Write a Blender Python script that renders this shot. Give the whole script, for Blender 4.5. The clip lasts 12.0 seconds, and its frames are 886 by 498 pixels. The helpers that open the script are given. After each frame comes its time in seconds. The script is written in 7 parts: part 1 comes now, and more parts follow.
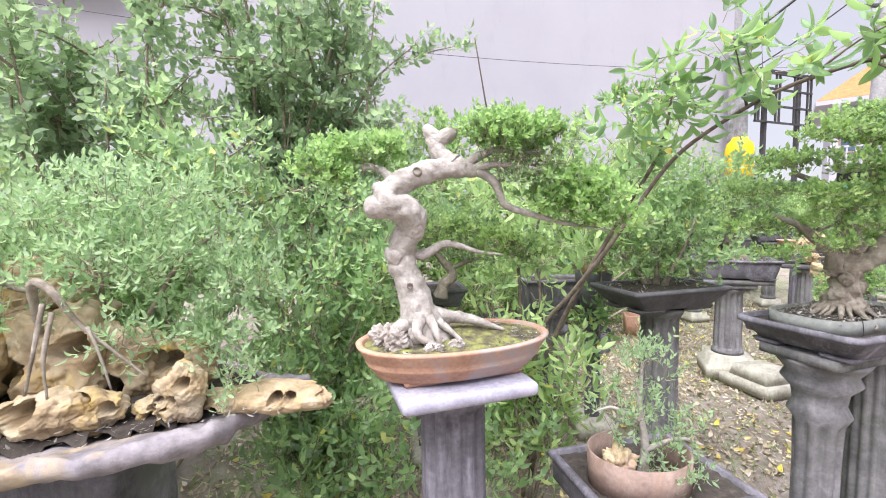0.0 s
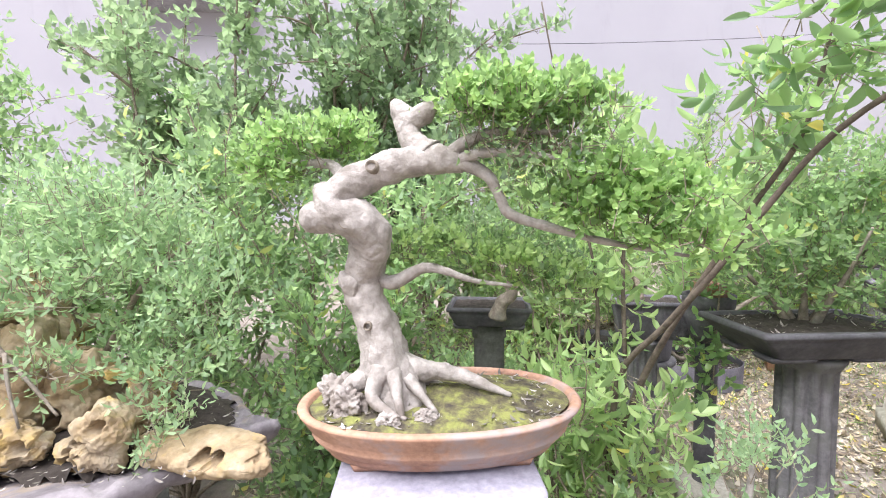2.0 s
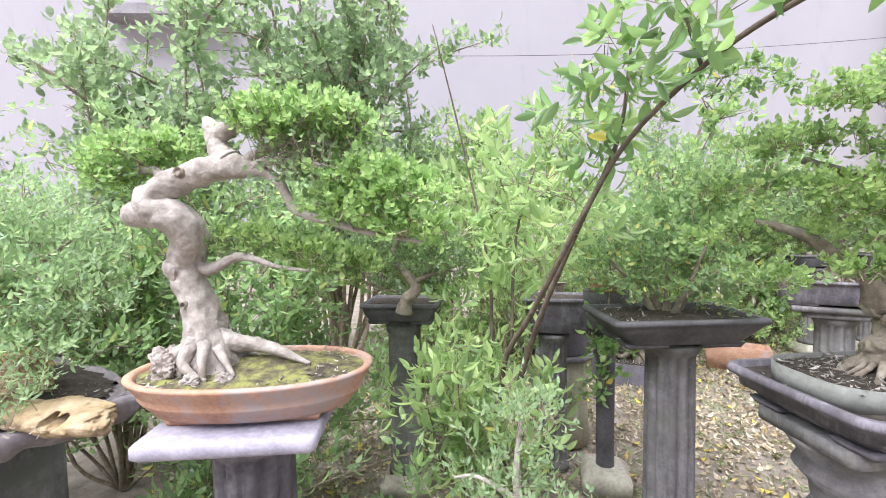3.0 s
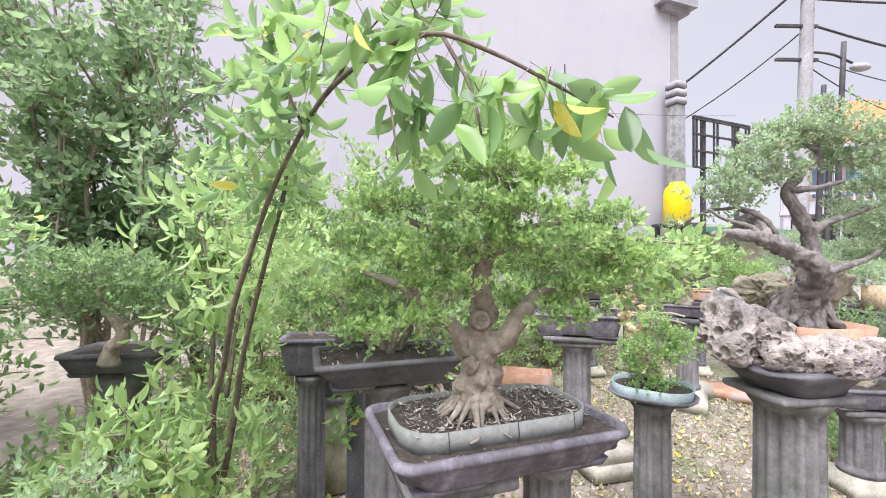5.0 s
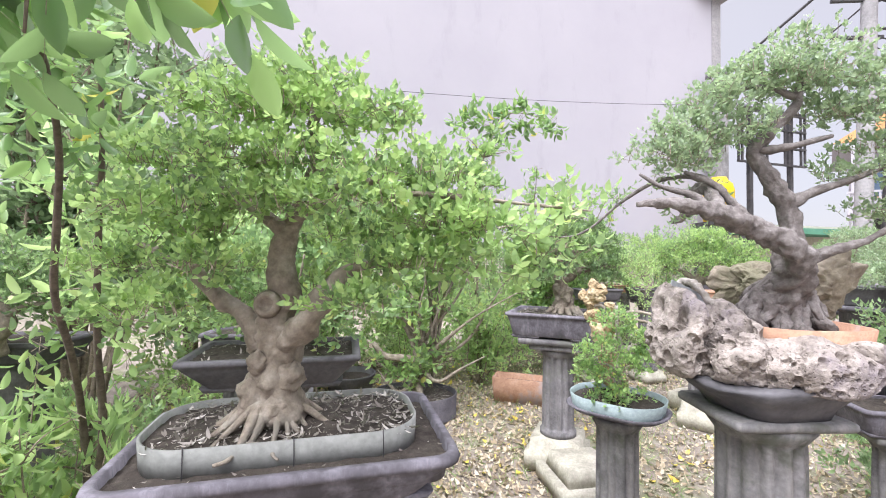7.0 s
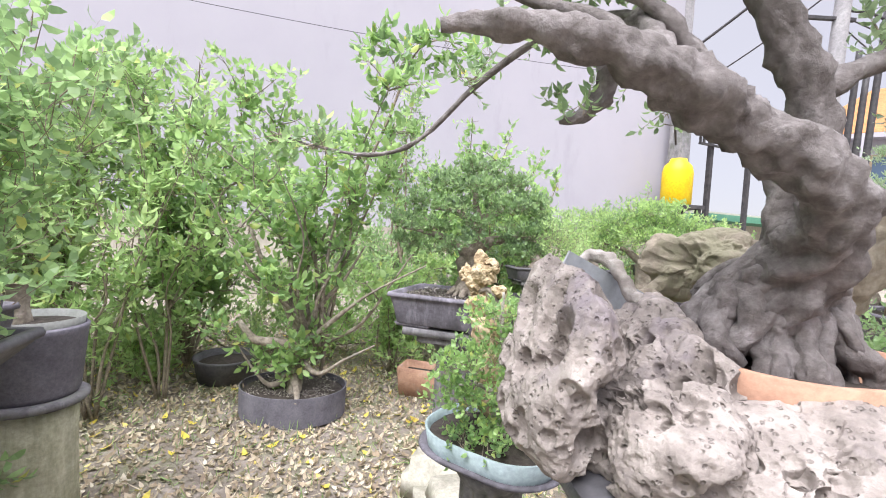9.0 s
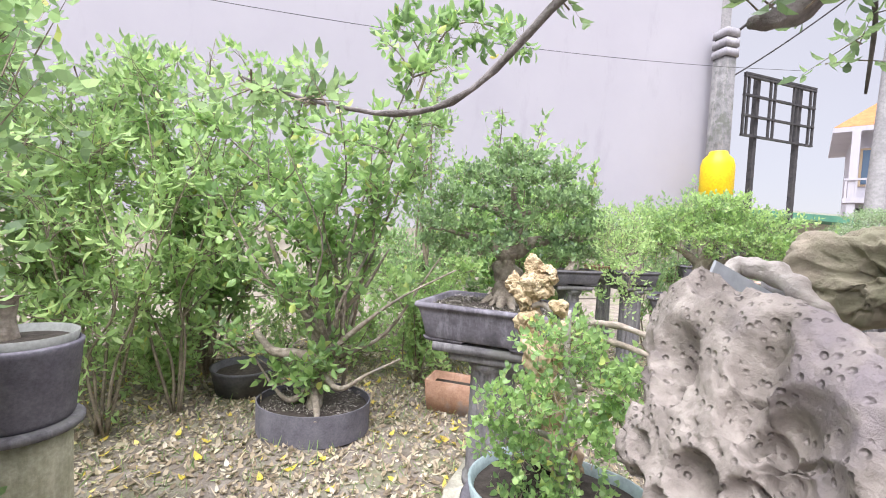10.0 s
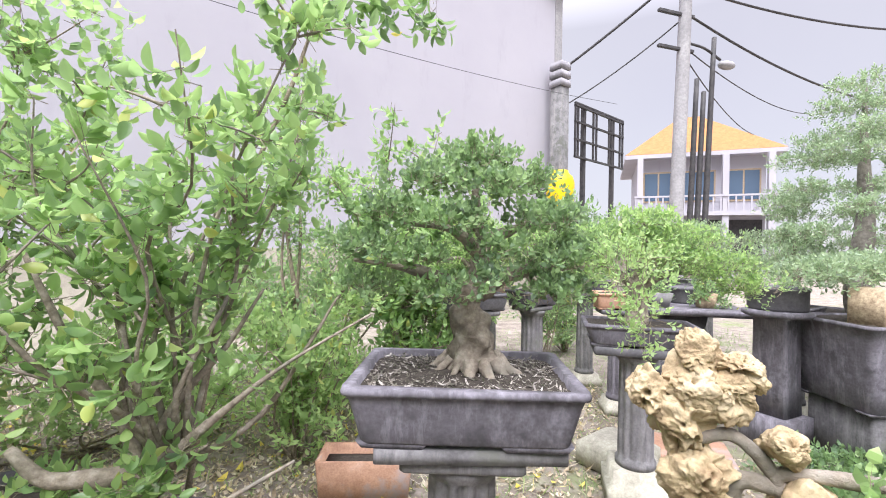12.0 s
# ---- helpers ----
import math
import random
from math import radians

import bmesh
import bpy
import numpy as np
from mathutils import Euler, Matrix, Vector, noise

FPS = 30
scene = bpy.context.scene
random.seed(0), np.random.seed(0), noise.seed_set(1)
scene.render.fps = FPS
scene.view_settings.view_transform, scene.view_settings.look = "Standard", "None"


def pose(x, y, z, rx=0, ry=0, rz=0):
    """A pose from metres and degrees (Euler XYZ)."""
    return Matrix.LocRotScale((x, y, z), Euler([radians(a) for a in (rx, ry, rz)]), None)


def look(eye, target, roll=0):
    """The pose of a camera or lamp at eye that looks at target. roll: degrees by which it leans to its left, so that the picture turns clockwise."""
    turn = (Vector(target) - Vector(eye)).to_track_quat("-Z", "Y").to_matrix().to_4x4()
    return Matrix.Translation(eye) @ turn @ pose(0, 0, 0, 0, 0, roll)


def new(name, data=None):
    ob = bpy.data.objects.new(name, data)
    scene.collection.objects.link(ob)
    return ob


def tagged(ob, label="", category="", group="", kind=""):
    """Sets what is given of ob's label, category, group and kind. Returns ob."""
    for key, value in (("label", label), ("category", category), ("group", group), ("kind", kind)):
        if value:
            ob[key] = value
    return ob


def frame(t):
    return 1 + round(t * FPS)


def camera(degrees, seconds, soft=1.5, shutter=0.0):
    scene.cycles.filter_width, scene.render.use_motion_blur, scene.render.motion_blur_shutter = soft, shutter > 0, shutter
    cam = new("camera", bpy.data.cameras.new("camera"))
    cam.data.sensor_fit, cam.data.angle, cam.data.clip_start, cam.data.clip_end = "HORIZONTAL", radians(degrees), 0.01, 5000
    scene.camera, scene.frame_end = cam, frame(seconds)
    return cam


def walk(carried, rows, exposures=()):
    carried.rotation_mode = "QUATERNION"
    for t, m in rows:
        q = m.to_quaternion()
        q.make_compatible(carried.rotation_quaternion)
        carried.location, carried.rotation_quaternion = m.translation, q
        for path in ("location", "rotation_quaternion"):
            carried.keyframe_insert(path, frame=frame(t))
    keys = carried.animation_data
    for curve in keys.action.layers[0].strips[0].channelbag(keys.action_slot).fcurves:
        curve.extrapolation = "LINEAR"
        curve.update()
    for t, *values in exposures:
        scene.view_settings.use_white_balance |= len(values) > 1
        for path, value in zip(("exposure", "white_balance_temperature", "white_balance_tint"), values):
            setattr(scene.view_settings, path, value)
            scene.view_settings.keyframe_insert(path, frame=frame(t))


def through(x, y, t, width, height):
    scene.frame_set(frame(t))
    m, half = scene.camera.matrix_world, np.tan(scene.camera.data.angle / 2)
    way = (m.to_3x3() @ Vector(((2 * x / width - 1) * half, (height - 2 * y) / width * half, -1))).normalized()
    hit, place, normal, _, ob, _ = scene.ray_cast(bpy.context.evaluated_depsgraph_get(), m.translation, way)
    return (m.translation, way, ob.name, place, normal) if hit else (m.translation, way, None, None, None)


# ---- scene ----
cam = camera(92.5, 12.0, soft=1.0)
PATH = [
    (0, (-0.01, 0.118, 1.484), (-0.029, 2.112, 1.326), -0.9),
    (0.5, (0.094, 0.21, 1.489), (-0.179, 2.186, 1.346), -1.0),
    (1, (0.174, 0.309, 1.499), (-0.279, 2.251, 1.34), -1.4),
    (1.5, (0.183, 0.472, 1.519), (-0.305, 2.404, 1.34), -1.3),
    (2, (0.245, 0.504, 1.504), (-0.299, 2.422, 1.355), -0.7),
    (2.5, (0.475, 0.449, 1.482), (-0.136, 2.35, 1.371), -0.8),
    (3, (0.709, 0.459, 1.471), (0.185, 2.386, 1.359), -1.0),
    (3.5, (0.849, 0.528, 1.444), (0.657, 2.516, 1.354), -1.5),
    (3.7, (0.888, 0.579, 1.437), (0.884, 2.577, 1.339), -1.5),
    (5.3, (1.475, 0.537, 1.535), (1.515, 2.536, 1.588), 0.4),
    (5.5, (1.514, 0.529, 1.521), (1.492, 2.528, 1.588), 0.3),
    (6, (1.599, 0.576, 1.486), (1.471, 2.571, 1.557), -0.6),
    (6.5, (1.728, 0.749, 1.442), (1.569, 2.742, 1.508), 0.4),
    (7, (1.947, 0.841, 1.446), (1.794, 2.835, 1.483), 0.4),
    (7.5, (2.129, 0.895, 1.456), (2.008, 2.891, 1.465), 0.4),
    (7.7, (2.188, 0.936, 1.438), (2.067, 2.932, 1.442), 0.8),
    (9.3, (2.434, 1.781, 1.39), (2.455, 3.779, 1.295), 3.7),
    (9.5, (2.431, 1.826, 1.393), (2.367, 3.822, 1.293), 3.3),
    (10, (2.371, 1.942, 1.388), (2.272, 3.938, 1.302), 2.8),
    (10.5, (2.232, 2.18, 1.379), (2.18, 4.178, 1.316), 2.6),
    (11, (2.174, 2.415, 1.412), (2.238, 4.413, 1.368), 2.0),
    (11.5, (2.149, 2.577, 1.431), (2.472, 4.551, 1.421), 1.8),
    (12, (2.073, 2.687, 1.434), (2.67, 4.596, 1.44), 1.0),
]
walk(cam, [(t, look(eye, target, roll)) for t, eye, target, roll in PATH])

# ---- world, sun, exposure ----
scene.view_settings.exposure = 2.85
world = bpy.data.worlds.new("sky")
scene.world = world
world.use_nodes = True
wn = world.node_tree
for n in list(wn.nodes):
    wn.nodes.remove(n)
w_out = wn.nodes.new("ShaderNodeOutputWorld")
w_sky = wn.nodes.new("ShaderNodeTexSky")
w_sky.sky_type = "NISHITA"
w_sky.sun_disc = False
w_sky.sun_elevation, w_sky.sun_rotation = radians(58), radians(215)
w_bg1 = wn.nodes.new("ShaderNodeBackground")
w_bg1.inputs["Strength"].default_value = 0.004
w_bg2 = wn.nodes.new("ShaderNodeBackground")
w_noise = wn.nodes.new("ShaderNodeTexNoise")
w_noise.inputs["Scale"].default_value = 2.2
w_noise.inputs["Detail"].default_value = 5
w_ramp = wn.nodes.new("ShaderNodeValToRGB")
w_ramp.color_ramp.elements[0].position, w_ramp.color_ramp.elements[1].position = 0.3, 0.7
w_ramp.color_ramp.elements[0].color = (0.86, 0.83, 0.95, 1)
w_ramp.color_ramp.elements[1].color = (0.93, 0.905, 1.0, 1)
w_add = wn.nodes.new("ShaderNodeAddShader")
wn.links.new(w_sky.outputs[0], w_bg1.inputs["Color"])
wn.links.new(w_noise.outputs["Fac"], w_ramp.inputs["Fac"])
w_tc = wn.nodes.new("ShaderNodeTexCoord")
w_sep = wn.nodes.new("ShaderNodeSeparateXYZ")
w_lift = wn.nodes.new("ShaderNodeMapRange")  # an overcast sky is about three times brighter overhead than low down
w_lift.inputs["From Min"].default_value, w_lift.inputs["From Max"].default_value = 0.45, 1.0
w_lift.inputs["To Min"].default_value, w_lift.inputs["To Max"].default_value = 0.108, 0.72
wn.links.new(w_tc.outputs["Generated"], w_sep.inputs[0])
wn.links.new(w_sep.outputs["Z"], w_lift.inputs["Value"])
wn.links.new(w_lift.outputs[0], w_bg2.inputs["Strength"])
wn.links.new(w_ramp.outputs["Color"], w_bg2.inputs["Color"])
wn.links.new(w_bg1.outputs[0], w_add.inputs[0])
wn.links.new(w_bg2.outputs[0], w_add.inputs[1])
wn.links.new(w_add.outputs[0], w_out.inputs["Surface"])

sun = new("sun", bpy.data.lights.new("sun", "SUN"))
sun.data.energy, sun.data.angle, sun.data.color = 1.0, radians(50), (0.985, 0.98, 1.0)
sun.matrix_world = look((-2.4, -4.2, 8), (0, 0, 0))


# ---- materials ----
def nodes_of(name):
    m = bpy.data.materials.new(name)
    m.use_nodes = True
    t = m.node_tree
    b = t.nodes["Principled BSDF"]
    return m, t, b


def noise_node(t, scale, detail=6, rough=0.6, coord="Object", stretch=None):
    tc = t.nodes.new("ShaderNodeTexCoord")
    src = tc.outputs[coord]
    if stretch:
        mp = t.nodes.new("ShaderNodeMapping")
        mp.inputs["Scale"].default_value = stretch
        t.links.new(src, mp.inputs["Vector"])
        src = mp.outputs["Vector"]
    n = t.nodes.new("ShaderNodeTexNoise")
    n.inputs["Scale"].default_value, n.inputs["Detail"].default_value, n.inputs["Roughness"].default_value = scale, detail, rough
    t.links.new(src, n.inputs["Vector"])
    return n.outputs["Fac"]


def ramp(t, fac, stops):
    r = t.nodes.new("ShaderNodeValToRGB")
    e = r.color_ramp.elements
    while len(e) < len(stops):
        e.new(0.5)
    for k, (p, c) in enumerate(stops):
        e[k].position, e[k].color = p, (*c, 1)
    t.links.new(fac, r.inputs["Fac"])
    return r.outputs["Color"]


def mix(t, fac, a, b, mode="MIX"):
    m = t.nodes.new("ShaderNodeMix")
    m.data_type, m.blend_type = "RGBA", mode
    for sock, v in ((m.inputs[0], fac), (m.inputs[6], a), (m.inputs[7], b)):
        if isinstance(v, (int, float)):
            sock.default_value = v
        elif isinstance(v, tuple):
            sock.default_value = (*v, 1)
        else:
            t.links.new(v, sock)
    return m.outputs[2]


def bump(t, b, height, strength, distance):
    n = t.nodes.new("ShaderNodeBump")
    n.inputs["Strength"].default_value, n.inputs["Distance"].default_value = strength, distance
    t.links.new(height, n.inputs["Height"])
    t.links.new(n.outputs["Normal"], b.inputs["Normal"])


def leaf_mat(name, stops, through=0.4, rough=0.45, patch=None, scale=2.0):
    """Leaves: the colour changes from leaf to leaf, and in patches; light shines through."""
    m, t, b = nodes_of(name)
    geo = t.nodes.new("ShaderNodeNewGeometry")
    col = ramp(t, geo.outputs["Random Per Island"], [(p, tuple(0.90 * c + 0.042 for c in rgb)) for p, rgb in stops])
    if patch:
        col = mix(t, ramp(t, noise_node(t, scale, 3), [(0.42, (0, 0, 0)), (0.62, (0.5, 0.5, 0.5))]), col, patch)
    t.links.new(col, b.inputs["Base Color"])
    b.inputs["Roughness"].default_value = rough
    b.inputs["Specular IOR Level"].default_value = 0.5
    tr = t.nodes.new("ShaderNodeBsdfTranslucent")
    bright = mix(t, 0.45, col, (0.50, 0.68, 0.29), "MIX")
    t.links.new(bright, tr.inputs["Color"])
    ms = t.nodes.new("ShaderNodeMixShader")
    ms.inputs[0].default_value = through + 0.1
    t.links.new(b.outputs[0], ms.inputs[1])
    t.links.new(tr.outputs[0], ms.inputs[2])
    t.links.new(ms.outputs[0], t.nodes["Material Output"].inputs["Surface"])
    return m


def rough_mat(name, stops, scale, rough=0.85, fine=60, relief=0.004, streak=None, patches=None):
    """Stone, cement, clay, bark, earth: two scales of colour, fine relief, optional streaks that run down."""
    m, t, b = nodes_of(name)
    col = ramp(t, noise_node(t, scale, 8, 0.65), stops)
    col = mix(t, 0.35, col, ramp(t, noise_node(t, fine, 4), [(0.3, (0.25, 0.25, 0.25)), (0.7, (0.75, 0.75, 0.75))]), "OVERLAY")
    if streak:
        f = ramp(t, noise_node(t, 6, 7, 0.75, stretch=(2.2, 2.2, 0.32)), [(0.5, (0, 0, 0)), (0.78, (0.8, 0.8, 0.8))])
        col = mix(t, f, col, streak)
    if patches:
        f = ramp(t, noise_node(t, 3.1, 5, 0.7, stretch=(1.3, 1.1, 1.2)), [(0.52, (0, 0, 0)), (0.63, (1, 1, 1))])
        col = mix(t, f, col, patches)
    t.links.new(col, b.inputs["Base Color"])
    b.inputs["Roughness"].default_value = rough
    b.inputs["Specular IOR Level"].default_value = 0.3
    bump(t, b, noise_node(t, fine * 0.6, 8, 0.7), 0.7, relief)
    return m


G1, G2, G3 = (0.08, 0.15, 0.08), (0.20, 0.34, 0.14), (0.42, 0.60, 0.25)
YL = (0.64, 0.58, 0.12)
M_BONSAI = leaf_mat("bonsai_leaf", [(0, (0.05, 0.11, 0.05)), (0.4, (0.15, 0.28, 0.095)), (0.8, (0.38, 0.56, 0.19)), (1, (0.56, 0.70, 0.27))], 0.48, 0.30, patch=(0.44, 0.62, 0.18), scale=8)
M_HERO = leaf_mat("clipped_leaf", [(0, (0.08, 0.17, 0.05)), (0.5, (0.24, 0.43, 0.12)), (1, (0.50, 0.70, 0.22))], 0.45, 0.34, patch=(0.32, 0.52, 0.16), scale=8)
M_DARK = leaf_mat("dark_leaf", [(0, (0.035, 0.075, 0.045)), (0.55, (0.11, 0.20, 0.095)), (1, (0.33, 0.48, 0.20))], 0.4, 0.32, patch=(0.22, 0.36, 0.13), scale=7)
M_TREE = leaf_mat("tree_leaf", [(0, (0.08, 0.14, 0.10)), (0.5, (0.19, 0.29, 0.18)), (1, (0.40, 0.52, 0.32))], 0.5, 0.3, patch=(0.30, 0.42, 0.25))
M_SHRUB = leaf_mat("shrub_leaf", [(0, G1), (0.5, G2), (0.95, G3), (0.985, YL), (1, YL)], 0.5, 0.34, patch=(0.29, 0.46, 0.22))
M_LIGHT = leaf_mat("light_leaf", [(0, (0.15, 0.26, 0.10)), (0.5, (0.35, 0.53, 0.19)), (0.97, (0.60, 0.74, 0.32)), (1, YL)], 0.5, 0.34, patch=(0.42, 0.60, 0.24))
M_BIG = leaf_mat("broad_leaf", [(0, (0.06, 0.14, 0.05)), (0.5, (0.15, 0.31, 0.09)), (0.94, (0.36, 0.57, 0.16)), (0.975, (0.68, 0.58, 0.07)), (1, (0.70, 0.56, 0.07))], 0.36, 0.26)
M_GREY = leaf_mat("greyish_leaf", [(0, (0.09, 0.14, 0.09)), (0.5, (0.24, 0.34, 0.20)), (1, (0.46, 0.56, 0.36))], 0.36, 0.42, patch=(0.34, 0.43, 0.31), scale=4)
M_FERN = leaf_mat("moss_shrub_leaf", [(0, (0.19, 0.32, 0.17)), (0.6, (0.31, 0.47, 0.25)), (1, (0.48, 0.62, 0.35))], 0.46, 0.38)
M_LIME = leaf_mat("lime_leaf", [(0, (0.06, 0.14, 0.06)), (0.5, (0.21, 0.38, 0.12)), (0.95, (0.47, 0.65, 0.24)), (1, YL)], 0.45, 0.30, patch=(0.33, 0.52, 0.16), scale=9)
M_TWIG = rough_mat("twig", [(0.3, (0.15, 0.12, 0.09)), (0.7, (0.33, 0.28, 0.22))], 30, fine=120, relief=0.002)
M_PALEBARK = rough_mat("pale_bark", [(0.25, (0.215, 0.19, 0.17)), (0.5, (0.38, 0.345, 0.32)), (0.75, (0.52, 0.48, 0.455))], 26, 0.85, 75, 0.012, patches=(0.25, 0.215, 0.19))
M_DARKBARK = rough_mat("dark_bark", [(0.3, (0.07, 0.055, 0.045)), (0.7, (0.20, 0.16, 0.13))], 22, fine=110, relief=0.003)
M_BARK = rough_mat("brown_bark", [(0.25, (0.11, 0.09, 0.07)), (0.5, (0.26, 0.22, 0.18)), (0.75, (0.42, 0.38, 0.33))], 24, 0.9, 60, 0.012, patches=(0.19, 0.175, 0.15))
M_GREYBARK = rough_mat("grey_bark", [(0.25, (0.11, 0.095, 0.085)), (0.55, (0.27, 0.24, 0.22)), (0.8, (0.42, 0.39, 0.365))], 26, 0.9, 55, 0.014, patches=(0.12, 0.105, 0.095))
M_CUT = rough_mat("cut_wood", [(0.3, (0.25, 0.18, 0.12)), (0.7, (0.5, 0.4, 0.28))], 30)
M_TERRA = rough_mat("terracotta", [(0.3, (0.29, 0.16, 0.11)), (0.55, (0.41, 0.24, 0.165)), (0.8, (0.50, 0.35, 0.28))], 9, 0.75, 90, 0.001, patches=(0.34, 0.28, 0.27))
M_CEMENT = rough_mat("dark_cement", [(0.3, (0.07, 0.066, 0.075)), (0.55, (0.135, 0.125, 0.148)), (0.8, (0.24, 0.23, 0.265))], 5, 0.85, 60, 0.002, streak=(0.36, 0.34, 0.40), patches=(0.075, 0.07, 0.08))
M_BLACKPOT = rough_mat("blackened_pot", [(0.3, (0.055, 0.053, 0.06)), (0.7, (0.135, 0.13, 0.142))], 6, 0.7, 60, 0.001)
M_GREYCEM = rough_mat("grey_cement", [(0.3, (0.085, 0.082, 0.086)), (0.55, (0.165, 0.158, 0.168)), (0.8, (0.27, 0.26, 0.275))], 8, 0.9, 70, 0.004, streak=(0.33, 0.315, 0.33), patches=(0.15, 0.15, 0.14))
M_COLUMN = rough_mat("weathered_column", [(0.3, (0.08, 0.08, 0.08)), (0.55, (0.175, 0.17, 0.175)), (0.8, (0.29, 0.28, 0.29))], 6, 0.92, 60, 0.003, streak=(0.32, 0.30, 0.29), patches=(0.10, 0.105, 0.09))
M_BASECEM = rough_mat("sandy_cement", [(0.3, (0.24, 0.225, 0.19)), (0.7, (0.47, 0.45, 0.38))], 7, 0.92, 60, 0.003)
M_CAP = rough_mat("pale_cap_cement", [(0.3, (0.24, 0.23, 0.285)), (0.7, (0.42, 0.40, 0.48))], 8, 0.85, 80, 0.001)
M_SOIL = rough_mat("dark_soil", [(0.3, (0.025, 0.02, 0.017)), (0.6, (0.06, 0.05, 0.043)), (0.8, (0.12, 0.10, 0.085))], 40, 0.95, 90, 0.006)
M_MOSS = rough_mat("mossy_soil", [(0.38, (0.06, 0.05, 0.04)), (0.5, (0.13, 0.12, 0.06)), (0.6, (0.21, 0.22, 0.07))], 26, 0.95, 120, 0.005)
M_OCHRE = rough_mat("ochre_rock", [(0.25, (0.14, 0.10, 0.07)), (0.45, (0.32, 0.24, 0.145)), (0.75, (0.50, 0.44, 0.34))], 9, 0.9, 50, 0.008, patches=(0.44, 0.31, 0.11))
M_BROWNROCK = rough_mat("brown_mossy_rock", [(0.25, (0.11, 0.09, 0.07)), (0.5, (0.28, 0.24, 0.19)), (0.75, (0.46, 0.42, 0.34))], 12, 0.95, 50, 0.012, patches=(0.23, 0.215, 0.15))
M_PALEROCK = rough_mat("pale_yellow_rock", [(0.25, (0.20, 0.13, 0.075)), (0.5, (0.41, 0.32, 0.20)), (0.75, (0.56, 0.48, 0.35))], 26, 0.9, 70, 0.006, patches=(0.42, 0.29, 0.23))


def pitted_mat(name, stops, patches, cell=95.0):
    m = rough_mat(name, stops, 20, 0.95, 55, 0.012, patches=patches)
    t = m.node_tree
    b = t.nodes["Principled BSDF"]
    first = b.inputs["Normal"].links[0].from_node
    vo = t.nodes.new("ShaderNodeTexVoronoi")
    vo.inputs["Scale"].default_value = cell
    t.links.new(t.nodes.new("ShaderNodeTexCoord").outputs["Object"], vo.inputs["Vector"])
    pit = ramp(t, vo.outputs["Distance"], [(0.12, (0, 0, 0)), (0.3, (1, 1, 1))])
    second = t.nodes.new("ShaderNodeBump")
    second.inputs["Strength"].default_value, second.inputs["Distance"].default_value = 0.9, 0.004
    t.links.new(pit, second.inputs["Height"])
    t.links.new(first.outputs["Normal"], second.inputs["Normal"])
    t.links.new(second.outputs["Normal"], b.inputs["Normal"])
    return m


M_PUMICE = pitted_mat("porous_rock", [(0.25, (0.13, 0.11, 0.10)), (0.5, (0.28, 0.245, 0.225)), (0.75, (0.43, 0.385, 0.355))], (0.22, 0.19, 0.205))
M_SLAB = rough_mat("stone_tray", [(0.25, (0.10, 0.088, 0.095)), (0.5, (0.20, 0.18, 0.195)), (0.75, (0.33, 0.30, 0.315))], 9, 0.92, 50, 0.010, patches=(0.33, 0.26, 0.18))
M_STRIP = rough_mat("grey_plastic_strip", [(0.3, (0.16, 0.165, 0.155)), (0.7, (0.26, 0.265, 0.255))], 5, 0.6, 60, 0.0005)
M_TEAL = rough_mat("teal_plastic_strip", [(0.3, (0.20, 0.26, 0.27)), (0.7, (0.30, 0.36, 0.38))], 5, 0.55, 60, 0.0005)
M_FELT = rough_mat("dark_planter_sheet", [(0.3, (0.10, 0.095, 0.115)), (0.7, (0.19, 0.18, 0.21))], 7, 0.9, 90, 0.002)


def plaster(name, a, b):
    m, t, s = nodes_of(name)
    col = ramp(t, noise_node(t, 0.35, 5, 0.6), [(0.3, a), (0.7, b)])
    stain = ramp(t, noise_node(t, 1.6, 7, 0.7, stretch=(1, 1, 0.3)), [(0.56, (0, 0, 0)), (0.8, (1, 1, 1))])
    col = mix(t, stain, col, tuple(0.9 * k for k in a))
    t.links.new(col, s.inputs["Base Color"])
    s.inputs["Roughness"].default_value = 0.9
    bump(t, s, noise_node(t, 3, 8, 0.6), 0.25, 0.01)
    return m


M_WALL = plaster("white_plaster", (0.365, 0.352, 0.40), (0.41, 0.397, 0.44))
M_BEIGE = rough_mat("beige_plaster", [(0.3, (0.36, 0.325, 0.27)), (0.7, (0.48, 0.44, 0.38))], 0.9, 0.9, 12, 0.004, streak=(0.31, 0.29, 0.26))
M_TRIM = rough_mat("grey_trim", [(0.3, (0.2, 0.19, 0.21)), (0.7, (0.36, 0.35, 0.38))], 2, 0.9, 20, 0.003)
M_STEEL = rough_mat("dark_steel", [(0.3, (0.03, 0.03, 0.035)), (0.7, (0.08, 0.075, 0.075))], 8, 0.6, 40, 0.001)
M_POLE = rough_mat("pole_concrete", [(0.3, (0.24, 0.235, 0.245)), (0.7, (0.36, 0.35, 0.36))], 2, 0.9, 20, 0.002)
M_ROOF = rough_mat("orange_roof", [(0.3, (0.30, 0.125, 0.045)), (0.7, (0.38, 0.18, 0.07))], 3, 0.8, 12, 0.01)
M_YELLOW = rough_mat("yellow_plastic", [(0.3, (0.66, 0.44, 0.01)), (0.7, (0.74, 0.53, 0.015))], 3, 0.45, 20, 0.0005)
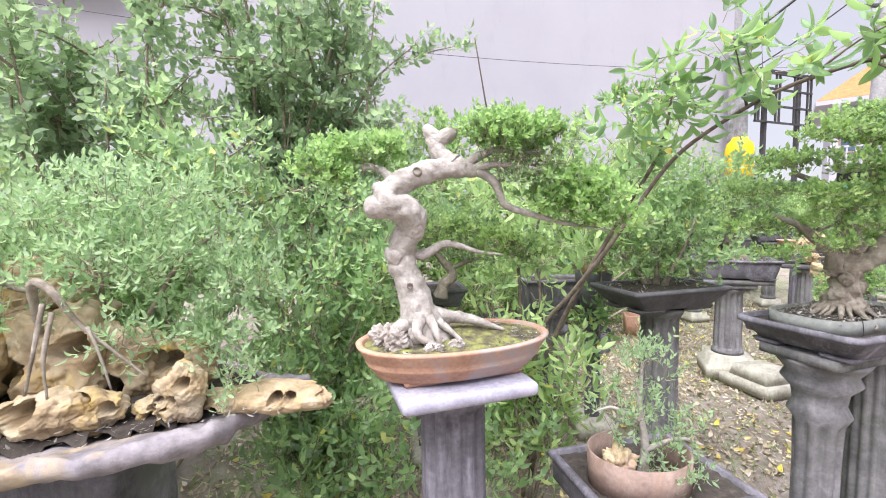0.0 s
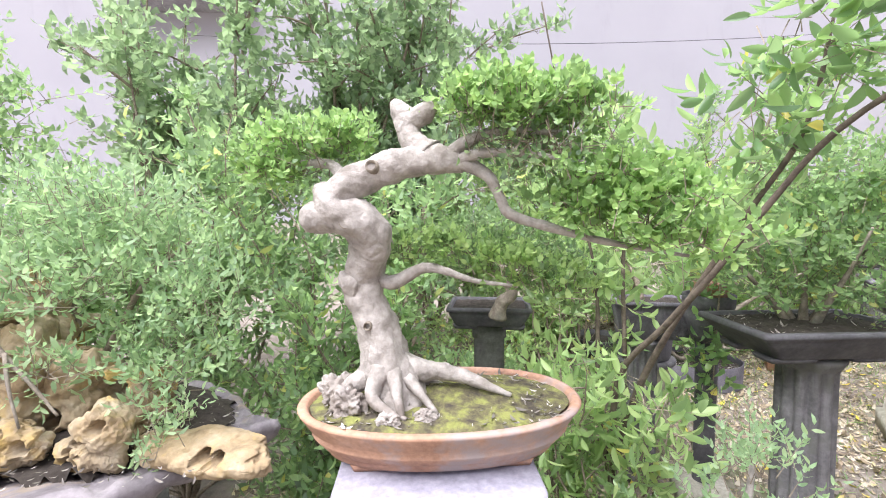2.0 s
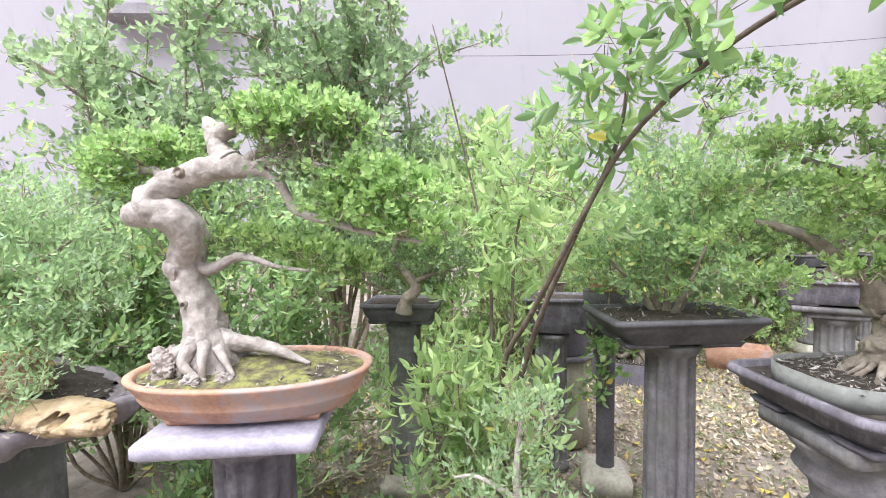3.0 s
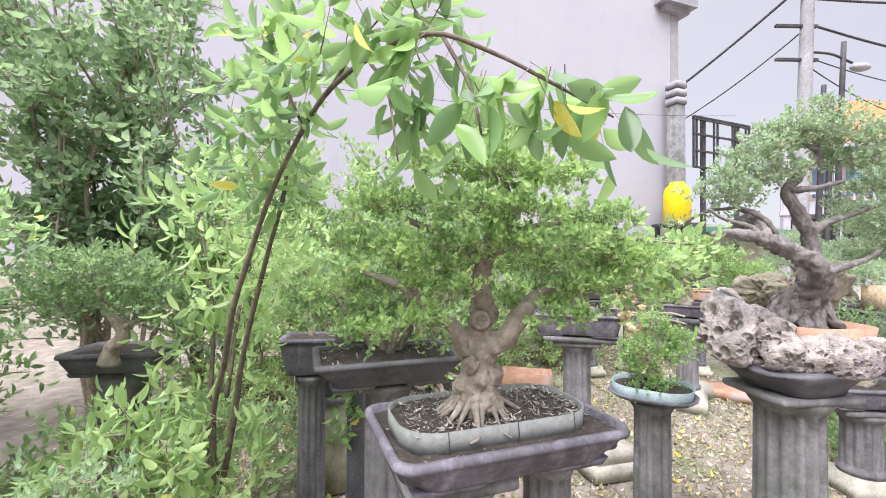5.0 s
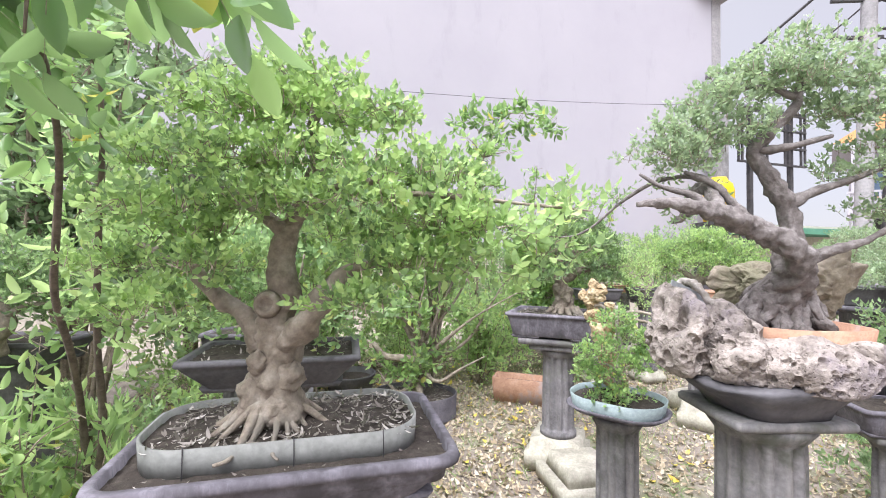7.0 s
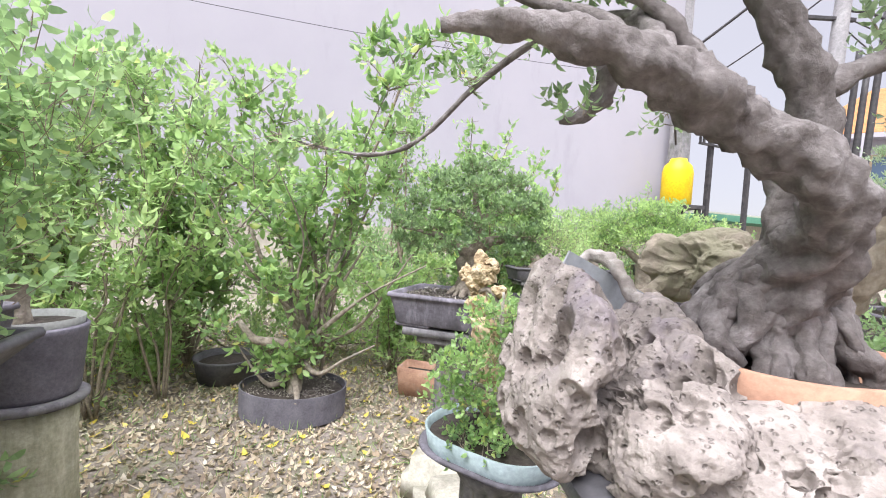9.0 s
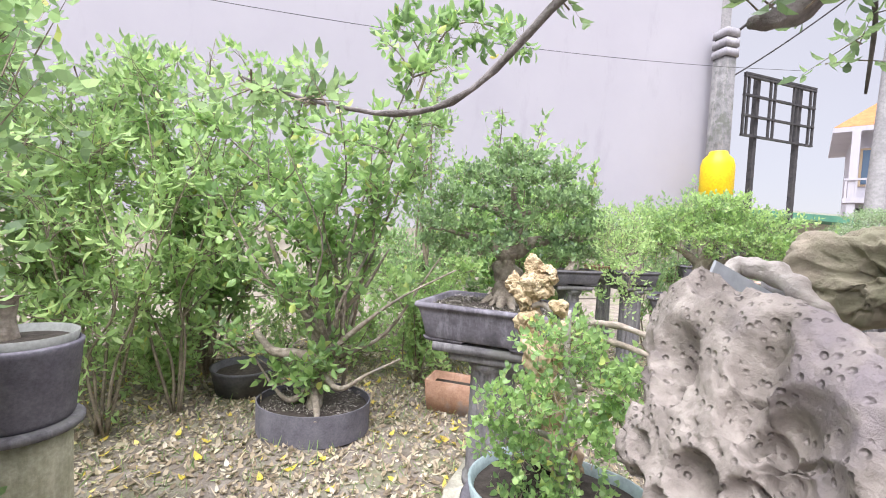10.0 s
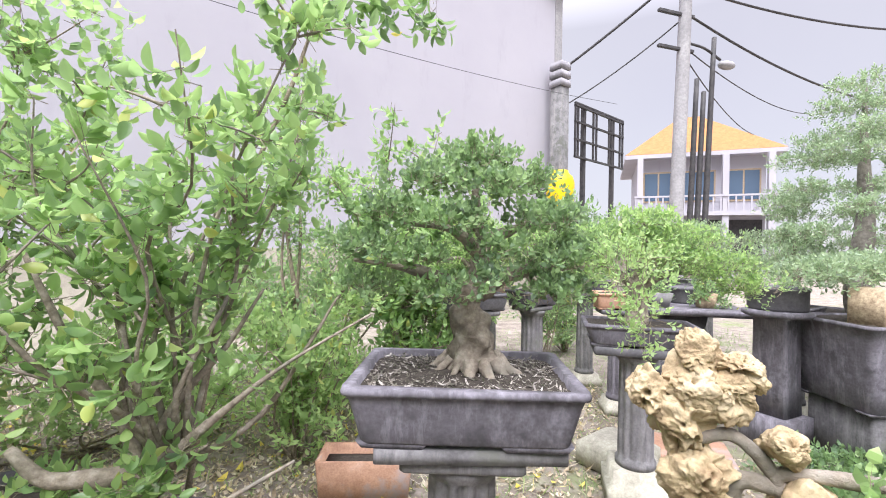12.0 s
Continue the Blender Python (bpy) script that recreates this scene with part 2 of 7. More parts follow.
M_DRY = leaf_mat("dry_leaf", [(0, (0.16, 0.105, 0.07)), (0.4, (0.36, 0.27, 0.18)), (0.8, (0.54, 0.45, 0.34)), (0.95, (0.64, 0.58, 0.48)), (1, (0.72, 0.56, 0.06))], 0.1, 0.8)
M_CHIP = leaf_mat("bark_chip", [(0, (0.05, 0.04, 0.03)), (0.5, (0.17, 0.14, 0.125)), (0.85, (0.36, 0.32, 0.30)), (1, (0.58, 0.54, 0.52))], 0.05, 0.85)
M_YLEAF = leaf_mat("yellow_fallen_leaf", [(0, (0.6, 0.42, 0.03)), (1, (0.75, 0.62, 0.06))], 0.2, 0.5)
M_GRASS = leaf_mat("grass_blade", [(0, (0.12, 0.2, 0.06)), (0.7, (0.22, 0.34, 0.1)), (1, (0.38, 0.42, 0.18))], 0.3, 0.6)


def ground_mat():
    m, t, b = nodes_of("littered_earth")
    earth = ramp(t, noise_node(t, 5, 9, 0.7), [(0.3, (0.12, 0.098, 0.08)), (0.5, (0.24, 0.205, 0.175)), (0.72, (0.38, 0.34, 0.305))])
    moss = ramp(t, noise_node(t, 1.1, 6, 0.7), [(0.53, (0, 0, 0)), (0.7, (1, 1, 1))])
    green = ramp(t, noise_node(t, 22, 6), [(0.3, (0.10, 0.14, 0.05)), (0.7, (0.24, 0.29, 0.12))])
    col = mix(t, moss, earth, green)
    t.links.new(col, b.inputs["Base Color"])
    b.inputs["Roughness"].default_value = 0.97
    bump(t, b, noise_node(t, 35, 8, 0.75), 0.9, 0.02)
    return m


M_GROUND = ground_mat()


# ---- mesh helpers ----
def mesh_np(name, verts, faces, mat, smooth=True):
    """A mesh from an array of corners and one of faces with equally many corners each."""
    verts, faces = np.asarray(verts, np.float32), np.asarray(faces, np.int32)
    me = bpy.data.meshes.new(name)
    me.vertices.add(len(verts))
    me.vertices.foreach_set("co", verts.ravel())
    k = faces.shape[1]
    me.loops.add(faces.size)
    me.loops.foreach_set("vertex_index", faces.ravel())
    me.polygons.add(len(faces))
    me.polygons.foreach_set("loop_start", np.arange(len(faces), dtype=np.int32) * k)
    me.polygons.foreach_set("use_smooth", np.full(len(faces), smooth))
    me.update(calc_edges=True)
    me.validate()
    me.materials.append(mat)
    return me


def thing(name, label, category, at=(0, 0, 0), turn=0.0, group="", kind=""):
    ob = new(name)
    ob.matrix_basis = pose(*at, 0, 0, turn)
    ob.empty_display_size = 0.05
    return tagged(ob, label, category, group, kind)


def part(name, me, parent, label=""):
    ob = new(name, me)
    ob.parent = parent
    return tagged(ob, label) if label else ob


def single(name, me, label, category, group="", kind="", m=None):
    ob = new(name, me)
    if m is not None:
        ob.matrix_basis = m
    return tagged(ob, label, category, group, kind)


def spline(pts, steps=6):
    """A smooth line through the given points (each with its radius as the fourth number)."""
    p = np.asarray(pts, float)
    q = np.vstack([2 * p[0] - p[1], p, 2 * p[-1] - p[-2]])
    out = []
    for i in range(1, len(q) - 2):
        a, b, c, d = q[i - 1], q[i], q[i + 1], q[i + 2]
        for s in np.arange(steps) / steps:
            out.append(0.5 * (2 * b + (c - a) * s + (2 * a - 5 * b + 4 * c - d) * s * s + (3 * b - a - 3 * c + d) * s**3))
    out.append(p[-1])
    return np.array(out)


def tube(pts, sides=8, steps=6, rough=0.0, seed=0, grain=12.0):
    """A limb along points (x, y, z, radius); rough: how uneven its bark is, as a share of the radius."""
    line = spline(pts, steps)
    c, r = line[:, :3], np.maximum(line[:, 3], 0.0006)
    tan = np.gradient(c, axis=0)
    tan /= np.linalg.norm(tan, axis=1, keepdims=True) + 1e-9
    ref = np.array([0.3, 0.9, 0.2]) if abs(tan[0][1]) < 0.8 else np.array([1.0, 0.1, 0.1])
    u = np.cross(tan, ref)
    u /= np.linalg.norm(u, axis=1, keepdims=True) + 1e-9
    v = np.cross(tan, u)
    ang = np.arange(sides) * 2 * np.pi / sides
    rad = np.repeat(r[:, None], sides, 1)
    verts = c[:, None] + (u[:, None] * np.cos(ang)[None, :, None] + v[:, None] * np.sin(ang)[None, :, None]) * rad[..., None]
    if rough:
        flat = verts.reshape(-1, 3)
        k = np.array([noise.fractal(Vector(p * grain + seed), 1.0, 2.0, 4) for p in flat]).reshape(rad.shape)
        verts = c[:, None] + (verts - c[:, None]) * (1 + rough * k)[..., None]
    n = len(c)
    idx = np.arange(n * sides).reshape(n, sides)
    a, b = idx[:-1], np.roll(idx[:-1], -1, 1)
    d, e = np.roll(idx[1:], -1, 1), idx[1:]
    faces = np.stack([a, b, d, e], -1).reshape(-1, 4)
    vs = verts.reshape(-1, 3)
    top = len(vs)
    vs = np.vstack([vs, c[:1], c[-1:]])
    f0 = np.stack([np.roll(idx[0], -1), idx[0], np.full(sides, top), np.full(sides, top)], -1)
    f1 = np.stack([idx[-1], np.roll(idx[-1], -1), np.full(sides, top + 1), np.full(sides, top + 1)], -1)
    tri = np.vstack([faces[:, [0, 1, 2]], faces[:, [0, 2, 3]], f0[:, :3], f1[:, :3]])
    return vs, tri


def join(list_of):
    vs, fs, n = [], [], 0
    for v, f in list_of:
        vs.append(v)
        fs.append(np.asarray(f) + n)
        n += len(v)
    return np.vstack(vs), np.vstack(fs)


def unit(a):
    return a / (np.linalg.norm(a, axis=-1, keepdims=True) + 1e-9)


def leaves(base, way, side, length, width, fold=0.25, bend=0.15, fine=False):
    """Leaves from their stalks, ways and sides: folded along the rib, the tip bent down."""
    n = unit(np.cross(way, side))
    length, width = length[:, None], width[:, None]
    rise = n * width * fold
    if not fine:
        mid1, mid2 = base + way * length * 0.3, base + way * length * 0.68 - n * length * bend * 0.4
        s1, s2 = side * width * 0.5, side * width * 0.42
        v = np.stack([base, mid1 + s1 + rise, mid2 + s2 + rise, base + way * length - n * length * bend, mid2 - s2 + rise, mid1 - s1 + rise], 1)
        i = np.arange(len(base))[:, None] * 6
        f = np.concatenate([i + [0, 1, 5], i + [1, 2, 5], i + [2, 4, 5], i + [2, 3, 4]])
        return v.reshape(-1, 3), f
    at, wide = (0, 0.12, 0.3, 0.52, 0.72, 0.88, 1.0), (0.05, 0.55, 0.93, 1.0, 0.8, 0.45, 0.02)
    rows = []
    for s, w in zip(at, wide):
        mid = base + way * length * s - n * length * bend * s * s
        rows += [mid + side * width * 0.5 * w + rise * w, mid, mid - side * width * 0.5 * w + rise * w]
    v = np.stack(rows, 1)
    i = np.arange(len(base))[:, None] * 21
    f = [i + [a, b, c] for r in range(0, 18, 3) for a, b, c in ((r, r + 3, r + 4), (r, r + 4, r + 1), (r + 1, r + 4, r + 5), (r + 1, r + 5, r + 2))]
    return v.reshape(-1, 3), np.concatenate(f)


def crown(seed, blobs, twigs, per, size, twig=0.08, up=0.5, wide=0.45, shell=0.35, fine=False, bend=0.15, droop=0.0, vary=0.4, least=8):
    """Leaf mesh and twig mesh of a crown of clumps. blobs: (x, y, z, rx, ry, rz); twigs: how many per clump of radius 0.1 squared; per: leaves on a twig."""
    rng = np.random.default_rng(seed)
    B, O = [], []
    for b in blobs:
        c, r = np.array(b[:3]), np.array(b[3:6])
        m = max(least, int(twigs * (r[0] * r[1] + r[0] * r[2] + r[1] * r[2]) / 0.03))
        d = unit(rng.normal(size=(m, 3)))
        lump = 1 + 0.25 * np.sin(d[:, 0] * 5 + seed) * np.sin(d[:, 1] * 6 + 1.3 * seed) + 0.12 * rng.normal(size=m)
        B.append(c + d * r * (rng.random((m, 1)) ** shell) * lump[:, None])
        O.append(unit(d / r))
    base, out = np.vstack(B), np.vstack(O)
    way = unit(out * 0.8 + np.array([0, 0, up]) + rng.normal(size=base.shape) * 0.55)
    tl = twig * (0.5 + rng.random(len(base)))
    n = len(base)
    k = np.arange(per)
    s = (k + 0.6) / per
    pos = base[:, None] + way[:, None] * (tl[:, None] * s)[..., None]
    pos[..., 2] -= droop * (tl[:, None] * s) ** 2 / twig
    ref = unit(np.cross(way, rng.normal(size=way.shape)))
    third = np.cross(way, ref)
    ang = (k[None] * 2.4 + rng.random((n, 1)) * 6.28)
    lat = ref[:, None] * np.cos(ang)[..., None] + third[:, None] * np.sin(ang)[..., None]
    lw = unit(way[:, None] * (0.35 + 0.5 * s[None, :, None]) + lat * 0.8 + rng.normal(size=lat.shape) * 0.25 + np.array([0, 0, 0.15 - droop]))
    sd = unit(np.cross(lw, np.array([0, 0, 1.0]) + rng.normal(size=lw.shape) * 0.55))
    ln = size * (1 - vary / 2 + vary * rng.random((n, per)))
    v, f = leaves(pos.reshape(-1, 3), lw.reshape(-1, 3), sd.reshape(-1, 3), ln.ravel(), ln.ravel() * wide, fine=fine, bend=bend)
    # twigs, three-sided
    th = max(0.0012, twig * 0.016)
    tip = base + way * tl[:, None]
    tip[:, 2] -= droop * tl**2 / twig
    start = base - way * tl[:, None] * 0.5
    tv = np.stack([start + ref * th, start - ref * th * 0.5 + third * th * 0.87, start - ref * th * 0.5 - third * th * 0.87, tip], 1).reshape(-1, 3)
    i = np.arange(n)[:, None] * 4
    tf = np.concatenate([i + [0, 1, 3], i + [1, 2, 3], i + [2, 0, 3]])
    return (v, f), (tv, tf)


def ring_pts(hw, hd, cr, n=6):
    """A rectangle with rounded corners, anticlockwise."""
    cr = min(cr, hw - 1e-4, hd - 1e-4)
    out = []
    for k, (sx, sy) in enumerate(((1, 1), (-1, 1), (-1, -1), (1, -1))):
        for a in np.linspace(k * np.pi / 2, (k + 1) * np.pi / 2, n):
            out.append((sx * (hw - cr) + cr * np.cos(a), sy * (hd - cr) + cr * np.sin(a)))
    return np.array(out)


def loft(profile, n=6, cap0=True, cap1=True, uneven=0.0, seed=0):
    """Stacked rounded rectangles: rows of half width, half depth, corner radius, height."""
    rows = [np.c_[ring_pts(hw, hd, cr, n), np.full(4 * n, z)] for hw, hd, cr, z in profile]
    v = np.vstack(rows)
    m = 4 * n
    idx = np.arange(len(v)).reshape(-1, m)
    a, b, d, e = idx[:-1], np.roll(idx[:-1], -1, 1), np.roll(idx[1:], -1, 1), idx[1:]
    f = [np.stack([a, b, d], -1).reshape(-1, 3), np.stack([a, d, e], -1).reshape(-1, 3)]
    for on, row, flip in ((cap0, 0, True), (cap1, -1, False)):
        if on:
            c = len(v)
            v = np.vstack([v, rows[row].mean(0)])
            t = np.stack([idx[row], np.roll(idx[row], -1), np.full(m, c)], -1)
            f.append(t[:, ::-1] if flip else t)
    if uneven:
        v = v + np.array([noise.noise_vector(Vector(p * 9 + seed)) for p in v]) * uneven
    return v, np.vstack(f)


def lathe(profile, sides=32, flute=0.0, flutes=12):
    """A turned form: rows of radius, height; flute: depth of upright grooves where the third number is 1."""
    ang = np.arange(sides) * 2 * np.pi / sides
    rows = []
    for row in profile:
        r, z = row[:2]
        g = row[2] if len(row) > 2 else 0
        rr = r * (1 - g * flute * (0.5 + 0.5 * np.cos(ang * flutes)) ** 2)
        rows.append(np.c_[rr * np.cos(ang), rr * np.sin(ang), np.full(sides, z)])
    v = np.vstack(rows)
    idx = np.arange(len(v)).reshape(-1, sides)
    a, b, d, e = idx[:-1], np.roll(idx[:-1], -1, 1), np.roll(idx[1:], -1, 1), idx[1:]
    f = [np.stack([a, b, d], -1).reshape(-1, 3), np.stack([a, d, e], -1).reshape(-1, 3)]
    for row, flip in ((0, True), (-1, False)):
        c = len(v)
        v = np.vstack([v, rows[row].mean(0)])
        t = np.stack([idx[row], np.roll(idx[row], -1), np.full(sides, c)], -1)
        f.append(t[:, ::-1] if flip else t)
    return v, np.vstack(f)


def box(x0, x1, y0, y1, z0, z1):
    v = np.array([(x, y, z) for z in (z0, z1) for x, y in ((x0, y0), (x1, y0), (x1, y1), (x0, y1))], float)
    q = np.array([(3, 2, 1, 0), (4, 5, 6, 7), (0, 1, 5, 4), (1, 2, 6, 5), (2, 3, 7, 6), (3, 0, 4, 7)])
    return v, np.vstack([q[:, [0, 1, 2]], q[:, [0, 2, 3]]])


def boulder(radii, seed, level=5, lumps=0.35, freq=2.0, pits=(), ridge=0.0):
    """A stone: a ball pushed in and out by noise; pits: (cells per metre, depth in metres, share) of round holes."""
    bm = bmesh.new()
    bmesh.ops.create_icosphere(bm, subdivisions=level, radius=1.0)
    off = Vector((seed * 3.7, seed * 1.9, seed * 5.3))
    big = max(radii)
    for v in bm.verts:
        d = v.co.normalized()
        full = Vector((d.x * radii[0], d.y * radii[1], d.z * radii[2]))
        p = full / big
        k = 1 + lumps * noise.fractal(p * freq + off, 0.9, 2.0, 5)
        if ridge:
            k += ridge * (0.5 - abs(noise.noise(p * freq * 2.3 + off * 2)))
        full = full * k
        cut = 0.0
        for cells, deep, share in pits:
            w = full * cells + off
            w = w + noise.noise_vector(w * 1.3) * 0.45
            near = noise.voronoi(w)[0][0]
            lim = 0.06 + 0.55 * max(0.0, noise.noise(w * 0.45 + off) * 1.2 + share - 0.3)
            if near < lim:
                cut = max(cut, deep * min(1.0, lim * 3) * (1 - (near / lim) ** 2) ** 0.4)
        if cut:
            n = Vector((d.x / radii[0], d.y / radii[1], d.z / radii[2])).normalized()
            full -= n * cut
        v.co = full
    vs = np.array([v.co[:] for v in bm.verts])
    fs = np.array([[v.index for v in f.verts] for f in bm.faces])
    bm.free()
    return vs, fs


def moved(vf, at=(0, 0, 0), turn=(0, 0, 0), scale=1.0):
    m = np.array(pose(*at, *turn))
    return vf[0] * scale @ m[:3, :3].T + m[:3, 3], vf[1]


def crag(radii, seed, level=5, planes=15, sharp=14, rough=0.07, pits=()):
    """An angular broken stone: flat faces met by blunt edges, with fine noise and hollows."""
    rng = np.random.default_rng(seed)
    nrm, away = unit(rng.normal(size=(planes, 3))), rng.uniform(0.62, 1.0, planes)
    bm = bmesh.new()
    bmesh.ops.create_icosphere(bm, subdivisions=level, radius=1.0)
    d = np.array([v.co[:] for v in bm.verts])
    fs = np.array([[v.index for v in f.verts] for f in bm.faces])
    bm.free()
    far = (np.clip(d @ nrm.T, 0, None) / away) ** sharp
    r = np.minimum(far.sum(1) ** (-1 / sharp), 1.25)
    v = d * r[:, None] * np.array(radii)
    big, off = max(radii), Vector((seed * 1.7, seed * 0.9, seed * 2.3))
    for k in range(len(v)):
        p = Vector(v[k])
        s = 1 + rough * noise.fractal(p * (1.9 / big) + off, 0.85, 2.1, 6)
        cut = 0.0
        for cells, deep, share in pits:
            w = p * cells + off
            w = w + noise.noise_vector(w * 1.3) * 0.4
            near = noise.voronoi(w)[0][0]
            lim = 0.05 + 0.55 * max(0.0, noise.noise(w * 0.4 + off) * 1.2 + share - 0.3)
            if near < lim:
                cut = max(cut, deep * min(1.0, lim * 3) * (1 - (near / lim) ** 2) ** 0.5)
        v[k] = np.array(p) * s - unit(d[k] / np.array(radii)) * cut
    return v, fs


def holed(vf, n, radii, seed, deep=0.9):
    """Round holes of uneven size sunk into a stone; vf is centred on its own middle."""
    v, f = vf
    rng = np.random.default_rng(seed)
    out = v.copy()
    size = rng.uniform(0, 1, n) ** 2.9 * (radii[1] - radii[0]) + radii[0]
    for r, k in zip(np.sort(size), rng.integers(0, len(v), n)):
        c, way = v[k], unit(v[k] / (abs(v).max(0) ** 2))
        d = v - c
        d = d - (d @ way)[:, None] * way * 0.6
        stretch = rng.uniform(0.7, 1.3)
        d[:, 2] *= stretch
        q = (d**2).sum(1) / r**2
        hit = q < 1
        out[hit] -= way * (r * deep * rng.uniform(0.7, 1.5)) * (1 - q[hit][:, None] ** 2) ** 0.7
    return out, f


# ---- setting ----
ALONG = 18.5  # the row of stands and the wall behind it run this way


def make_ground():
    rng = np.random.default_rng(5)
    g = np.unique(np.concatenate([np.linspace(-3, 7, 120), np.linspace(-12, 20, 60), np.geomspace(20, 900, 14), -np.geomspace(12, 900, 14)]))
    X, Y = np.meshgrid(g, g)
    Z = 0.012 * np.sin(X * 3.1 + 1) * np.sin(Y * 2.7) + 0.008 * np.sin(X * 7.7 + Y * 5)
    Z = np.where((abs(X) < 14) & (abs(Y) < 18), Z - 0.01, -0.02) + rng.normal(size=X.shape) * 0.002
    n = len(g)
    i = np.arange(n * n).reshape(n, n)
    q = np.stack([i[:-1, :-1], i[:-1, 1:], i[1:, 1:], i[1:, :-1]], -1).reshape(-1, 4)
    single("ground", mesh_np("ground", np.c_[X.ravel(), Y.ravel(), Z.ravel()], q, M_GROUND), "bare earth with leaf litter and thin grass", "ground", kind="structure")


make_ground()


def make_wall():
    m = pose(8.62, 12.95, 0, 0, 0, ALONG)
    w = thing("wall_north", "tall white plastered side wall of a building", "wall", kind="structure")
    w.matrix_basis = m
    part("wall_face", mesh_np("wall_face", *box(-40, 0, 0, 0.3, 0, 9.2), M_WALL, False), w)
    part("plinth", mesh_np("plinth", *box(-40, 0, -0.025, -0.003, 0, 1.42), M_BEIGE, False), w, "beige stained plaster plinth")
    part("cornice", mesh_np("cornice", *join([box(-0.9, 0.4, -0.35, 0.5, 8.75, 8.95), box(-0.7, 0.25, -0.2, 0.4, 8.6, 8.75)]), M_TRIM, False), w, "dark grey cement cornice")
    part("corner_strip", mesh_np("corner_strip", *box(-0.28, 0.012, -0.012, -0.003, 1.42, 9.2), M_POLE, False), w, "grey unpainted corner strip")
    part("ledge", mesh_np("ledge", *box(-17.6, -15.2, -0.5, -0.003, 5.7, 5.9), M_TRIM, False), w, "grey cement ledge")


make_wall()


# ---- kinds of things ----
def rect_pot(at, turn, w, d, h, mat, label, corner=0.03, taper=0.82, wall=0.025, fill=0.02, soil=M_SOIL, feet=True, lip=0.012, band=False):
    """A cement bonsai tray: at = the middle of its underside."""
    ob = thing("bonsai_pot", label, "pot", at, turn, "bonsai pots")
    hw, hd, c = w / 2, d / 2, corner
    prof = [(hw * taper * 0.98, hd * taper * 0.98, c, 0.016), (hw * taper, hd * taper, c, 0.022)]
    for s in (0.3, 0.6, 0.85):
        k = taper + (0.95 - taper) * s
        prof.append((hw * k, hd * k, c, 0.022 + (h - 0.05) * s))
    prof += [(hw - lip, hd - lip, c, h - 0.024), (hw - 0.002, hd - 0.002, c, h - 0.02), (hw, hd, c, h - 0.012), (hw - 0.004, hd - 0.004, c, h)]
    prof += [(hw - wall, hd - wall, c * 0.8, h), (hw - wall - 0.006, hd - wall - 0.006, c * 0.8, h - fill - 0.03)]
    part("tray_body", mesh_np("tray_body", *loft(prof, 6, True, True, 0.0025, int(at[0] * 10)), mat), ob)
    g = np.linspace(-1, 1, 26)
    X, Y = np.meshgrid(g * (hw - wall - 0.001), g * (hd - wall - 0.001))
    rng = np.random.default_rng(int(abs(at[0] * 100)))
    Z = h - fill + 0.008 * rng.random(X.shape) + 0.014 * (1 - (X / hw) ** 2) * (1 - (Y / hd) ** 2)
    i = np.arange(X.size).reshape(X.shape)
    q = np.stack([i[:-1, :-1], i[:-1, 1:], i[1:, 1:], i[1:, :-1]], -1).reshape(-1, 4)
    part("soil", mesh_np("soil", np.c_[X.ravel(), Y.ravel(), Z.ravel()], q, soil), ob, "dark crumbly soil")
    if feet:
        foot = mesh_np("foot", *loft([(0.13 * w, 0.045, 0.01, 0.0), (0.15 * w, 0.05, 0.01, 0.018)], 4), mat)
        for sx in (-1, 1):
            for sy in (-1, 1):
                o = part("foot", foot, ob)
                o.location = (sx * hw * taper * 0.68, sy * (hd * taper - 0.055), 0)
    return ob


def crumbs(parent_at, turn, w, d, z, n, seed, label="pale bits of bark and dry leaf on the soil"):
    """Bits of bark and dry leaf scattered on the soil of a pot."""
    rng = np.random.default_rng(seed)
    a = radians(turn)
    x, y = rng.uniform(-w / 2, w / 2, n), rng.uniform(-d / 2, d / 2, n)
    base = np.c_[parent_at[0] + x * np.cos(a) - y * np.sin(a), parent_at[1] + x * np.sin(a) + y * np.cos(a), z + rng.random(n) * 0.012]
    way = unit(rng.normal(size=(n, 3)) * (1, 1, 0.25))
    side = unit(np.cross(way, (0, 0, 1.0) + rng.normal(size=(n, 3)) * 0.3))
    ln = rng.uniform(0.004, 0.017, n) * rng.choice([1, 1, 2], n)
    single("soil_litter", mesh_np("soil_litter", *leaves(base, way, side, ln, ln * 0.26), M_CHIP, False), label, "litter", kind="stuff")


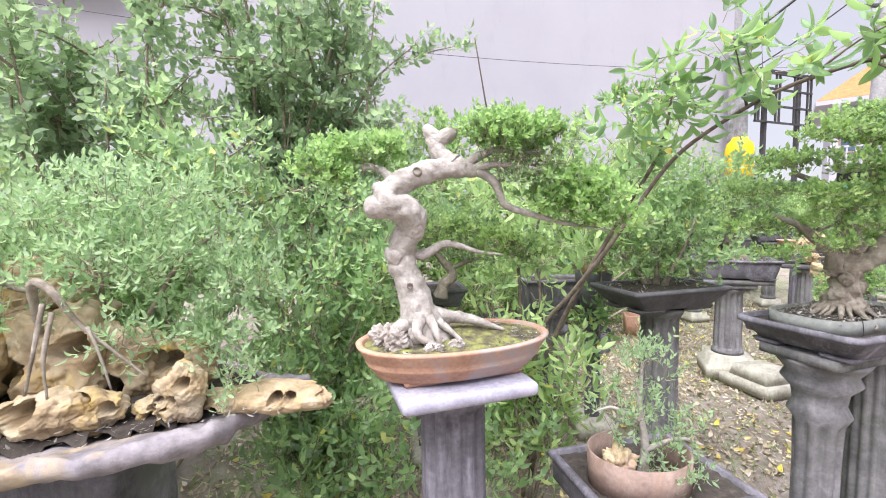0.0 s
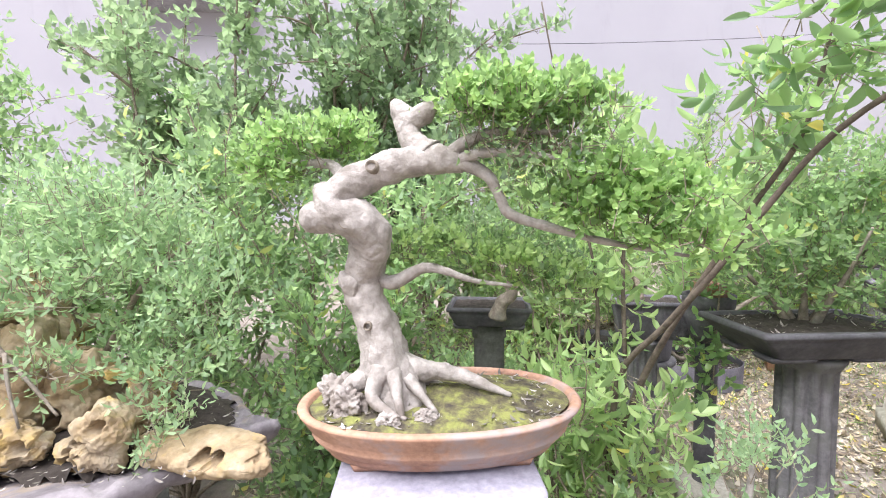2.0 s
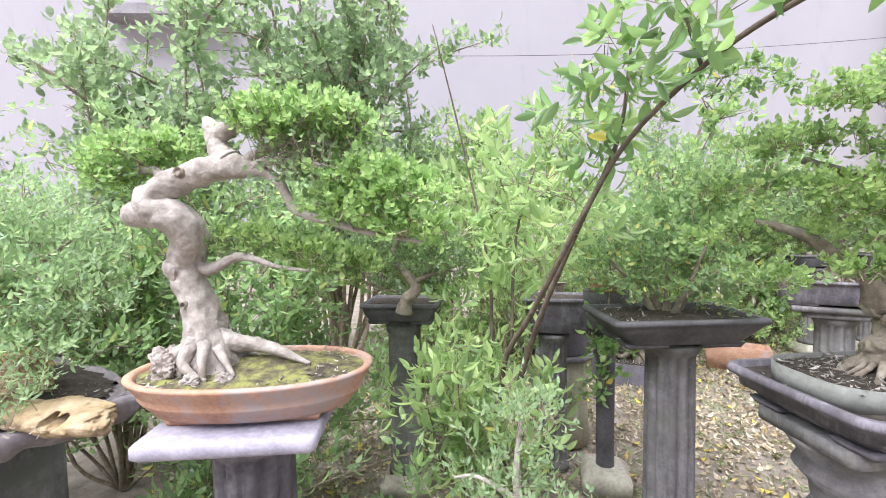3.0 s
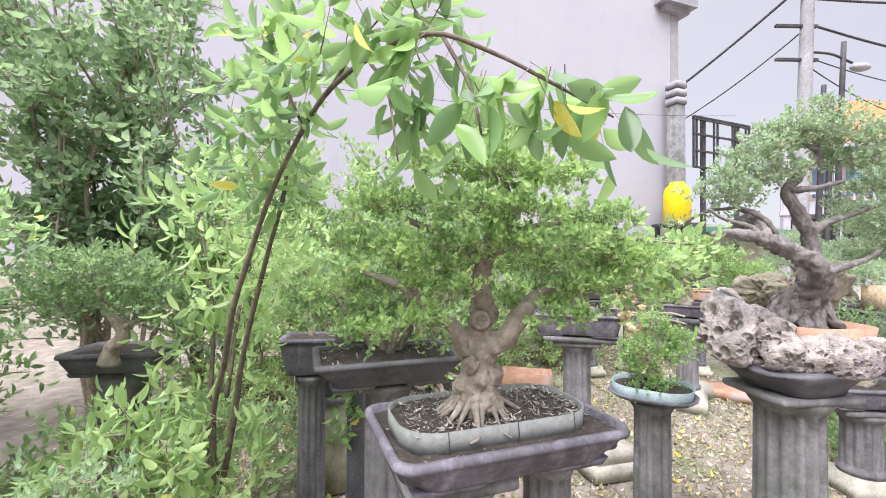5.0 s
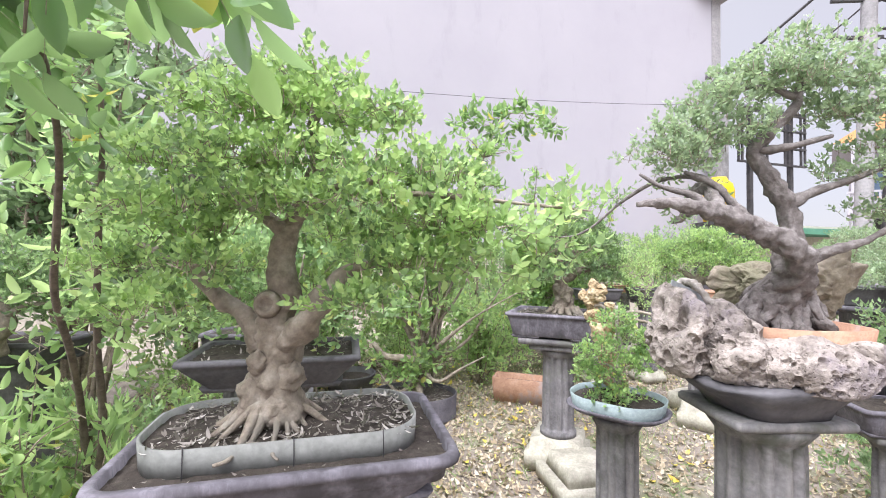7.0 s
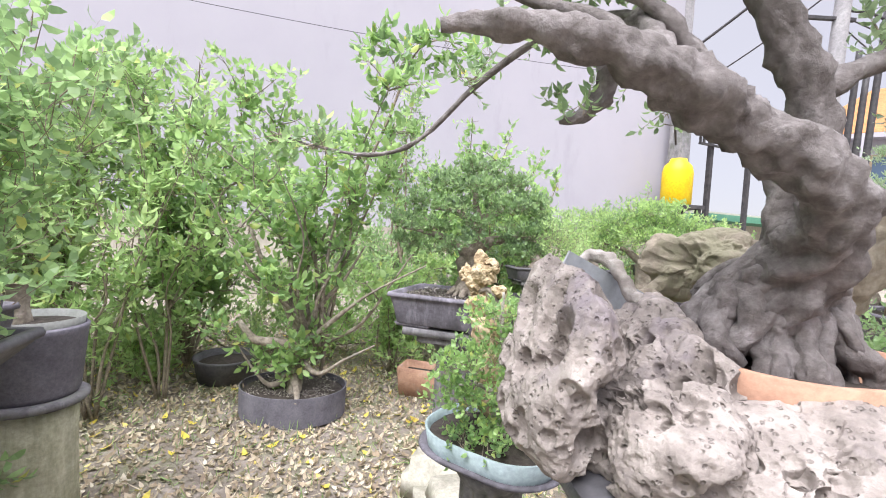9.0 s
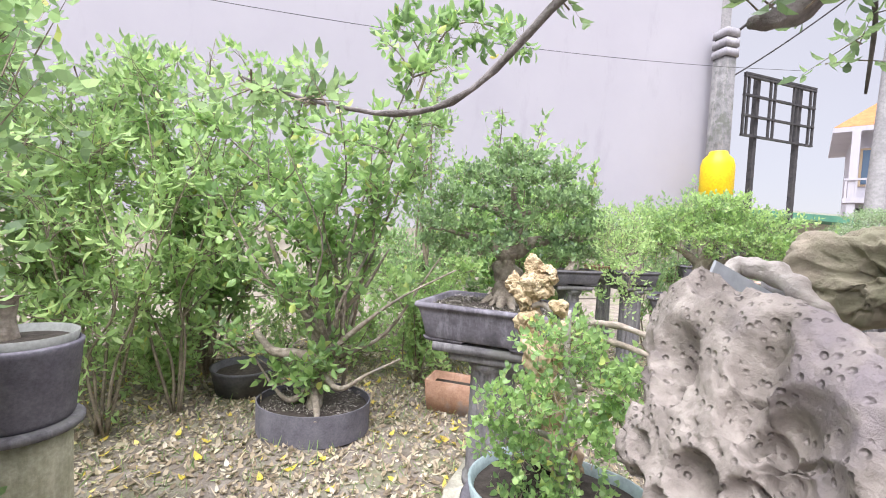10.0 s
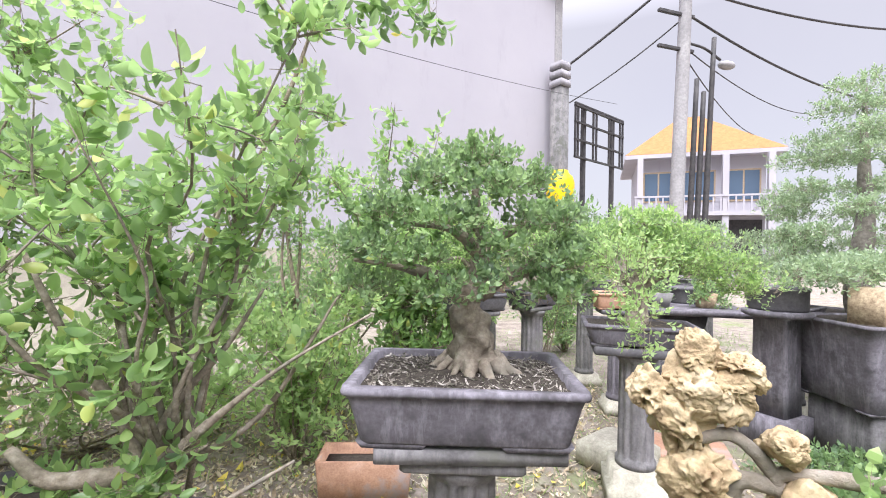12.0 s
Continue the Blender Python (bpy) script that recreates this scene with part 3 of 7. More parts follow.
def column(at, turn, h, r, label, cap=None, capmat=None, base=None, mat=None, flutes=12, group="pedestals", square=False):
    """A fluted cement pedestal: at = on the ground; cap: (w, d, thickness); base: (size, height)."""
    ob = thing("pedestal", label, "pedestal", at, turn, group)
    mat, b, c = mat or M_COLUMN, base[1] if base else 0.0, cap[2] if cap else 0.0
    if base:
        s = base[0] / 2
        part("plinth", mesh_np("plinth", *loft([(s, s, 0.012, 0), (s, s, 0.012, b * 0.55), (s * 0.86, s * 0.86, 0.012, b * 0.6), (s * 0.82, s * 0.82, 0.012, b)], 3, uneven=0.003), M_BASECEM), ob)
    z0, z1 = b, h - c
    if square:
        prof = [(r, r, 0.012, z0), (r, r, 0.012, z0 + 0.05), (r * 0.9, r * 0.9, 0.012, z0 + 0.06), (r * 0.9, r * 0.9, 0.012, z1 - 0.06), (r, r, 0.012, z1 - 0.05), (r, r, 0.012, z1)]
        part("shaft", mesh_np("shaft", *loft(prof, 3, uneven=0.003), mat), ob)
    else:
        prof = [(r * 1.12, z0), (r * 1.12, z0 + 0.03), (r * 0.98, z0 + 0.05), (r, z0 + 0.06, 1)] + [(r * (1 - 0.05 * s), z0 + 0.06 + (z1 - z0 - 0.12) * s, 1) for s in (0.2, 0.4, 0.6, 0.8, 1)]
        prof += [(r * 1.02, z1 - 0.045), (r * 1.16, z1 - 0.02), (r * 1.18, z1)]
        part("shaft", mesh_np("shaft", *lathe(prof, 72, 0.16, flutes), mat), ob)
    if cap:
        w, d, t = cap
        part("cap", mesh_np("cap", *loft([(w / 2 - 0.008, d / 2 - 0.008, 0.012, z1), (w / 2, d / 2, 0.014, z1 + 0.008), (w / 2, d / 2, 0.014, h - 0.006), (w / 2 - 0.006, d / 2 - 0.006, 0.012, h)], 4, uneven=0.003), capmat or M_CAP), ob, "flat pale cement cap")
    return ob


def tree(name, label, category, at, limbs, crowns, bark, group="", sides=10, rough=0.18, grain=14.0):
    """limbs: (name, points with radii); crowns: (leaf material, arguments of crown). Places are in the world, at is the foot."""
    ob = thing(name, label, category, at, 0, group)
    o = np.array(at)
    for k, (nm, pts) in enumerate(limbs):
        p = np.array(pts, float)
        p[:, :3] -= o
        big = p[:, 3].max() > 0.02
        part(nm, mesh_np(nm, *tube(p, sides if big else 6, 8 if big else 4, rough, k + 1.3, grain), bark), ob)
    for k, (mat, kw) in enumerate(crowns):
        split = name == "bonsai_tree" and len(kw["blobs"]) < 16
        for n, blobs in enumerate([[b] for b in kw["blobs"]] if split else [kw["blobs"]]):
            lv, tw = crown(**{**kw, "blobs": blobs, "seed": kw["seed"] + 1000 * n})
            nm = "foliage_pad" if split else "foliage"
            tagged(part(nm, mesh_np(nm, lv[0] - o, lv[1], mat, bool(kw.get("fine"))), ob), kind="stuff")
            tagged(part("twig_growth", mesh_np("twig_growth", tw[0] - o, tw[1], M_TWIG, False), ob), kind="stuff")
    return ob


def roots(at, n, length, r, seed, spread=6.283, start=0.0, base=0.05, rise=0.06):
    """Surface roots that run out and down from a trunk."""
    rng = np.random.default_rng(seed)
    out = []
    for k in range(n):
        a = start + spread * (k + rng.uniform(-0.3, 0.3)) / n
        L = length * rng.uniform(0.6, 1.2)
        d, side = np.array([np.cos(a), np.sin(a), 0]), np.array([-np.sin(a), np.cos(a), 0])
        rr = r * rng.uniform(0.6, 1.2)
        pts = []
        for s in (0, 0.3, 0.6, 0.85, 1.0):
            w = side * rng.uniform(-0.12, 0.12) * L * s
            pts.append((*(np.array(at) + d * (base + L * s) + w + np.array([0, 0, rise * (1 - s) ** 1.6 - 0.012 * s])), rr * (1.15 - 0.9 * s)))
        out.append(("root", pts))
    return out


# ---- the pale twisted bonsai in the oval terracotta pot ----
P1 = (0.010, 1.30)
CAPZ = 1.042
column((0.0, 1.30, 0), 19, CAPZ, 0.097, "fluted dark grey cement pedestal with a square cap", cap=(0.37, 0.34, 0.034), mat=M_CEMENT, base=(0.3, 0.1))


def oval_pot(at, turn, a, b, h):
    ob = thing("bonsai_pot", "oval unglazed terracotta bonsai pot with a moulded rim", "pot", at, turn, "bonsai pots")

    def ell(rows, n=64):
        t = np.arange(n) * 2 * np.pi / n
        ex = 0.9
        cx, sx = np.sign(np.cos(t)) * abs(np.cos(t)) ** ex, np.sign(np.sin(t)) * abs(np.sin(t)) ** ex
        v = np.vstack([np.c_[(a + da) * cx, (b + da) * sx, np.full(n, z)] for da, z in rows])
        i = np.arange(len(v)).reshape(-1, n)
        p, q, r, s = i[:-1], np.roll(i[:-1], -1, 1), np.roll(i[1:], -1, 1), i[1:]
        return v, np.vstack([np.stack([p, q, r], -1).reshape(-1, 3), np.stack([p, r, s], -1).reshape(-1, 3)])

    body = [(-0.19, 0.010), (-0.068, 0.010), (-0.056, 0.014), (-0.050, 0.024), (-0.047, 0.030), (-0.041, 0.034), (-0.030, 0.048), (-0.026, 0.054), (-0.030, 0.058), (-0.020, 0.07), (-0.009, 0.088), (-0.003, h - 0.008), (-0.001, h - 0.003), (-0.006, h), (-0.016, h), (-0.022, h - 0.006), (-0.026, h - 0.03), (-0.14, h - 0.04)]
    part("bowl", mesh_np("bowl", *ell(body), M_TERRA), ob)
    part("foot_ring", mesh_np("foot_ring", *ell([(-0.13, 0.0), (-0.10, 0.0), (-0.096, 0.024), (-0.14, 0.024)]), M_BASECEM), ob)
    foot = mesh_np("foot", *loft([(0.05, 0.012, 0.006, 0.0), (0.055, 0.016, 0.006, 0.014)], 4), M_TERRA)
    for sx in (-1, 1):
        for sy in (-1, 1):
            o = part("foot", foot, ob)
            o.location = (sx * (a - 0.165), sy * (b - 0.1), 0)
    rng = np.random.default_rng(3)
    rows = []
    n = 40
    t = np.arange(n) * 2 * np.pi / n
    for s in np.linspace(0.02, 1, 12):
        z = h - 0.012 + 0.03 * np.clip(1 - s, 0, 1) + rng.random(n) * 0.006
        rows.append(np.c_[(a - 0.022) * s * np.cos(t), (b - 0.022) * s * np.sin(t), z])
    v = np.vstack(rows)
    i = np.arange(len(v)).reshape(-1, n)
    q = np.stack([i[:-1], np.roll(i[:-1], -1, 1), np.roll(i[1:], -1, 1), i[1:]], -1).reshape(-1, 4)
    part("soil", mesh_np("soil", v, q, M_MOSS), ob, "mossy dark soil")
    return ob


oval_pot((*P1, CAPZ), 18.4, 0.28, 0.168, 0.105)

Y1 = 1.25
hero = [
    ("trunk", [(-0.066, 1.262, 1.130, 0.066), (-0.083, 1.263, 1.205, 0.053), (-0.106, 1.265, 1.281, 0.041), (-0.132, 1.265, 1.355, 0.038), (-0.124, 1.255, 1.42, 0.038), (-0.100, 1.24, 1.46, 0.038), (-0.110, 1.215, 1.496, 0.038), (-0.148, 1.20, 1.513, 0.036), (-0.162, 1.20, 1.532, 0.034), (-0.143, 1.21, 1.558, 0.032), (-0.097, 1.23, 1.585, 0.030), (-0.044, 1.24, 1.601, 0.029), (0.008, 1.25, 1.608, 0.028), (0.04, 1.258, 1.606, 0.024), (0.072, 1.264, 1.596, 0.014)]),
    ("stub", [(-0.150, 1.20, 1.510, 0.034), (-0.190, 1.195, 1.507, 0.030), (-0.208, 1.19, 1.505, 0.024), (-0.216, 1.19, 1.504, 0.010)]),
    ("stub", [(-0.100, 1.235, 1.452, 0.030), (-0.080, 1.225, 1.456, 0.024), (-0.070, 1.222, 1.457, 0.012)]),
    ("stub", [(-0.165, 1.205, 1.548, 0.022), (-0.186, 1.198, 1.556, 0.016), (-0.196, 1.195, 1.56, 0.008)]),
    ("stub", [(-0.142, 1.25, 1.375, 0.030), (-0.164, 1.24, 1.382, 0.024), (-0.174, 1.236, 1.382, 0.012)]),
    ("jin", [(0.012, 1.252, 1.618, 0.027), (-0.022, 1.260, 1.640, 0.025), (-0.036, 1.264, 1.665, 0.022), (-0.042, 1.265, 1.690, 0.021), (-0.054, 1.265, 1.708, 0.017), (-0.064, 1.264, 1.722, 0.008)]),
    ("jin", [(-0.038, 1.265, 1.680, 0.021), (-0.012, 1.265, 1.692, 0.020), (0.008, 1.264, 1.704, 0.016), (0.018, 1.264, 1.712, 0.007)]),
    ("branch", [(0.028, 1.256, 1.606, 0.019), (0.075, 1.262, 1.60, 0.015), (0.113, 1.268, 1.578, 0.012), (0.134, 1.275, 1.540, 0.011), (0.152, 1.28, 1.508, 0.010), (0.211, 1.29, 1.487, 0.009), (0.311, 1.30, 1.459, 0.0065), (0.45, 1.30, 1.434, 0.003)]),
    ("branch", [(0.035, 1.258, 1.608, 0.017), (0.08, 1.262, 1.64, 0.012), (0.14, 1.266, 1.655, 0.008), (0.25, 1.27, 1.645, 0.004)]),
    ("branch", [(0.05, 1.26, 1.605, 0.013), (0.11, 1.25, 1.615, 0.009), (0.18, 1.24, 1.61, 0.006), (0.28, 1.24, 1.59, 0.003)]),
    ("branch", [(-0.102, 1.266, 1.384, 0.017), (-0.071, 1.27, 1.379, 0.014), (-0.017, 1.29, 1.405, 0.011), (0.027, 1.30, 1.398, 0.009), (0.08, 1.31, 1.38, 0.006), (0.15, 1.33, 1.37, 0.003)]),
    ("branch", [(-0.135, 1.215, 1.552, 0.016), (-0.173, 1.235, 1.60, 0.012), (-0.22, 1.25, 1.612, 0.009), (-0.30, 1.25, 1.612, 0.006), (-0.38, 1.25, 1.60, 0.003)]),
    ("root", [(-0.060, 1.262, 1.215, 0.028), (-0.020, 1.28, 1.202, 0.021), (0.023, 1.30, 1.196, 0.017), (0.06, 1.306, 1.186, 0.014), (0.102, 1.31, 1.172, 0.010), (0.15, 1.315, 1.155, 0.004)]),
    ("root", [(-0.086, 1.228, 1.218, 0.022), (-0.090, 1.205, 1.192, 0.016), (-0.086, 1.192, 1.172, 0.012), (-0.060, 1.187, 1.158, 0.008), (-0.020, 1.187, 1.146, 0.004)]),
    ("root", [(-0.060, 1.228, 1.215, 0.018), (-0.046, 1.203, 1.19, 0.012), (-0.036, 1.192, 1.168, 0.009), (-0.028, 1.187, 1.146, 0.004)]),
    ("root", [(-0.036, 1.24, 1.20, 0.014), (0.0, 1.222, 1.175, 0.008), (0.03, 1.212, 1.15, 0.004)]),
    ("root", [(-0.112, 1.25, 1.20, 0.026), (-0.150, 1.235, 1.178, 0.018), (-0.19, 1.22, 1.150, 0.010)]),
    ("root", [(-0.080, 1.29, 1.20, 0.026), (-0.020, 1.32, 1.16, 0.016), (0.04, 1.335, 1.14, 0.008)]),
]
kw = dict(twigs=190, per=8, size=0.0175, twig=0.03, up=0.9, wide=0.62)
hero_pads = [(M_HERO, dict(seed=11, blobs=[(-0.25, 1.27, 1.655, 0.1, 0.1, 0.025), (-0.34, 1.29, 1.635, 0.09, 0.09, 0.025), (-0.17, 1.29, 1.665, 0.06, 0.07, 0.022), (-0.30, 1.22, 1.60, 0.08, 0.06, 0.02)], **kw)),
    (M_HERO, dict(seed=12, blobs=[(0.10, 1.27, 1.715, 0.09, 0.1, 0.026), (0.19, 1.27, 1.705, 0.1, 0.11, 0.028), (0.27, 1.29, 1.685, 0.08, 0.09, 0.025), (0.14, 1.22, 1.69, 0.07, 0.05, 0.02)], **kw)),
    (M_HERO, dict(seed=13, blobs=[(0.31, 1.28, 1.575, 0.1, 0.09, 0.025), (0.40, 1.28, 1.535, 0.09, 0.08, 0.022), (0.34, 1.26, 1.495, 0.09, 0.07, 0.022), (0.45, 1.27, 1.465, 0.09, 0.07, 0.022), (0.25, 1.26, 1.525, 0.06, 0.06, 0.02)], **kw)),
    (M_BONSAI, dict(seed=14, blobs=[(-0.06, 1.36, 1.435, 0.08, 0.07, 0.025), (0.06, 1.37, 1.44, 0.08, 0.07, 0.025), (0.14, 1.36, 1.40, 0.09, 0.08, 0.025), (0.24, 1.36, 1.37, 0.08, 0.08, 0.025)], **kw)),
    # clumps below the pads in darker leaf: underside shade put into their colour
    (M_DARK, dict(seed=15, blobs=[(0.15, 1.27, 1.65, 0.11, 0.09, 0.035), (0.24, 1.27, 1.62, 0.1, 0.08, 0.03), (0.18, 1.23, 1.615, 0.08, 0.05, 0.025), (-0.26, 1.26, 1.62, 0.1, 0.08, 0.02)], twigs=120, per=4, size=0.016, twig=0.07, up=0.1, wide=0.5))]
hero_tree = tree("bonsai_tree", "bonsai with a pale, smooth, S-bent trunk and clipped green pads", "bonsai", (-0.11, Y1, 1.13), hero, hero_pads, M_PALEBARK, "bonsai trees", sides=36, rough=0.2, grain=34)


def scar(at, way, r):
    """A sunken round wound with a swollen lip."""
    prof = [(r * 1.5, -0.012), (r * 1.25, 0.0), (r, 0.006), (r * 0.75, 0.002), (r * 0.55, -0.006), (r * 0.1, -0.008)]
    q = Vector(way).to_track_quat("Z", "Y").to_matrix()
    v, f = lathe(prof, 18)
    return v @ np.array(q).T + np.array(at), f


for sp in (((-0.122, 1.176, 1.497), (0.1, -1, 0.1), 0.011), ((-0.083, 1.203, 1.596), (0.05, -1, 0.25), 0.010), ((-0.109, 1.224, 1.30), (0.1, -1, 0.05), 0.007)):
    v, f = scar(*sp)
    part("wound", mesh_np("wound", v - np.array((-0.11, Y1, 1.13)), f, M_BARK), hero_tree, "healed round pruning wound")
for k, (p, r) in enumerate((((-0.14, 1.20, 1.155), (0.034, 0.026, 0.036)), ((-0.18, 1.235, 1.16), (0.036, 0.030, 0.036)), ((-0.05, 1.175, 1.147), (0.022, 0.016, 0.014)), ((0.01, 1.205, 1.147), (0.02, 0.016, 0.014)))):
    single("stone", mesh_np("stone", *moved(boulder(r, 30 + k, 5, 0.4, 1.8, [(80, 0.007, 0.6)]), p), M_PALEBARK), "small pale pitted stone on the mossy soil", "stone", "stones in the oval pot")


crumbs(P1, 18.4, 0.44, 0.24, 1.14, 600, 20)


# ---- rectangular pot with the grey strip, two pedestals ----
P2 = (1.55, 1.768)
rect_pot((*P2, 0.955), 18.7, 0.66, 0.43, 0.105, M_CEMENT, "wide dark cement tray holding a strip-ringed bonsai", corner=0.05, taper=0.8, wall=0.02, fill=0.025)
sr = ring_pts(0.272, 0.142, 0.10, 10)
lean = np.concatenate([np.c_[sr * 1.0, np.full(40, 0.0)], np.c_[sr * 1.01, np.full(40, 0.06)], np.c_[sr * 0.99, np.full(40, 0.06)], np.c_[sr * 0.98, np.full(40, 0.0)]])
ii = np.arange(160).reshape(4, 40)
qq = np.concatenate([np.stack([ii[k], np.roll(ii[k], -1), np.roll(ii[(k + 1) % 4], -1), ii[(k + 1) % 4]], -1) for k in range(4)])
strip = thing("soil_ring", "grey plastic strip bent into a ring round the roots", "planter ring", (P2[0] - 0.012, P2[1] - 0.005, 1.035), 18.7)
part("strip", mesh_np("strip", lean, qq, M_STRIP), strip)
sv = np.vstack([np.c_[sr * s * 0.985, np.full(40, 0.04 + 0.02 * (1 - s)) + np.random.default_rng(4).random(40) * 0.006] for s in np.linspace(0.02, 1, 10)])
ii = np.arange(400).reshape(10, 40)
part("soil", mesh_np("soil", sv, np.stack([ii[:-1], np.roll(ii[:-1], -1, 1), np.roll(ii[1:], -1, 1), ii[1:]], -1).reshape(-1, 4), M_SOIL), strip, "dark soil inside the ring")
tie = mesh_np("wire_tie", *tube([(0, -0.004, 0.0, 0.0012), (0.001, -0.006, 0.03, 0.0012), (0, -0.002, 0.064, 0.0012)], 5), M_STEEL)
for x in (-0.17, 0.02, 0.19):
    o = part("wire_tie", tie, strip)
    o.location = (x, -0.142, 0)
crumbs(P2, 18.7, 0.5, 0.26, 1.082, 1500, 21)
crumbs(P2, 18.7, 0.6, 0.36, 1.04, 220, 22)
urn = thing("pedestal", "ornate grey cement pedestal with a flared carved head", "pedestal", (1.43, 1.73, 0), 18, "pedestals")
part("plinth", mesh_np("plinth", *loft([(0.15, 0.15, 0.012, 0), (0.15, 0.15, 0.012, 0.09), (0.12, 0.12, 0.012, 0.11)], 3, uneven=0.003), M_GREYCEM), urn)
part("shaft", mesh_np("shaft", *lathe([(0.11, 0.11), (0.085, 0.16), (0.075, 0.3, 1), (0.075, 0.5, 1), (0.08, 0.66, 1), (0.1, 0.7), (0.082, 0.74), (0.09, 0.79), (0.125, 0.83), (0.11, 0.86), (0.14, 0.9), (0.15, 0.92)], 64, 0.18, 8), M_GREYCEM), urn)
part("cap", mesh_np("cap", *loft([(0.15, 0.14, 0.02, 0.92), (0.15, 0.14, 0.02, 0.955)], 3), M_COLUMN), urn)
column((1.73, 1.83, 0), 18, 0.955, 0.075, "slim fluted grey cement pedestal", cap=(0.2, 0.2, 0.025), capmat=M_COLUMN, base=(0.24, 0.1))

X2, Y2 = 1.508, 1.745
t2 = [("trunk", [(X2, Y2, 1.05, 0.075), (X2, Y2, 1.10, 0.066), (X2 + 0.005, Y2, 1.16, 0.052), (X2 + 0.012, Y2, 1.22, 0.042), (X2 + 0.0, Y2, 1.27, 0.05), (X2 + 0.005, Y2, 1.32, 0.042), (X2 + 0.015, Y2, 1.37, 0.034), (X2 + 0.01, Y2 + 0.01, 1.45, 0.028), (X2 + 0.04, Y2 + 0.01, 1.53, 0.022), (X2 + 0.09, Y2, 1.62, 0.02), (X2 + 0.08, Y2, 1.72, 0.012), (X2 + 0.1, Y2, 1.8, 0.006)]),
    ("branch", [(X2 - 0.02, Y2, 1.25, 0.03), (X2 - 0.06, Y2 - 0.01, 1.31, 0.022), (X2 - 0.12, Y2 - 0.02, 1.36, 0.017), (X2 - 0.2, Y2 - 0.02, 1.43, 0.014), (X2 - 0.32, Y2, 1.47, 0.007)]),
    ("branch", [(X2 + 0.01, Y2, 1.25, 0.036), (X2 + 0.07, Y2 - 0.03, 1.29, 0.030), (X2 + 0.12, Y2 - 0.03, 1.36, 0.026), (X2 + 0.18, Y2 - 0.02, 1.42, 0.012), (X2 + 0.3, Y2, 1.44, 0.006)]),
    ("branch", [(X2 + 0.02, Y2, 1.5, 0.02), (X2 - 0.08, Y2, 1.57, 0.014), (X2 - 0.2, Y2, 1.62, 0.008)]),
    ("branch", [(X2 + 0.06, Y2, 1.56, 0.018), (X2 + 0.17, Y2, 1.6, 0.012), (X2 + 0.3, Y2 - 0.02, 1.62, 0.006)])]
t2 += [("branch", [(X2 + 0.03, Y2, 1.52, 0.014), (1.66, 1.70, 1.57, 0.009), (1.76, 1.68, 1.575, 0.007), (1.90, 1.71, 1.57, 0.006), (2.05, 1.755, 1.56, 0.004), (2.2, 1.80, 1.55, 0.002)])]
t2 += roots((X2, Y2, 1.078), 22, 0.12, 0.0095, 8, base=0.045, rise=0.055)
b2 = [(X2 + 0.06, Y2, 1.83, 0.16, 0.15, 0.04), (X2 - 0.12, Y2 - 0.05, 1.76, 0.16, 0.14, 0.04), (X2 + 0.24, Y2 - 0.03, 1.74, 0.17, 0.15, 0.04), (X2 - 0.28, Y2, 1.66, 0.15, 0.15, 0.04), (X2 + 0.4, Y2, 1.62, 0.16, 0.15, 0.04), (X2 + 0.02, Y2 - 0.14, 1.66, 0.18, 0.1, 0.04), (X2 - 0.4, Y2, 1.55, 0.15, 0.14, 0.035), (X2 + 0.46, Y2 - 0.02, 1.52, 0.14, 0.13, 0.035),
    (X2 - 0.2, Y2 - 0.14, 1.54, 0.15, 0.1, 0.035), (X2 + 0.22, Y2 - 0.13, 1.55, 0.15, 0.1, 0.035), (X2 + 0.2, Y2 + 0.12, 1.5, 0.2, 0.14, 0.05), (X2 - 0.44, Y2, 1.43, 0.13, 0.12, 0.035), (X2 + 0.36, Y2 - 0.06, 1.43, 0.16, 0.12, 0.04), (X2 + 0.0, Y2 + 0.16, 1.62, 0.3, 0.12, 0.1), (X2 - 0.25, Y2 + 0.06, 1.42, 0.17, 0.12, 0.045), (X2 - 0.1, Y2 - 0.16, 1.43, 0.12, 0.07, 0.03), (X2 + 0.15, Y2 + 0.05, 1.38, 0.12, 0.08, 0.03), (X2 - 0.2, Y2 - 0.15, 1.35, 0.12, 0.06, 0.03), (X2 + 0.25, Y2 - 0.14, 1.36, 0.12, 0.06, 0.03), (X2 + 0.05, Y2 - 0.18, 1.52, 0.14, 0.06, 0.03), (X2 - 0.36, Y2 - 0.1, 1.32, 0.1, 0.08, 0.03)]
b2 = [(X2 + (x - X2) * 0.84, y, z, a * 0.78, b * 0.84, c * 0.42) for x, y, z, a, b, c in b2 if a < 0.25 and not (abs(x - X2 - 0.03) < 0.12 and y < Y2 - 0.1 and z < 1.7)]
b2 += [(X2 + 0.05, Y2 - 0.1, 1.74, 0.13, 0.1, 0.03), (X2 - 0.06, Y2 - 0.13, 1.64, 0.12, 0.08, 0.028), (X2 + 0.14, Y2 - 0.13, 1.63, 0.12, 0.08, 0.028), (X2 + 0.03, Y2 - 0.12, 1.55, 0.11, 0.07, 0.025), (X2 - 0.12, Y2 - 0.1, 1.50, 0.1, 0.07, 0.025)]
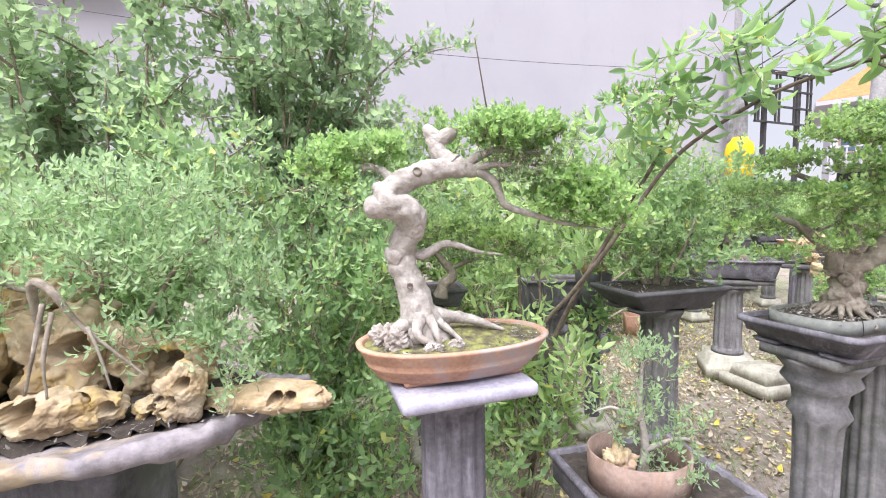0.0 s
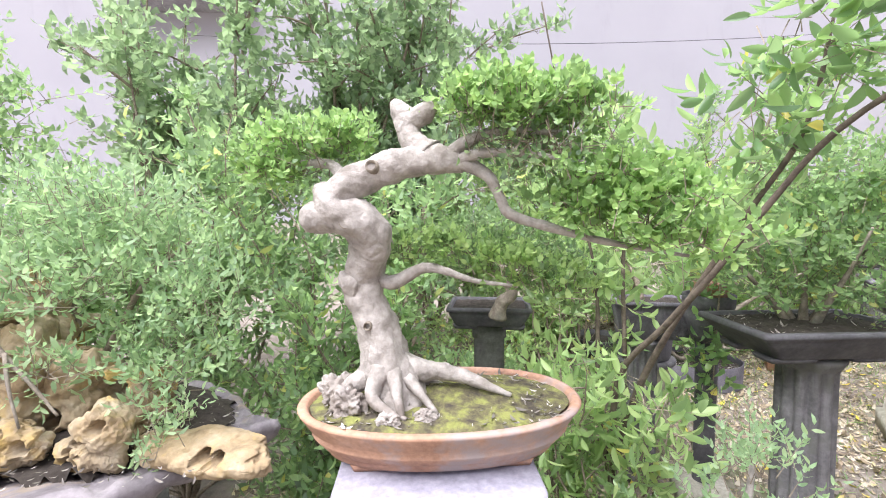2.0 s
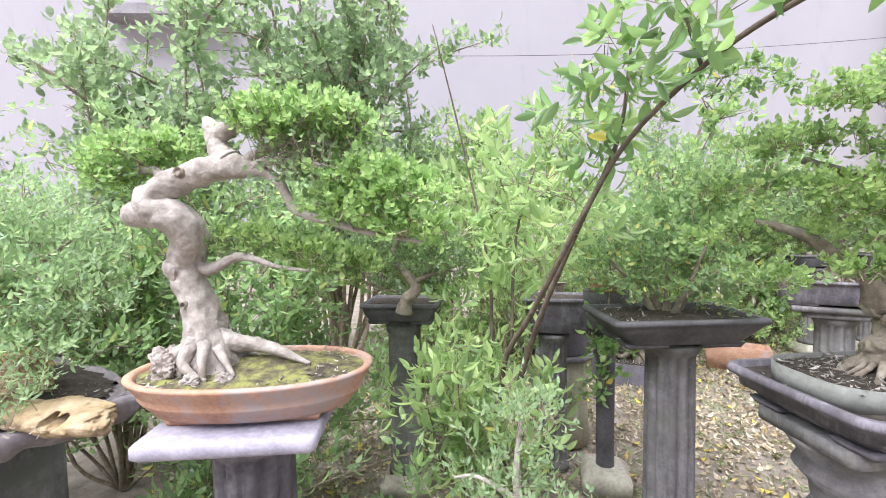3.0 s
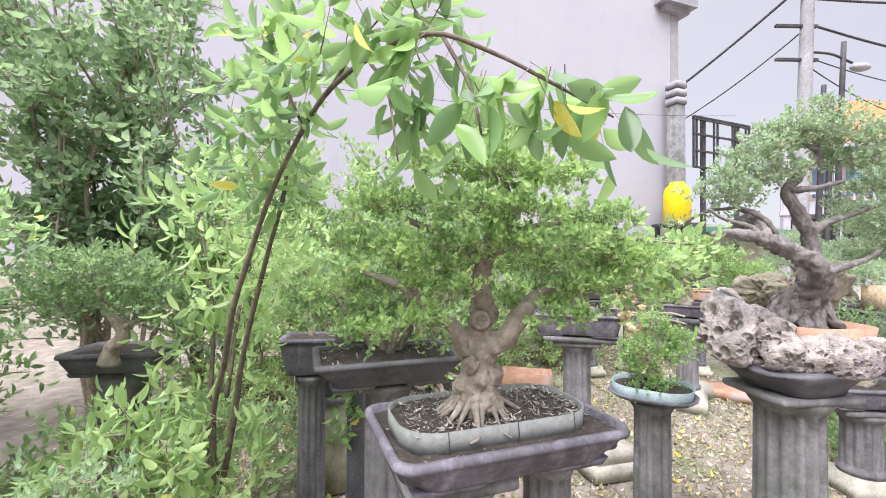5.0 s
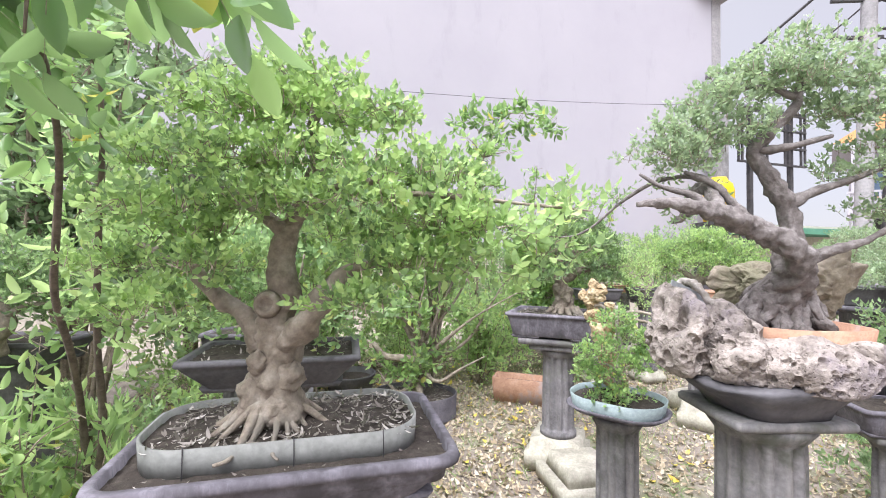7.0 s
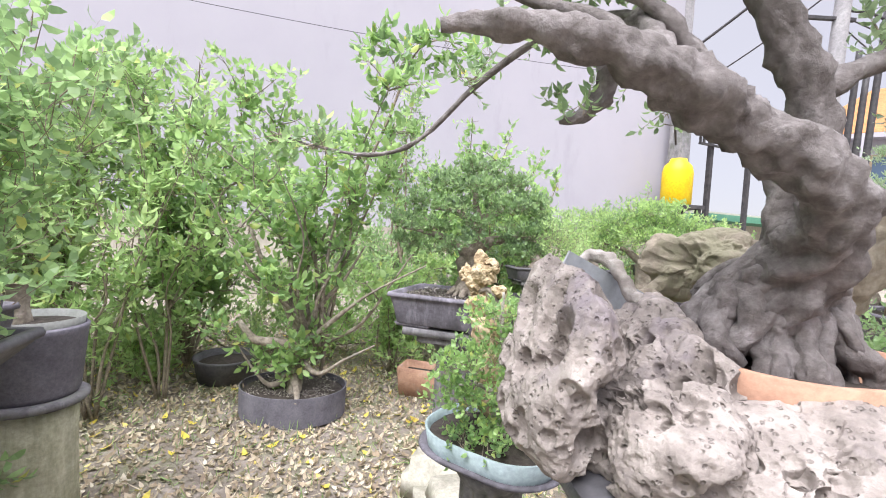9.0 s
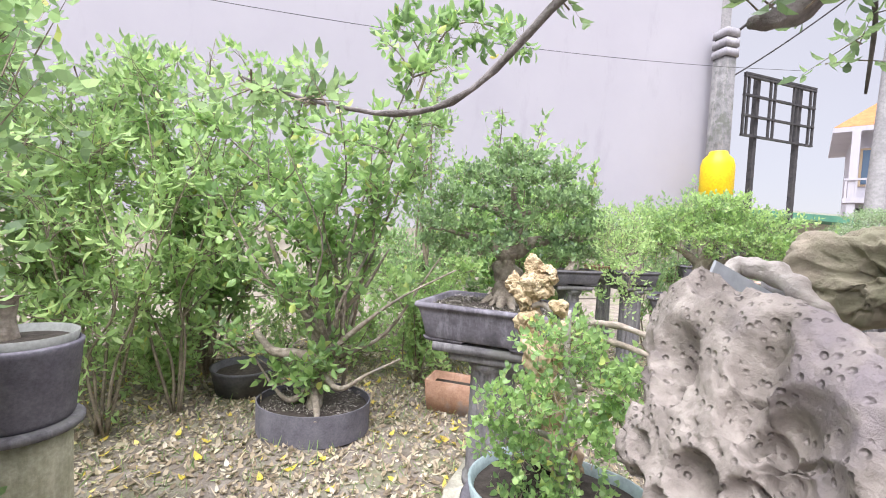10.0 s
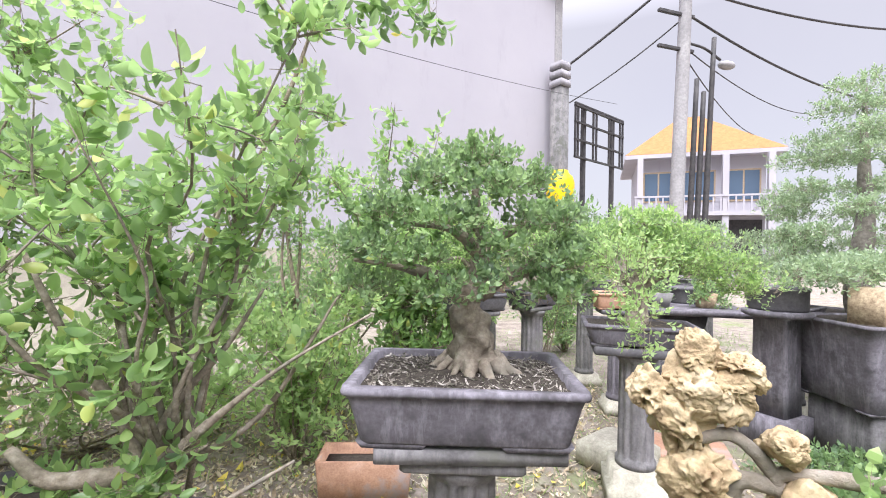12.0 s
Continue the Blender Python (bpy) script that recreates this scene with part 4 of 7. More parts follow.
tt = tree("bonsai_tree", "dense dark green bonsai with knotted trunk and spreading roots", "bonsai", (X2, Y2, 1.06), t2, [(M_BONSAI, dict(seed=41, blobs=b2[:8], twigs=140, per=9, size=0.0185, twig=0.036, up=0.9, wide=0.6)), (M_BONSAI, dict(seed=42, blobs=b2[8:], twigs=115, per=9, size=0.0185, twig=0.036, up=0.9, wide=0.6)), (M_LIGHT, dict(seed=43, blobs=[(1.86, 1.71, 1.52, 0.09, 0.08, 0.03), (2.0, 1.74, 1.50, 0.1, 0.08, 0.03), (2.12, 1.78, 1.47, 0.09, 0.08, 0.03), (2.16, 1.80, 1.55, 0.07, 0.06, 0.02), (1.98, 1.74, 1.42, 0.09, 0.07, 0.03)], twigs=60, per=6, size=0.03, twig=0.05, up=0.4, wide=0.5))], M_BARK, "bonsai trees", sides=28, rough=0.42, grain=22)
for k, (p, r) in enumerate((((-0.03, -0.02, 1.15), (0.045, 0.045, 0.05)), ((0.04, -0.01, 1.19), (0.04, 0.04, 0.045)), ((-0.035, 0.0, 1.25), (0.035, 0.035, 0.03)), ((0.05, -0.01, 1.28), (0.035, 0.035, 0.03)), ((-0.02, -0.035, 1.22), (0.028, 0.025, 0.03)), ((0.02, -0.04, 1.12), (0.04, 0.035, 0.04)), ((0.03, 0.0, 1.37), (0.03, 0.03, 0.026)))):
    part("burl", mesh_np("burl", *moved(boulder([0.8 * q for q in r], 130 + k, 4, 0.3, 1.5), np.array(p) + (X2, Y2, 0) - (X2, Y2, 1.06)), M_BARK), tt)
v, f = scar((1.514, 1.69, 1.345), (0.1, -1, 0.1), 0.02)
part("wound", mesh_np("wound", v - np.array((X2, Y2, 1.06)), f, M_BARK), tt, "dark hollow knot with a swollen lip")


# ---- dark tray behind, its pedestal, dense shrub bonsai ----
P3 = (1.17, 2.48)
rect_pot((*P3, 0.955), 17, 0.63, 0.40, 0.125, M_BLACKPOT, "blackened rectangular cement tray on a fluted pedestal", corner=0.02, taper=0.72, wall=0.03)
column((1.18, 2.48, 0), 10, 0.955, 0.105, "tall fluted grey cement pedestal with square plinth", base=(0.3, 0.14), mat=M_GREYCEM)
crumbs(P3, 17, 0.54, 0.32, 1.06, 900, 23)
X3, Y3 = 1.17, 2.50
t3 = [("stem", [(X3 + dx, Y3 + dy, 1.06, 0.02), (X3 + dx * 2.5, Y3 + dy * 2, 1.16, 0.012), (X3 + dx * 5, Y3 + dy * 3, 1.3, 0.007), (X3 + dx * 7, Y3 + dy * 4, 1.45, 0.004)]) for dx, dy in ((0, 0), (0.04, 0.02), (-0.045, 0.01), (0.02, -0.03), (-0.02, 0.04))]
tree("bonsai_tree", "bushy fine-leaved bonsai of many stems", "bonsai", (X3, Y3, 1.06), t3, [(M_SHRUB, dict(seed=51, blobs=[(X3 - 0.15, Y3, 1.28, 0.28, 0.25, 0.14), (X3 + 0.2, Y3, 1.27, 0.28, 0.25, 0.14), (X3, Y3 + 0.1, 1.42, 0.35, 0.25, 0.12), (X3 + 0.15, Y3 + 0.1, 1.5, 0.25, 0.2, 0.1), (X3 + 0.34, Y3 + 0.05, 1.66, 0.24, 0.18, 0.12), (X3 + 0.05, Y3 + 0.1, 1.66, 0.2, 0.16, 0.1)], twigs=30, per=8, size=0.034, twig=0.09, up=0.8, wide=0.5))], M_BARK, "bonsai trees")


# ---- pot behind the oval one ----
P6 = (-0.12, 2.66)
rect_pot((*P6, 0.95), 8, 0.42, 0.32, 0.11, M_BLACKPOT, "dark rectangular tray on a cement stand", corner=0.02, taper=0.8)
column((-0.12, 2.66, 0), 8, 0.95, 0.085, "plain weathered square cement stand", base=(0.26, 0.1), square=True)
t6 = [("trunk", [(-0.05, 2.47, 1.03, 0.045), (-0.03, 2.46, 1.1, 0.032), (0.02, 2.46, 1.16, 0.028), (-0.04, 2.47, 1.24, 0.022), (-0.1, 2.47, 1.33, 0.014), (-0.05, 2.47, 1.42, 0.008)]), ("branch", [(0.0, 2.46, 1.18, 0.02), (0.1, 2.45, 1.23, 0.012), (0.22, 2.45, 1.25, 0.005)])]
tree("bonsai_tree", "bonsai with layered bluish green pads", "bonsai", (-0.05, 2.47, 1.03), t6, [(M_DARK, dict(seed=61, blobs=[(-0.1, 2.47, 1.44, 0.24, 0.2, 0.07), (0.16, 2.45, 1.29, 0.18, 0.14, 0.05), (-0.22, 2.47, 1.30, 0.16, 0.14, 0.05), (0.08, 2.5, 1.38, 0.16, 0.14, 0.05)], twigs=70, per=8, size=0.026, twig=0.06, up=0.7, wide=0.45))], M_BARK, "bonsai trees")


# ---- slim black pot on a thin post ----
def slim_pot():
    ob = thing("pot_on_post", "black round pot with a terracotta liner on a thin post", "pot", (0.96, 2.92, 0))
    part("post", mesh_np("post", *lathe([(0.06, 0), (0.05, 0.03), (0.048, 0.3), (0.05, 0.62), (0.055, 0.86)], 20), M_BLACKPOT), ob)
    part("plinth", mesh_np("plinth", *loft([(0.13, 0.13, 0.02, 0), (0.13, 0.13, 0.02, 0.08), (0.09, 0.09, 0.02, 0.12)], 3), M_BASECEM), ob)
    part("bowl", mesh_np("bowl", *lathe([(0.07, 0.86), (0.085, 0.9), (0.11, 0.97), (0.115, 1.0), (0.105, 1.02), (0.115, 1.04), (0.12, 1.1), (0.105, 1.1), (0.1, 1.07)], 28), M_BLACKPOT), ob)
    part("liner", mesh_np("liner", *lathe([(0.08, 1.06), (0.085, 1.16), (0.078, 1.16), (0.06, 1.1)], 28), M_TERRA), ob, "terracotta inner pot")


slim_pot()
tree("climbing_plant", "leafy green climber hanging from the slim pot", "plant", (0.96, 2.82, 1.1), [("stem", [(0.96, 2.87, 1.13, 0.006), (0.98, 2.82, 1.25, 0.005), (0.96, 2.78, 1.05, 0.004), (0.95, 2.78, 0.7, 0.003)])], [(M_BIG, dict(seed=71, blobs=[(0.96, 2.8, 0.85, 0.06, 0.05, 0.3), (0.98, 2.87, 1.25, 0.12, 0.1, 0.12)], twigs=22, per=5, size=0.06, twig=0.08, up=-0.3, wide=0.45))], M_TWIG)


# ---- sapling with a long arching branch of broad leaves ----
sx, sy = 0.45, 2.40
sap = [("trunk", [(sx, sy, 0.0, 0.020), (sx + 0.01, sy, 0.4, 0.017), (0.47, 2.345, 0.83, 0.0125), (0.60, 2.17, 1.10, 0.011), (0.703, 2.01, 1.32, 0.010), (0.80, 1.92, 1.52, 0.009), (0.907, 1.82, 1.71, 0.008), (1.048, 1.652, 1.845, 0.007), (1.15, 1.52, 1.90, 0.007), (1.27, 1.40, 1.925, 0.006), (1.38, 1.31, 1.92, 0.005), (1.48, 1.27, 1.87, 0.004), (1.58, 1.25, 1.81, 0.003), (1.68, 1.24, 1.75, 0.0015)]),
    ("stem", [(sx + 0.02, sy, 0.45, 0.016), (sx + 0.10, sy - 0.05, 0.8, 0.013), (0.66, 2.2, 1.15, 0.011), (0.80, 2.05, 1.5, 0.009), (0.90, 1.95, 1.75, 0.007), (0.93, 1.9, 2.05, 0.004)]),
    ("stem", [(sx, sy, 0.35, 0.014), (sx - 0.05, sy + 0.05, 0.75, 0.011), (sx - 0.06, sy + 0.1, 1.2, 0.008), (sx - 0.14, sy + 0.15, 1.6, 0.006), (sx - 0.22, sy + 0.1, 2.0, 0.005), (sx - 0.3, sy, 2.4, 0.003)]),
    ("stem", [(sx + 0.02, sy, 0.12, 0.016), (sx - 0.12, sy - 0.12, 0.24, 0.013), (sx - 0.24, sy - 0.18, 0.42, 0.010), (sx - 0.32, sy - 0.16, 0.7, 0.006), (sx - 0.36, sy - 0.12, 0.95, 0.004)]),
    ("stem", [(sx + 0.05, sy, 0.9, 0.01), (sx + 0.06, sy + 0.15, 1.4, 0.008), (sx + 0.16, sy + 0.25, 1.8, 0.005)]),
    ("twig", [(1.25, 1.42, 1.92, 0.004), (1.30, 1.32, 1.82, 0.003), (1.325, 1.26, 1.68, 0.0015)]),
    ("twig", [(1.40, 1.30, 1.91, 0.004), (1.45, 1.27, 1.80, 0.003), (1.47, 1.25, 1.68, 0.0015)]),
    ("twig", [(1.05, 1.65, 1.845, 0.005), (1.0, 1.62, 1.97, 0.003), (0.96, 1.60, 2.06, 0.0015)]),
    ("twig", [(1.15, 1.52, 1.90, 0.005), (1.24, 1.45, 1.99, 0.003), (1.34, 1.38, 2.04, 0.0015)])]
tree("sapling", "slender many-stemmed sapling with an arching branch of broad glossy leaves", "tree", (sx, sy, 0), sap,
    [(M_BIG, dict(seed=81, blobs=[(1.32, 1.28, 1.81, 0.04, 0.03, 0.03), (1.46, 1.27, 1.81, 0.04, 0.03, 0.03), (1.58, 1.26, 1.83, 0.06, 0.03, 0.02), (1.38, 1.32, 1.92, 0.10, 0.05, 0.03), (1.66, 1.25, 1.79, 0.03, 0.03, 0.02)], twigs=6, least=5, per=4, size=0.078, twig=0.06, up=-0.6, wide=0.42, fine=True, droop=0.8, bend=0.1)),
     (M_BIG, dict(seed=82, blobs=[(0.93, 1.82, 1.88, 0.12, 0.1, 0.10), (1.08, 1.58, 1.96, 0.13, 0.1, 0.08), (1.26, 1.44, 2.0, 0.12, 0.07, 0.05), (0.86, 1.9, 2.0, 0.12, 0.1, 0.12), (0.98, 1.66, 2.1, 0.12, 0.08, 0.08), (0.78, 2.0, 1.8, 0.12, 0.1, 0.12), (1.36, 1.38, 2.0, 0.1, 0.07, 0.05)], twigs=11, per=6, size=0.074, twig=0.12, up=-0.1, wide=0.36, fine=True, bend=0.2, droop=0.3)),
     (M_LIGHT, dict(seed=83, blobs=[(0.72, 2.15, 1.62, 0.2, 0.2, 0.22), (0.38, 2.5, 1.7, 0.2, 0.2, 0.25), (0.58, 2.55, 1.4, 0.22, 0.2, 0.2), (0.66, 2.2, 1.3, 0.12, 0.12, 0.12), (0.42, 2.5, 1.1, 0.2, 0.12, 0.15), (0.24, 2.2, 0.75, 0.2, 0.15, 0.15), (0.26, 2.45, 1.4, 0.2, 0.12, 0.2)], twigs=5, per=7, size=0.075, twig=0.13, up=0.2, wide=0.34, fine=True, bend=0.2))], M_DARKBARK)


# ---- low tray with the curved terracotta sheet ----
rect_pot((0.65, 1.48, 0.5), 14, 0.52, 0.42, 0.12, M_CEMENT, "square cement tray standing low on blocks", corner=0.01, taper=0.94, feet=False)
single("support_block", mesh_np("support_block", *loft([(0.2, 0.16, 0.02, 0), (0.2, 0.16, 0.02, 0.5)], 3, uneven=0.004), M_GREYCEM), "rough grey cement block under the low tray", "block", m=pose(0.65, 1.48, 0, 0, 0, 14))


def curved_sheet(at, r, h, a0, a1, mat, t=0.008):
    n = 40
    ang = np.linspace(radians(a0), radians(a1), n)
    rows = [np.c_[(r + d) * np.cos(ang), (r + d) * np.sin(ang) * 0.8, np.full(n, z)] for d, z in ((0, 0), (0.004, h), (t + 0.004, h), (t, 0))]
    v = np.vstack(rows)
    i = np.arange(len(v)).reshape(4, n)
    f = np.concatenate([np.stack([i[k][:-1], i[k][1:], i[(k + 1) % 4][1:], i[(k + 1) % 4][:-1]], -1) for k in range(4)])
    return v, f


M_RUST = rough_mat("rusty_sheet", [(0.3, (0.17, 0.115, 0.095)), (0.55, (0.27, 0.195, 0.165)), (0.8, (0.36, 0.29, 0.255))], 7, 0.8, 70, 0.001, streak=(0.22, 0.13, 0.09))
single("planter_sheet", mesh_np("planter_sheet", *curved_sheet((0, 0, 0), 0.15, 0.12, 100, 400, M_RUST), M_RUST), "rust-brown bent sheet standing in the low tray", "planter ring", m=pose(0.60, 1.44, 0.6))
tree("small_bonsai", "small light green shrub with crooked bare twigs", "bonsai", (0.62, 1.46, 0.6), [("trunk", [(0.62, 1.46, 0.6, 0.018), (0.63, 1.46, 0.72, 0.014), (0.61, 1.46, 0.85, 0.01), (0.62, 1.47, 1.0, 0.005)]), ("branch", [(0.62, 1.46, 0.7, 0.01), (0.72, 1.43, 0.76, 0.007), (0.8, 1.42, 0.74, 0.004)]), ("branch", [(0.62, 1.46, 0.8, 0.008), (0.52, 1.44, 0.86, 0.005), (0.46, 1.44, 0.85, 0.003)])],
    [(M_FERN, dict(seed=91, blobs=[(0.62, 1.46, 0.98, 0.12, 0.11, 0.08), (0.56, 1.45, 0.84, 0.12, 0.1, 0.07), (0.74, 1.43, 0.76, 0.1, 0.08, 0.06), (0.68, 1.42, 0.68, 0.12, 0.1, 0.05)], twigs=42, per=8, size=0.022, twig=0.06, up=0.6, wide=0.35))], M_PALEBARK)
single("stone", mesh_np("stone", *moved(boulder((0.05, 0.04, 0.06), 44, 5, 0.5, 2.0, [(60, 0.008, 0.3)]), (0.53, 1.42, 0.68)), M_PALEROCK), "pale pitted stone standing in the bent sheet", "stone")


# ---- stone tray with ochre rocks ----
def stone_tray():
    """A long natural slab, hollowed, its tip towards the path."""
    n = 66
    edge = [(-0.43, 1.36), (-0.53, 1.14), (-0.64, 0.99), (-0.80, 0.91), (-1.02, 0.90), (-1.35, 0.94), (-1.65, 1.1), (-1.72, 1.4), (-1.4, 1.62), (-1.0, 1.58), (-0.66, 1.5)]
    loop = spline([(x, y, 0, 0) for x, y in edge + edge[:1]], 16)[:-1, :2]
    mid = np.array([-1.08, 1.25])
    rows = []
    for s, z in ((0.1, 0.94), (0.6, 0.925), (0.8, 0.925), (0.93, 0.94), (0.985, 0.962), (1.0, 0.982), (0.985, 0.998), (0.95, 1.004), (0.92, 0.99), (0.6, 0.975), (0.05, 0.98)):
        xy = mid + (loop - mid) * s
        rows.append(np.c_[xy, np.full(len(loop), z)])
    n = len(loop)
    v = np.vstack(rows)
    v = v + np.array([noise.noise_vector(Vector(p * 6)) for p in v]) * 0.03 + np.array([noise.noise_vector(Vector(p * 19)) for p in v]) * 0.012
    i = np.arange(len(v)).reshape(-1, n)
    q = np.stack([i[:-1], np.roll(i[:-1], -1, 1), np.roll(i[1:], -1, 1), i[1:]], -1).reshape(-1, 4)
    ob = thing("stone_tray", "long rough grey stone tray holding ochre rocks and shrubs", "tray")
    part("slab", mesh_np("slab", v, q, M_SLAB), ob)
    g = np.linspace(-1, 1, 30)
    X, Y = np.meshgrid(g, g)
    k = X**2 + Y**2
    Z = 0.99 + 0.05 * np.clip(1 - k, 0, 1) + 0.012 * np.sin(X * 17) * np.sin(Y * 13)
    Z = np.where(k < 0.9, Z, 0.97)
    i = np.arange(X.size).reshape(X.shape)
    q = np.stack([i[:-1, :-1], i[:-1, 1:], i[1:, 1:], i[1:, :-1]], -1).reshape(-1, 4)
    q = q[(k.ravel()[q] < 1).all(1)]
    part("soil", mesh_np("soil", np.c_[(-1.08 + X * 0.56).ravel(), (1.25 + Y * 0.3 + X * 0.06).ravel(), Z.ravel()], q, M_SOIL), ob, "dark crumbly soil")


stone_tray()
single("support_block", mesh_np("support_block", *loft([(0.26, 0.15, 0.03, 0), (0.26, 0.15, 0.03, 0.93)], 3, uneven=0.006), M_GREYCEM), "grey cement block under the stone tray", "block", m=pose(-1.2, 1.36, 0))
def dent(vf, seed):
    """Two or three deep rounded hollows worn into the front of a rock."""
    v, f = vf
    rng = np.random.default_rng(seed + 500)
    out, size = v.copy(), abs(v).max(0)
    for _ in range(3):
        at = np.array([rng.uniform(-0.6, 0.6) * size[0], -0.8 * size[1], rng.uniform(-0.4, 0.5) * size[2]])
        r = rng.uniform(0.25, 0.45) * min(size)
        q = (((v - at) * (1, 0.35, 1)) ** 2).sum(1) / r**2
        hit = (q < 1) & (v[:, 1] < 0)
        out[hit, 1] += 1.1 * size[1] * (1 - q[hit] ** 2) ** 0.6
    return out, f


rock_rows = [((-0.95, 1.05, 1.045), (0.085, 0.05, 0.045)), ((-0.86, 1.08, 1.04), (0.075, 0.045, 0.042)), ((-0.67, 1.13, 1.05), (0.045, 0.035, 0.06)), ((-0.72, 1.12, 1.02), (0.05, 0.03, 0.03)), ((-0.50, 1.20, 1.012), (0.14, 0.06, 0.028)), ((-0.99, 1.16, 1.14), (0.1, 0.07, 0.12)), ((-1.2, 1.08, 1.12), (0.1, 0.07, 0.15)), ((-0.88, 1.22, 1.1), (0.08, 0.06, 0.1)), ((-1.1, 1.25, 1.24), (0.1, 0.08, 0.12)), ((-0.76, 1.26, 1.06), (0.08, 0.06, 0.08)), ((-1.32, 1.25, 1.2), (0.12, 0.1, 0.2)), ((-1.08, 0.99, 1.04), (0.07, 0.045, 0.05))]
for k, (p, r) in enumerate(rock_rows):
    single("ochre_rock", mesh_np("ochre_rock", *moved(dent(boulder([1.2 * q for q in r], 60 + k, 6, 0.36, 1.3, [(55, 0.006, 0.4)], 0.06), k), p), M_OCHRE), "yellow-brown eroded rock on the stone tray", "rock", "rocks of the stone tray")
for k, pts in enumerate(([(-0.98, 1.08, 1.22, 0.012), (-0.95, 1.04, 1.34, 0.018), (-0.90, 1.03, 1.33, 0.014), (-0.86, 1.05, 1.25, 0.010), (-0.78, 1.06, 1.17, 0.007), (-0.72, 1.06, 1.12, 0.004)], [(-0.92, 1.03, 1.30, 0.01), (-0.93, 1.01, 1.2, 0.008), (-0.95, 1.0, 1.1, 0.005)], [(-0.90, 1.03, 1.28, 0.009), (-0.91, 1.01, 1.18, 0.007), (-0.9, 1.0, 1.09, 0.004)], [(-0.84, 1.05, 1.24, 0.008), (-0.8, 1.03, 1.18, 0.006), (-0.78, 1.03, 1.1, 0.004)], [(-1.1, 1.1, 1.35, 0.02), (-1.02, 1.1, 1.32, 0.014), (-0.96, 1.07, 1.34, 0.012)])):
    single("exposed_root", mesh_np("exposed_root", *tube([(x, y + 0.02, z, r * 0.6) for x, y, z, r in pts], 8, 6, 0.3, k), M_BARK), "pale gnarled root clinging to the rocks", "root", "roots on the rocks")
crumbs((-0.9, 1.12), 20, 0.9, 0.35, 1.01, 500, 27)
tree("rock_shrub", "feathery light green shrubs growing over the rocks", "shrub", (-1.0, 1.3, 1.2), [("stem", [(-1.0, 1.3, 1.2, 0.015), (-1.05, 1.35, 1.4, 0.01), (-1.2, 1.4, 1.5, 0.006)]), ("stem", [(-0.9, 1.3, 1.15, 0.01), (-0.8, 1.35, 1.35, 0.007), (-0.7, 1.4, 1.45, 0.004)])],
    [(M_FERN, dict(seed=101, blobs=[(-1.15, 1.3, 1.45, 0.22, 0.2, 0.08), (-1.35, 1.2, 1.38, 0.2, 0.15, 0.1), (-0.85, 1.35, 1.42, 0.25, 0.2, 0.08), (-0.62, 1.35, 1.3, 0.18, 0.14, 0.08), (-0.7, 1.25, 1.2, 0.1, 0.08, 0.06), (-1.0, 1.08, 1.3, 0.1, 0.05, 0.05), (-1.1, 1.0, 1.22, 0.07, 0.05, 0.04), (-0.95, 1.35, 1.55, 0.3, 0.2, 0.07), (-0.8, 1.12, 1.2, 0.08, 0.05, 0.05), (-1.15, 1.02, 1.14, 0.06, 0.04, 0.03), (-0.9, 1.2, 1.36, 0.25, 0.12, 0.05), (-1.25, 1.1, 1.34, 0.2, 0.1, 0.05), (-0.6, 1.22, 1.16, 0.1, 0.06, 0.06)], twigs=55, per=9, size=0.026, twig=0.06, up=0.6, wide=0.32)),
     (M_FERN, dict(seed=102, blobs=[(-0.54, 1.17, 1.10, 0.055, 0.05, 0.04), (-0.55, 1.15, 1.02, 0.03, 0.03, 0.04)], twigs=90, per=9, size=0.022, twig=0.045, up=0.8, wide=0.3))], M_TWIG)


# ---- teal strip pot with the pale yellow rock ----
P5 = (2.62, 2.92)
column((*P5, 0), 10, 0.705, 0.1, "fluted weathered cement pedestal", base=None)
tp = thing("bonsai_pot", "oval cement tray lined with a teal plastic strip", "pot", (*P5, 0.705), -35, "bonsai pots")
part("tray_body", mesh_np("tray_body", *loft([(0.12, 0.1, 0.08, 0), (0.2, 0.155, 0.13, 0.02), (0.228, 0.178, 0.15, 0.04), (0.222, 0.172, 0.15, 0.046), (0.2, 0.15, 0.13, 0.038)], 10), M_CEMENT), tp)
part("strip", mesh_np("strip", *loft([(0.2, 0.152, 0.13, 0.034), (0.212, 0.164, 0.14, 0.095), (0.206, 0.158, 0.138, 0.095), (0.196, 0.148, 0.13, 0.06)], 10, False, False), M_TEAL), tp, "teal plastic strip")
part("soil", mesh_np("soil", *loft([(0.2, 0.152, 0.13, 0.05), (0.198, 0.15, 0.13, 0.07), (0.1, 0.08, 0.06, 0.085)], 10), M_SOIL), tp)
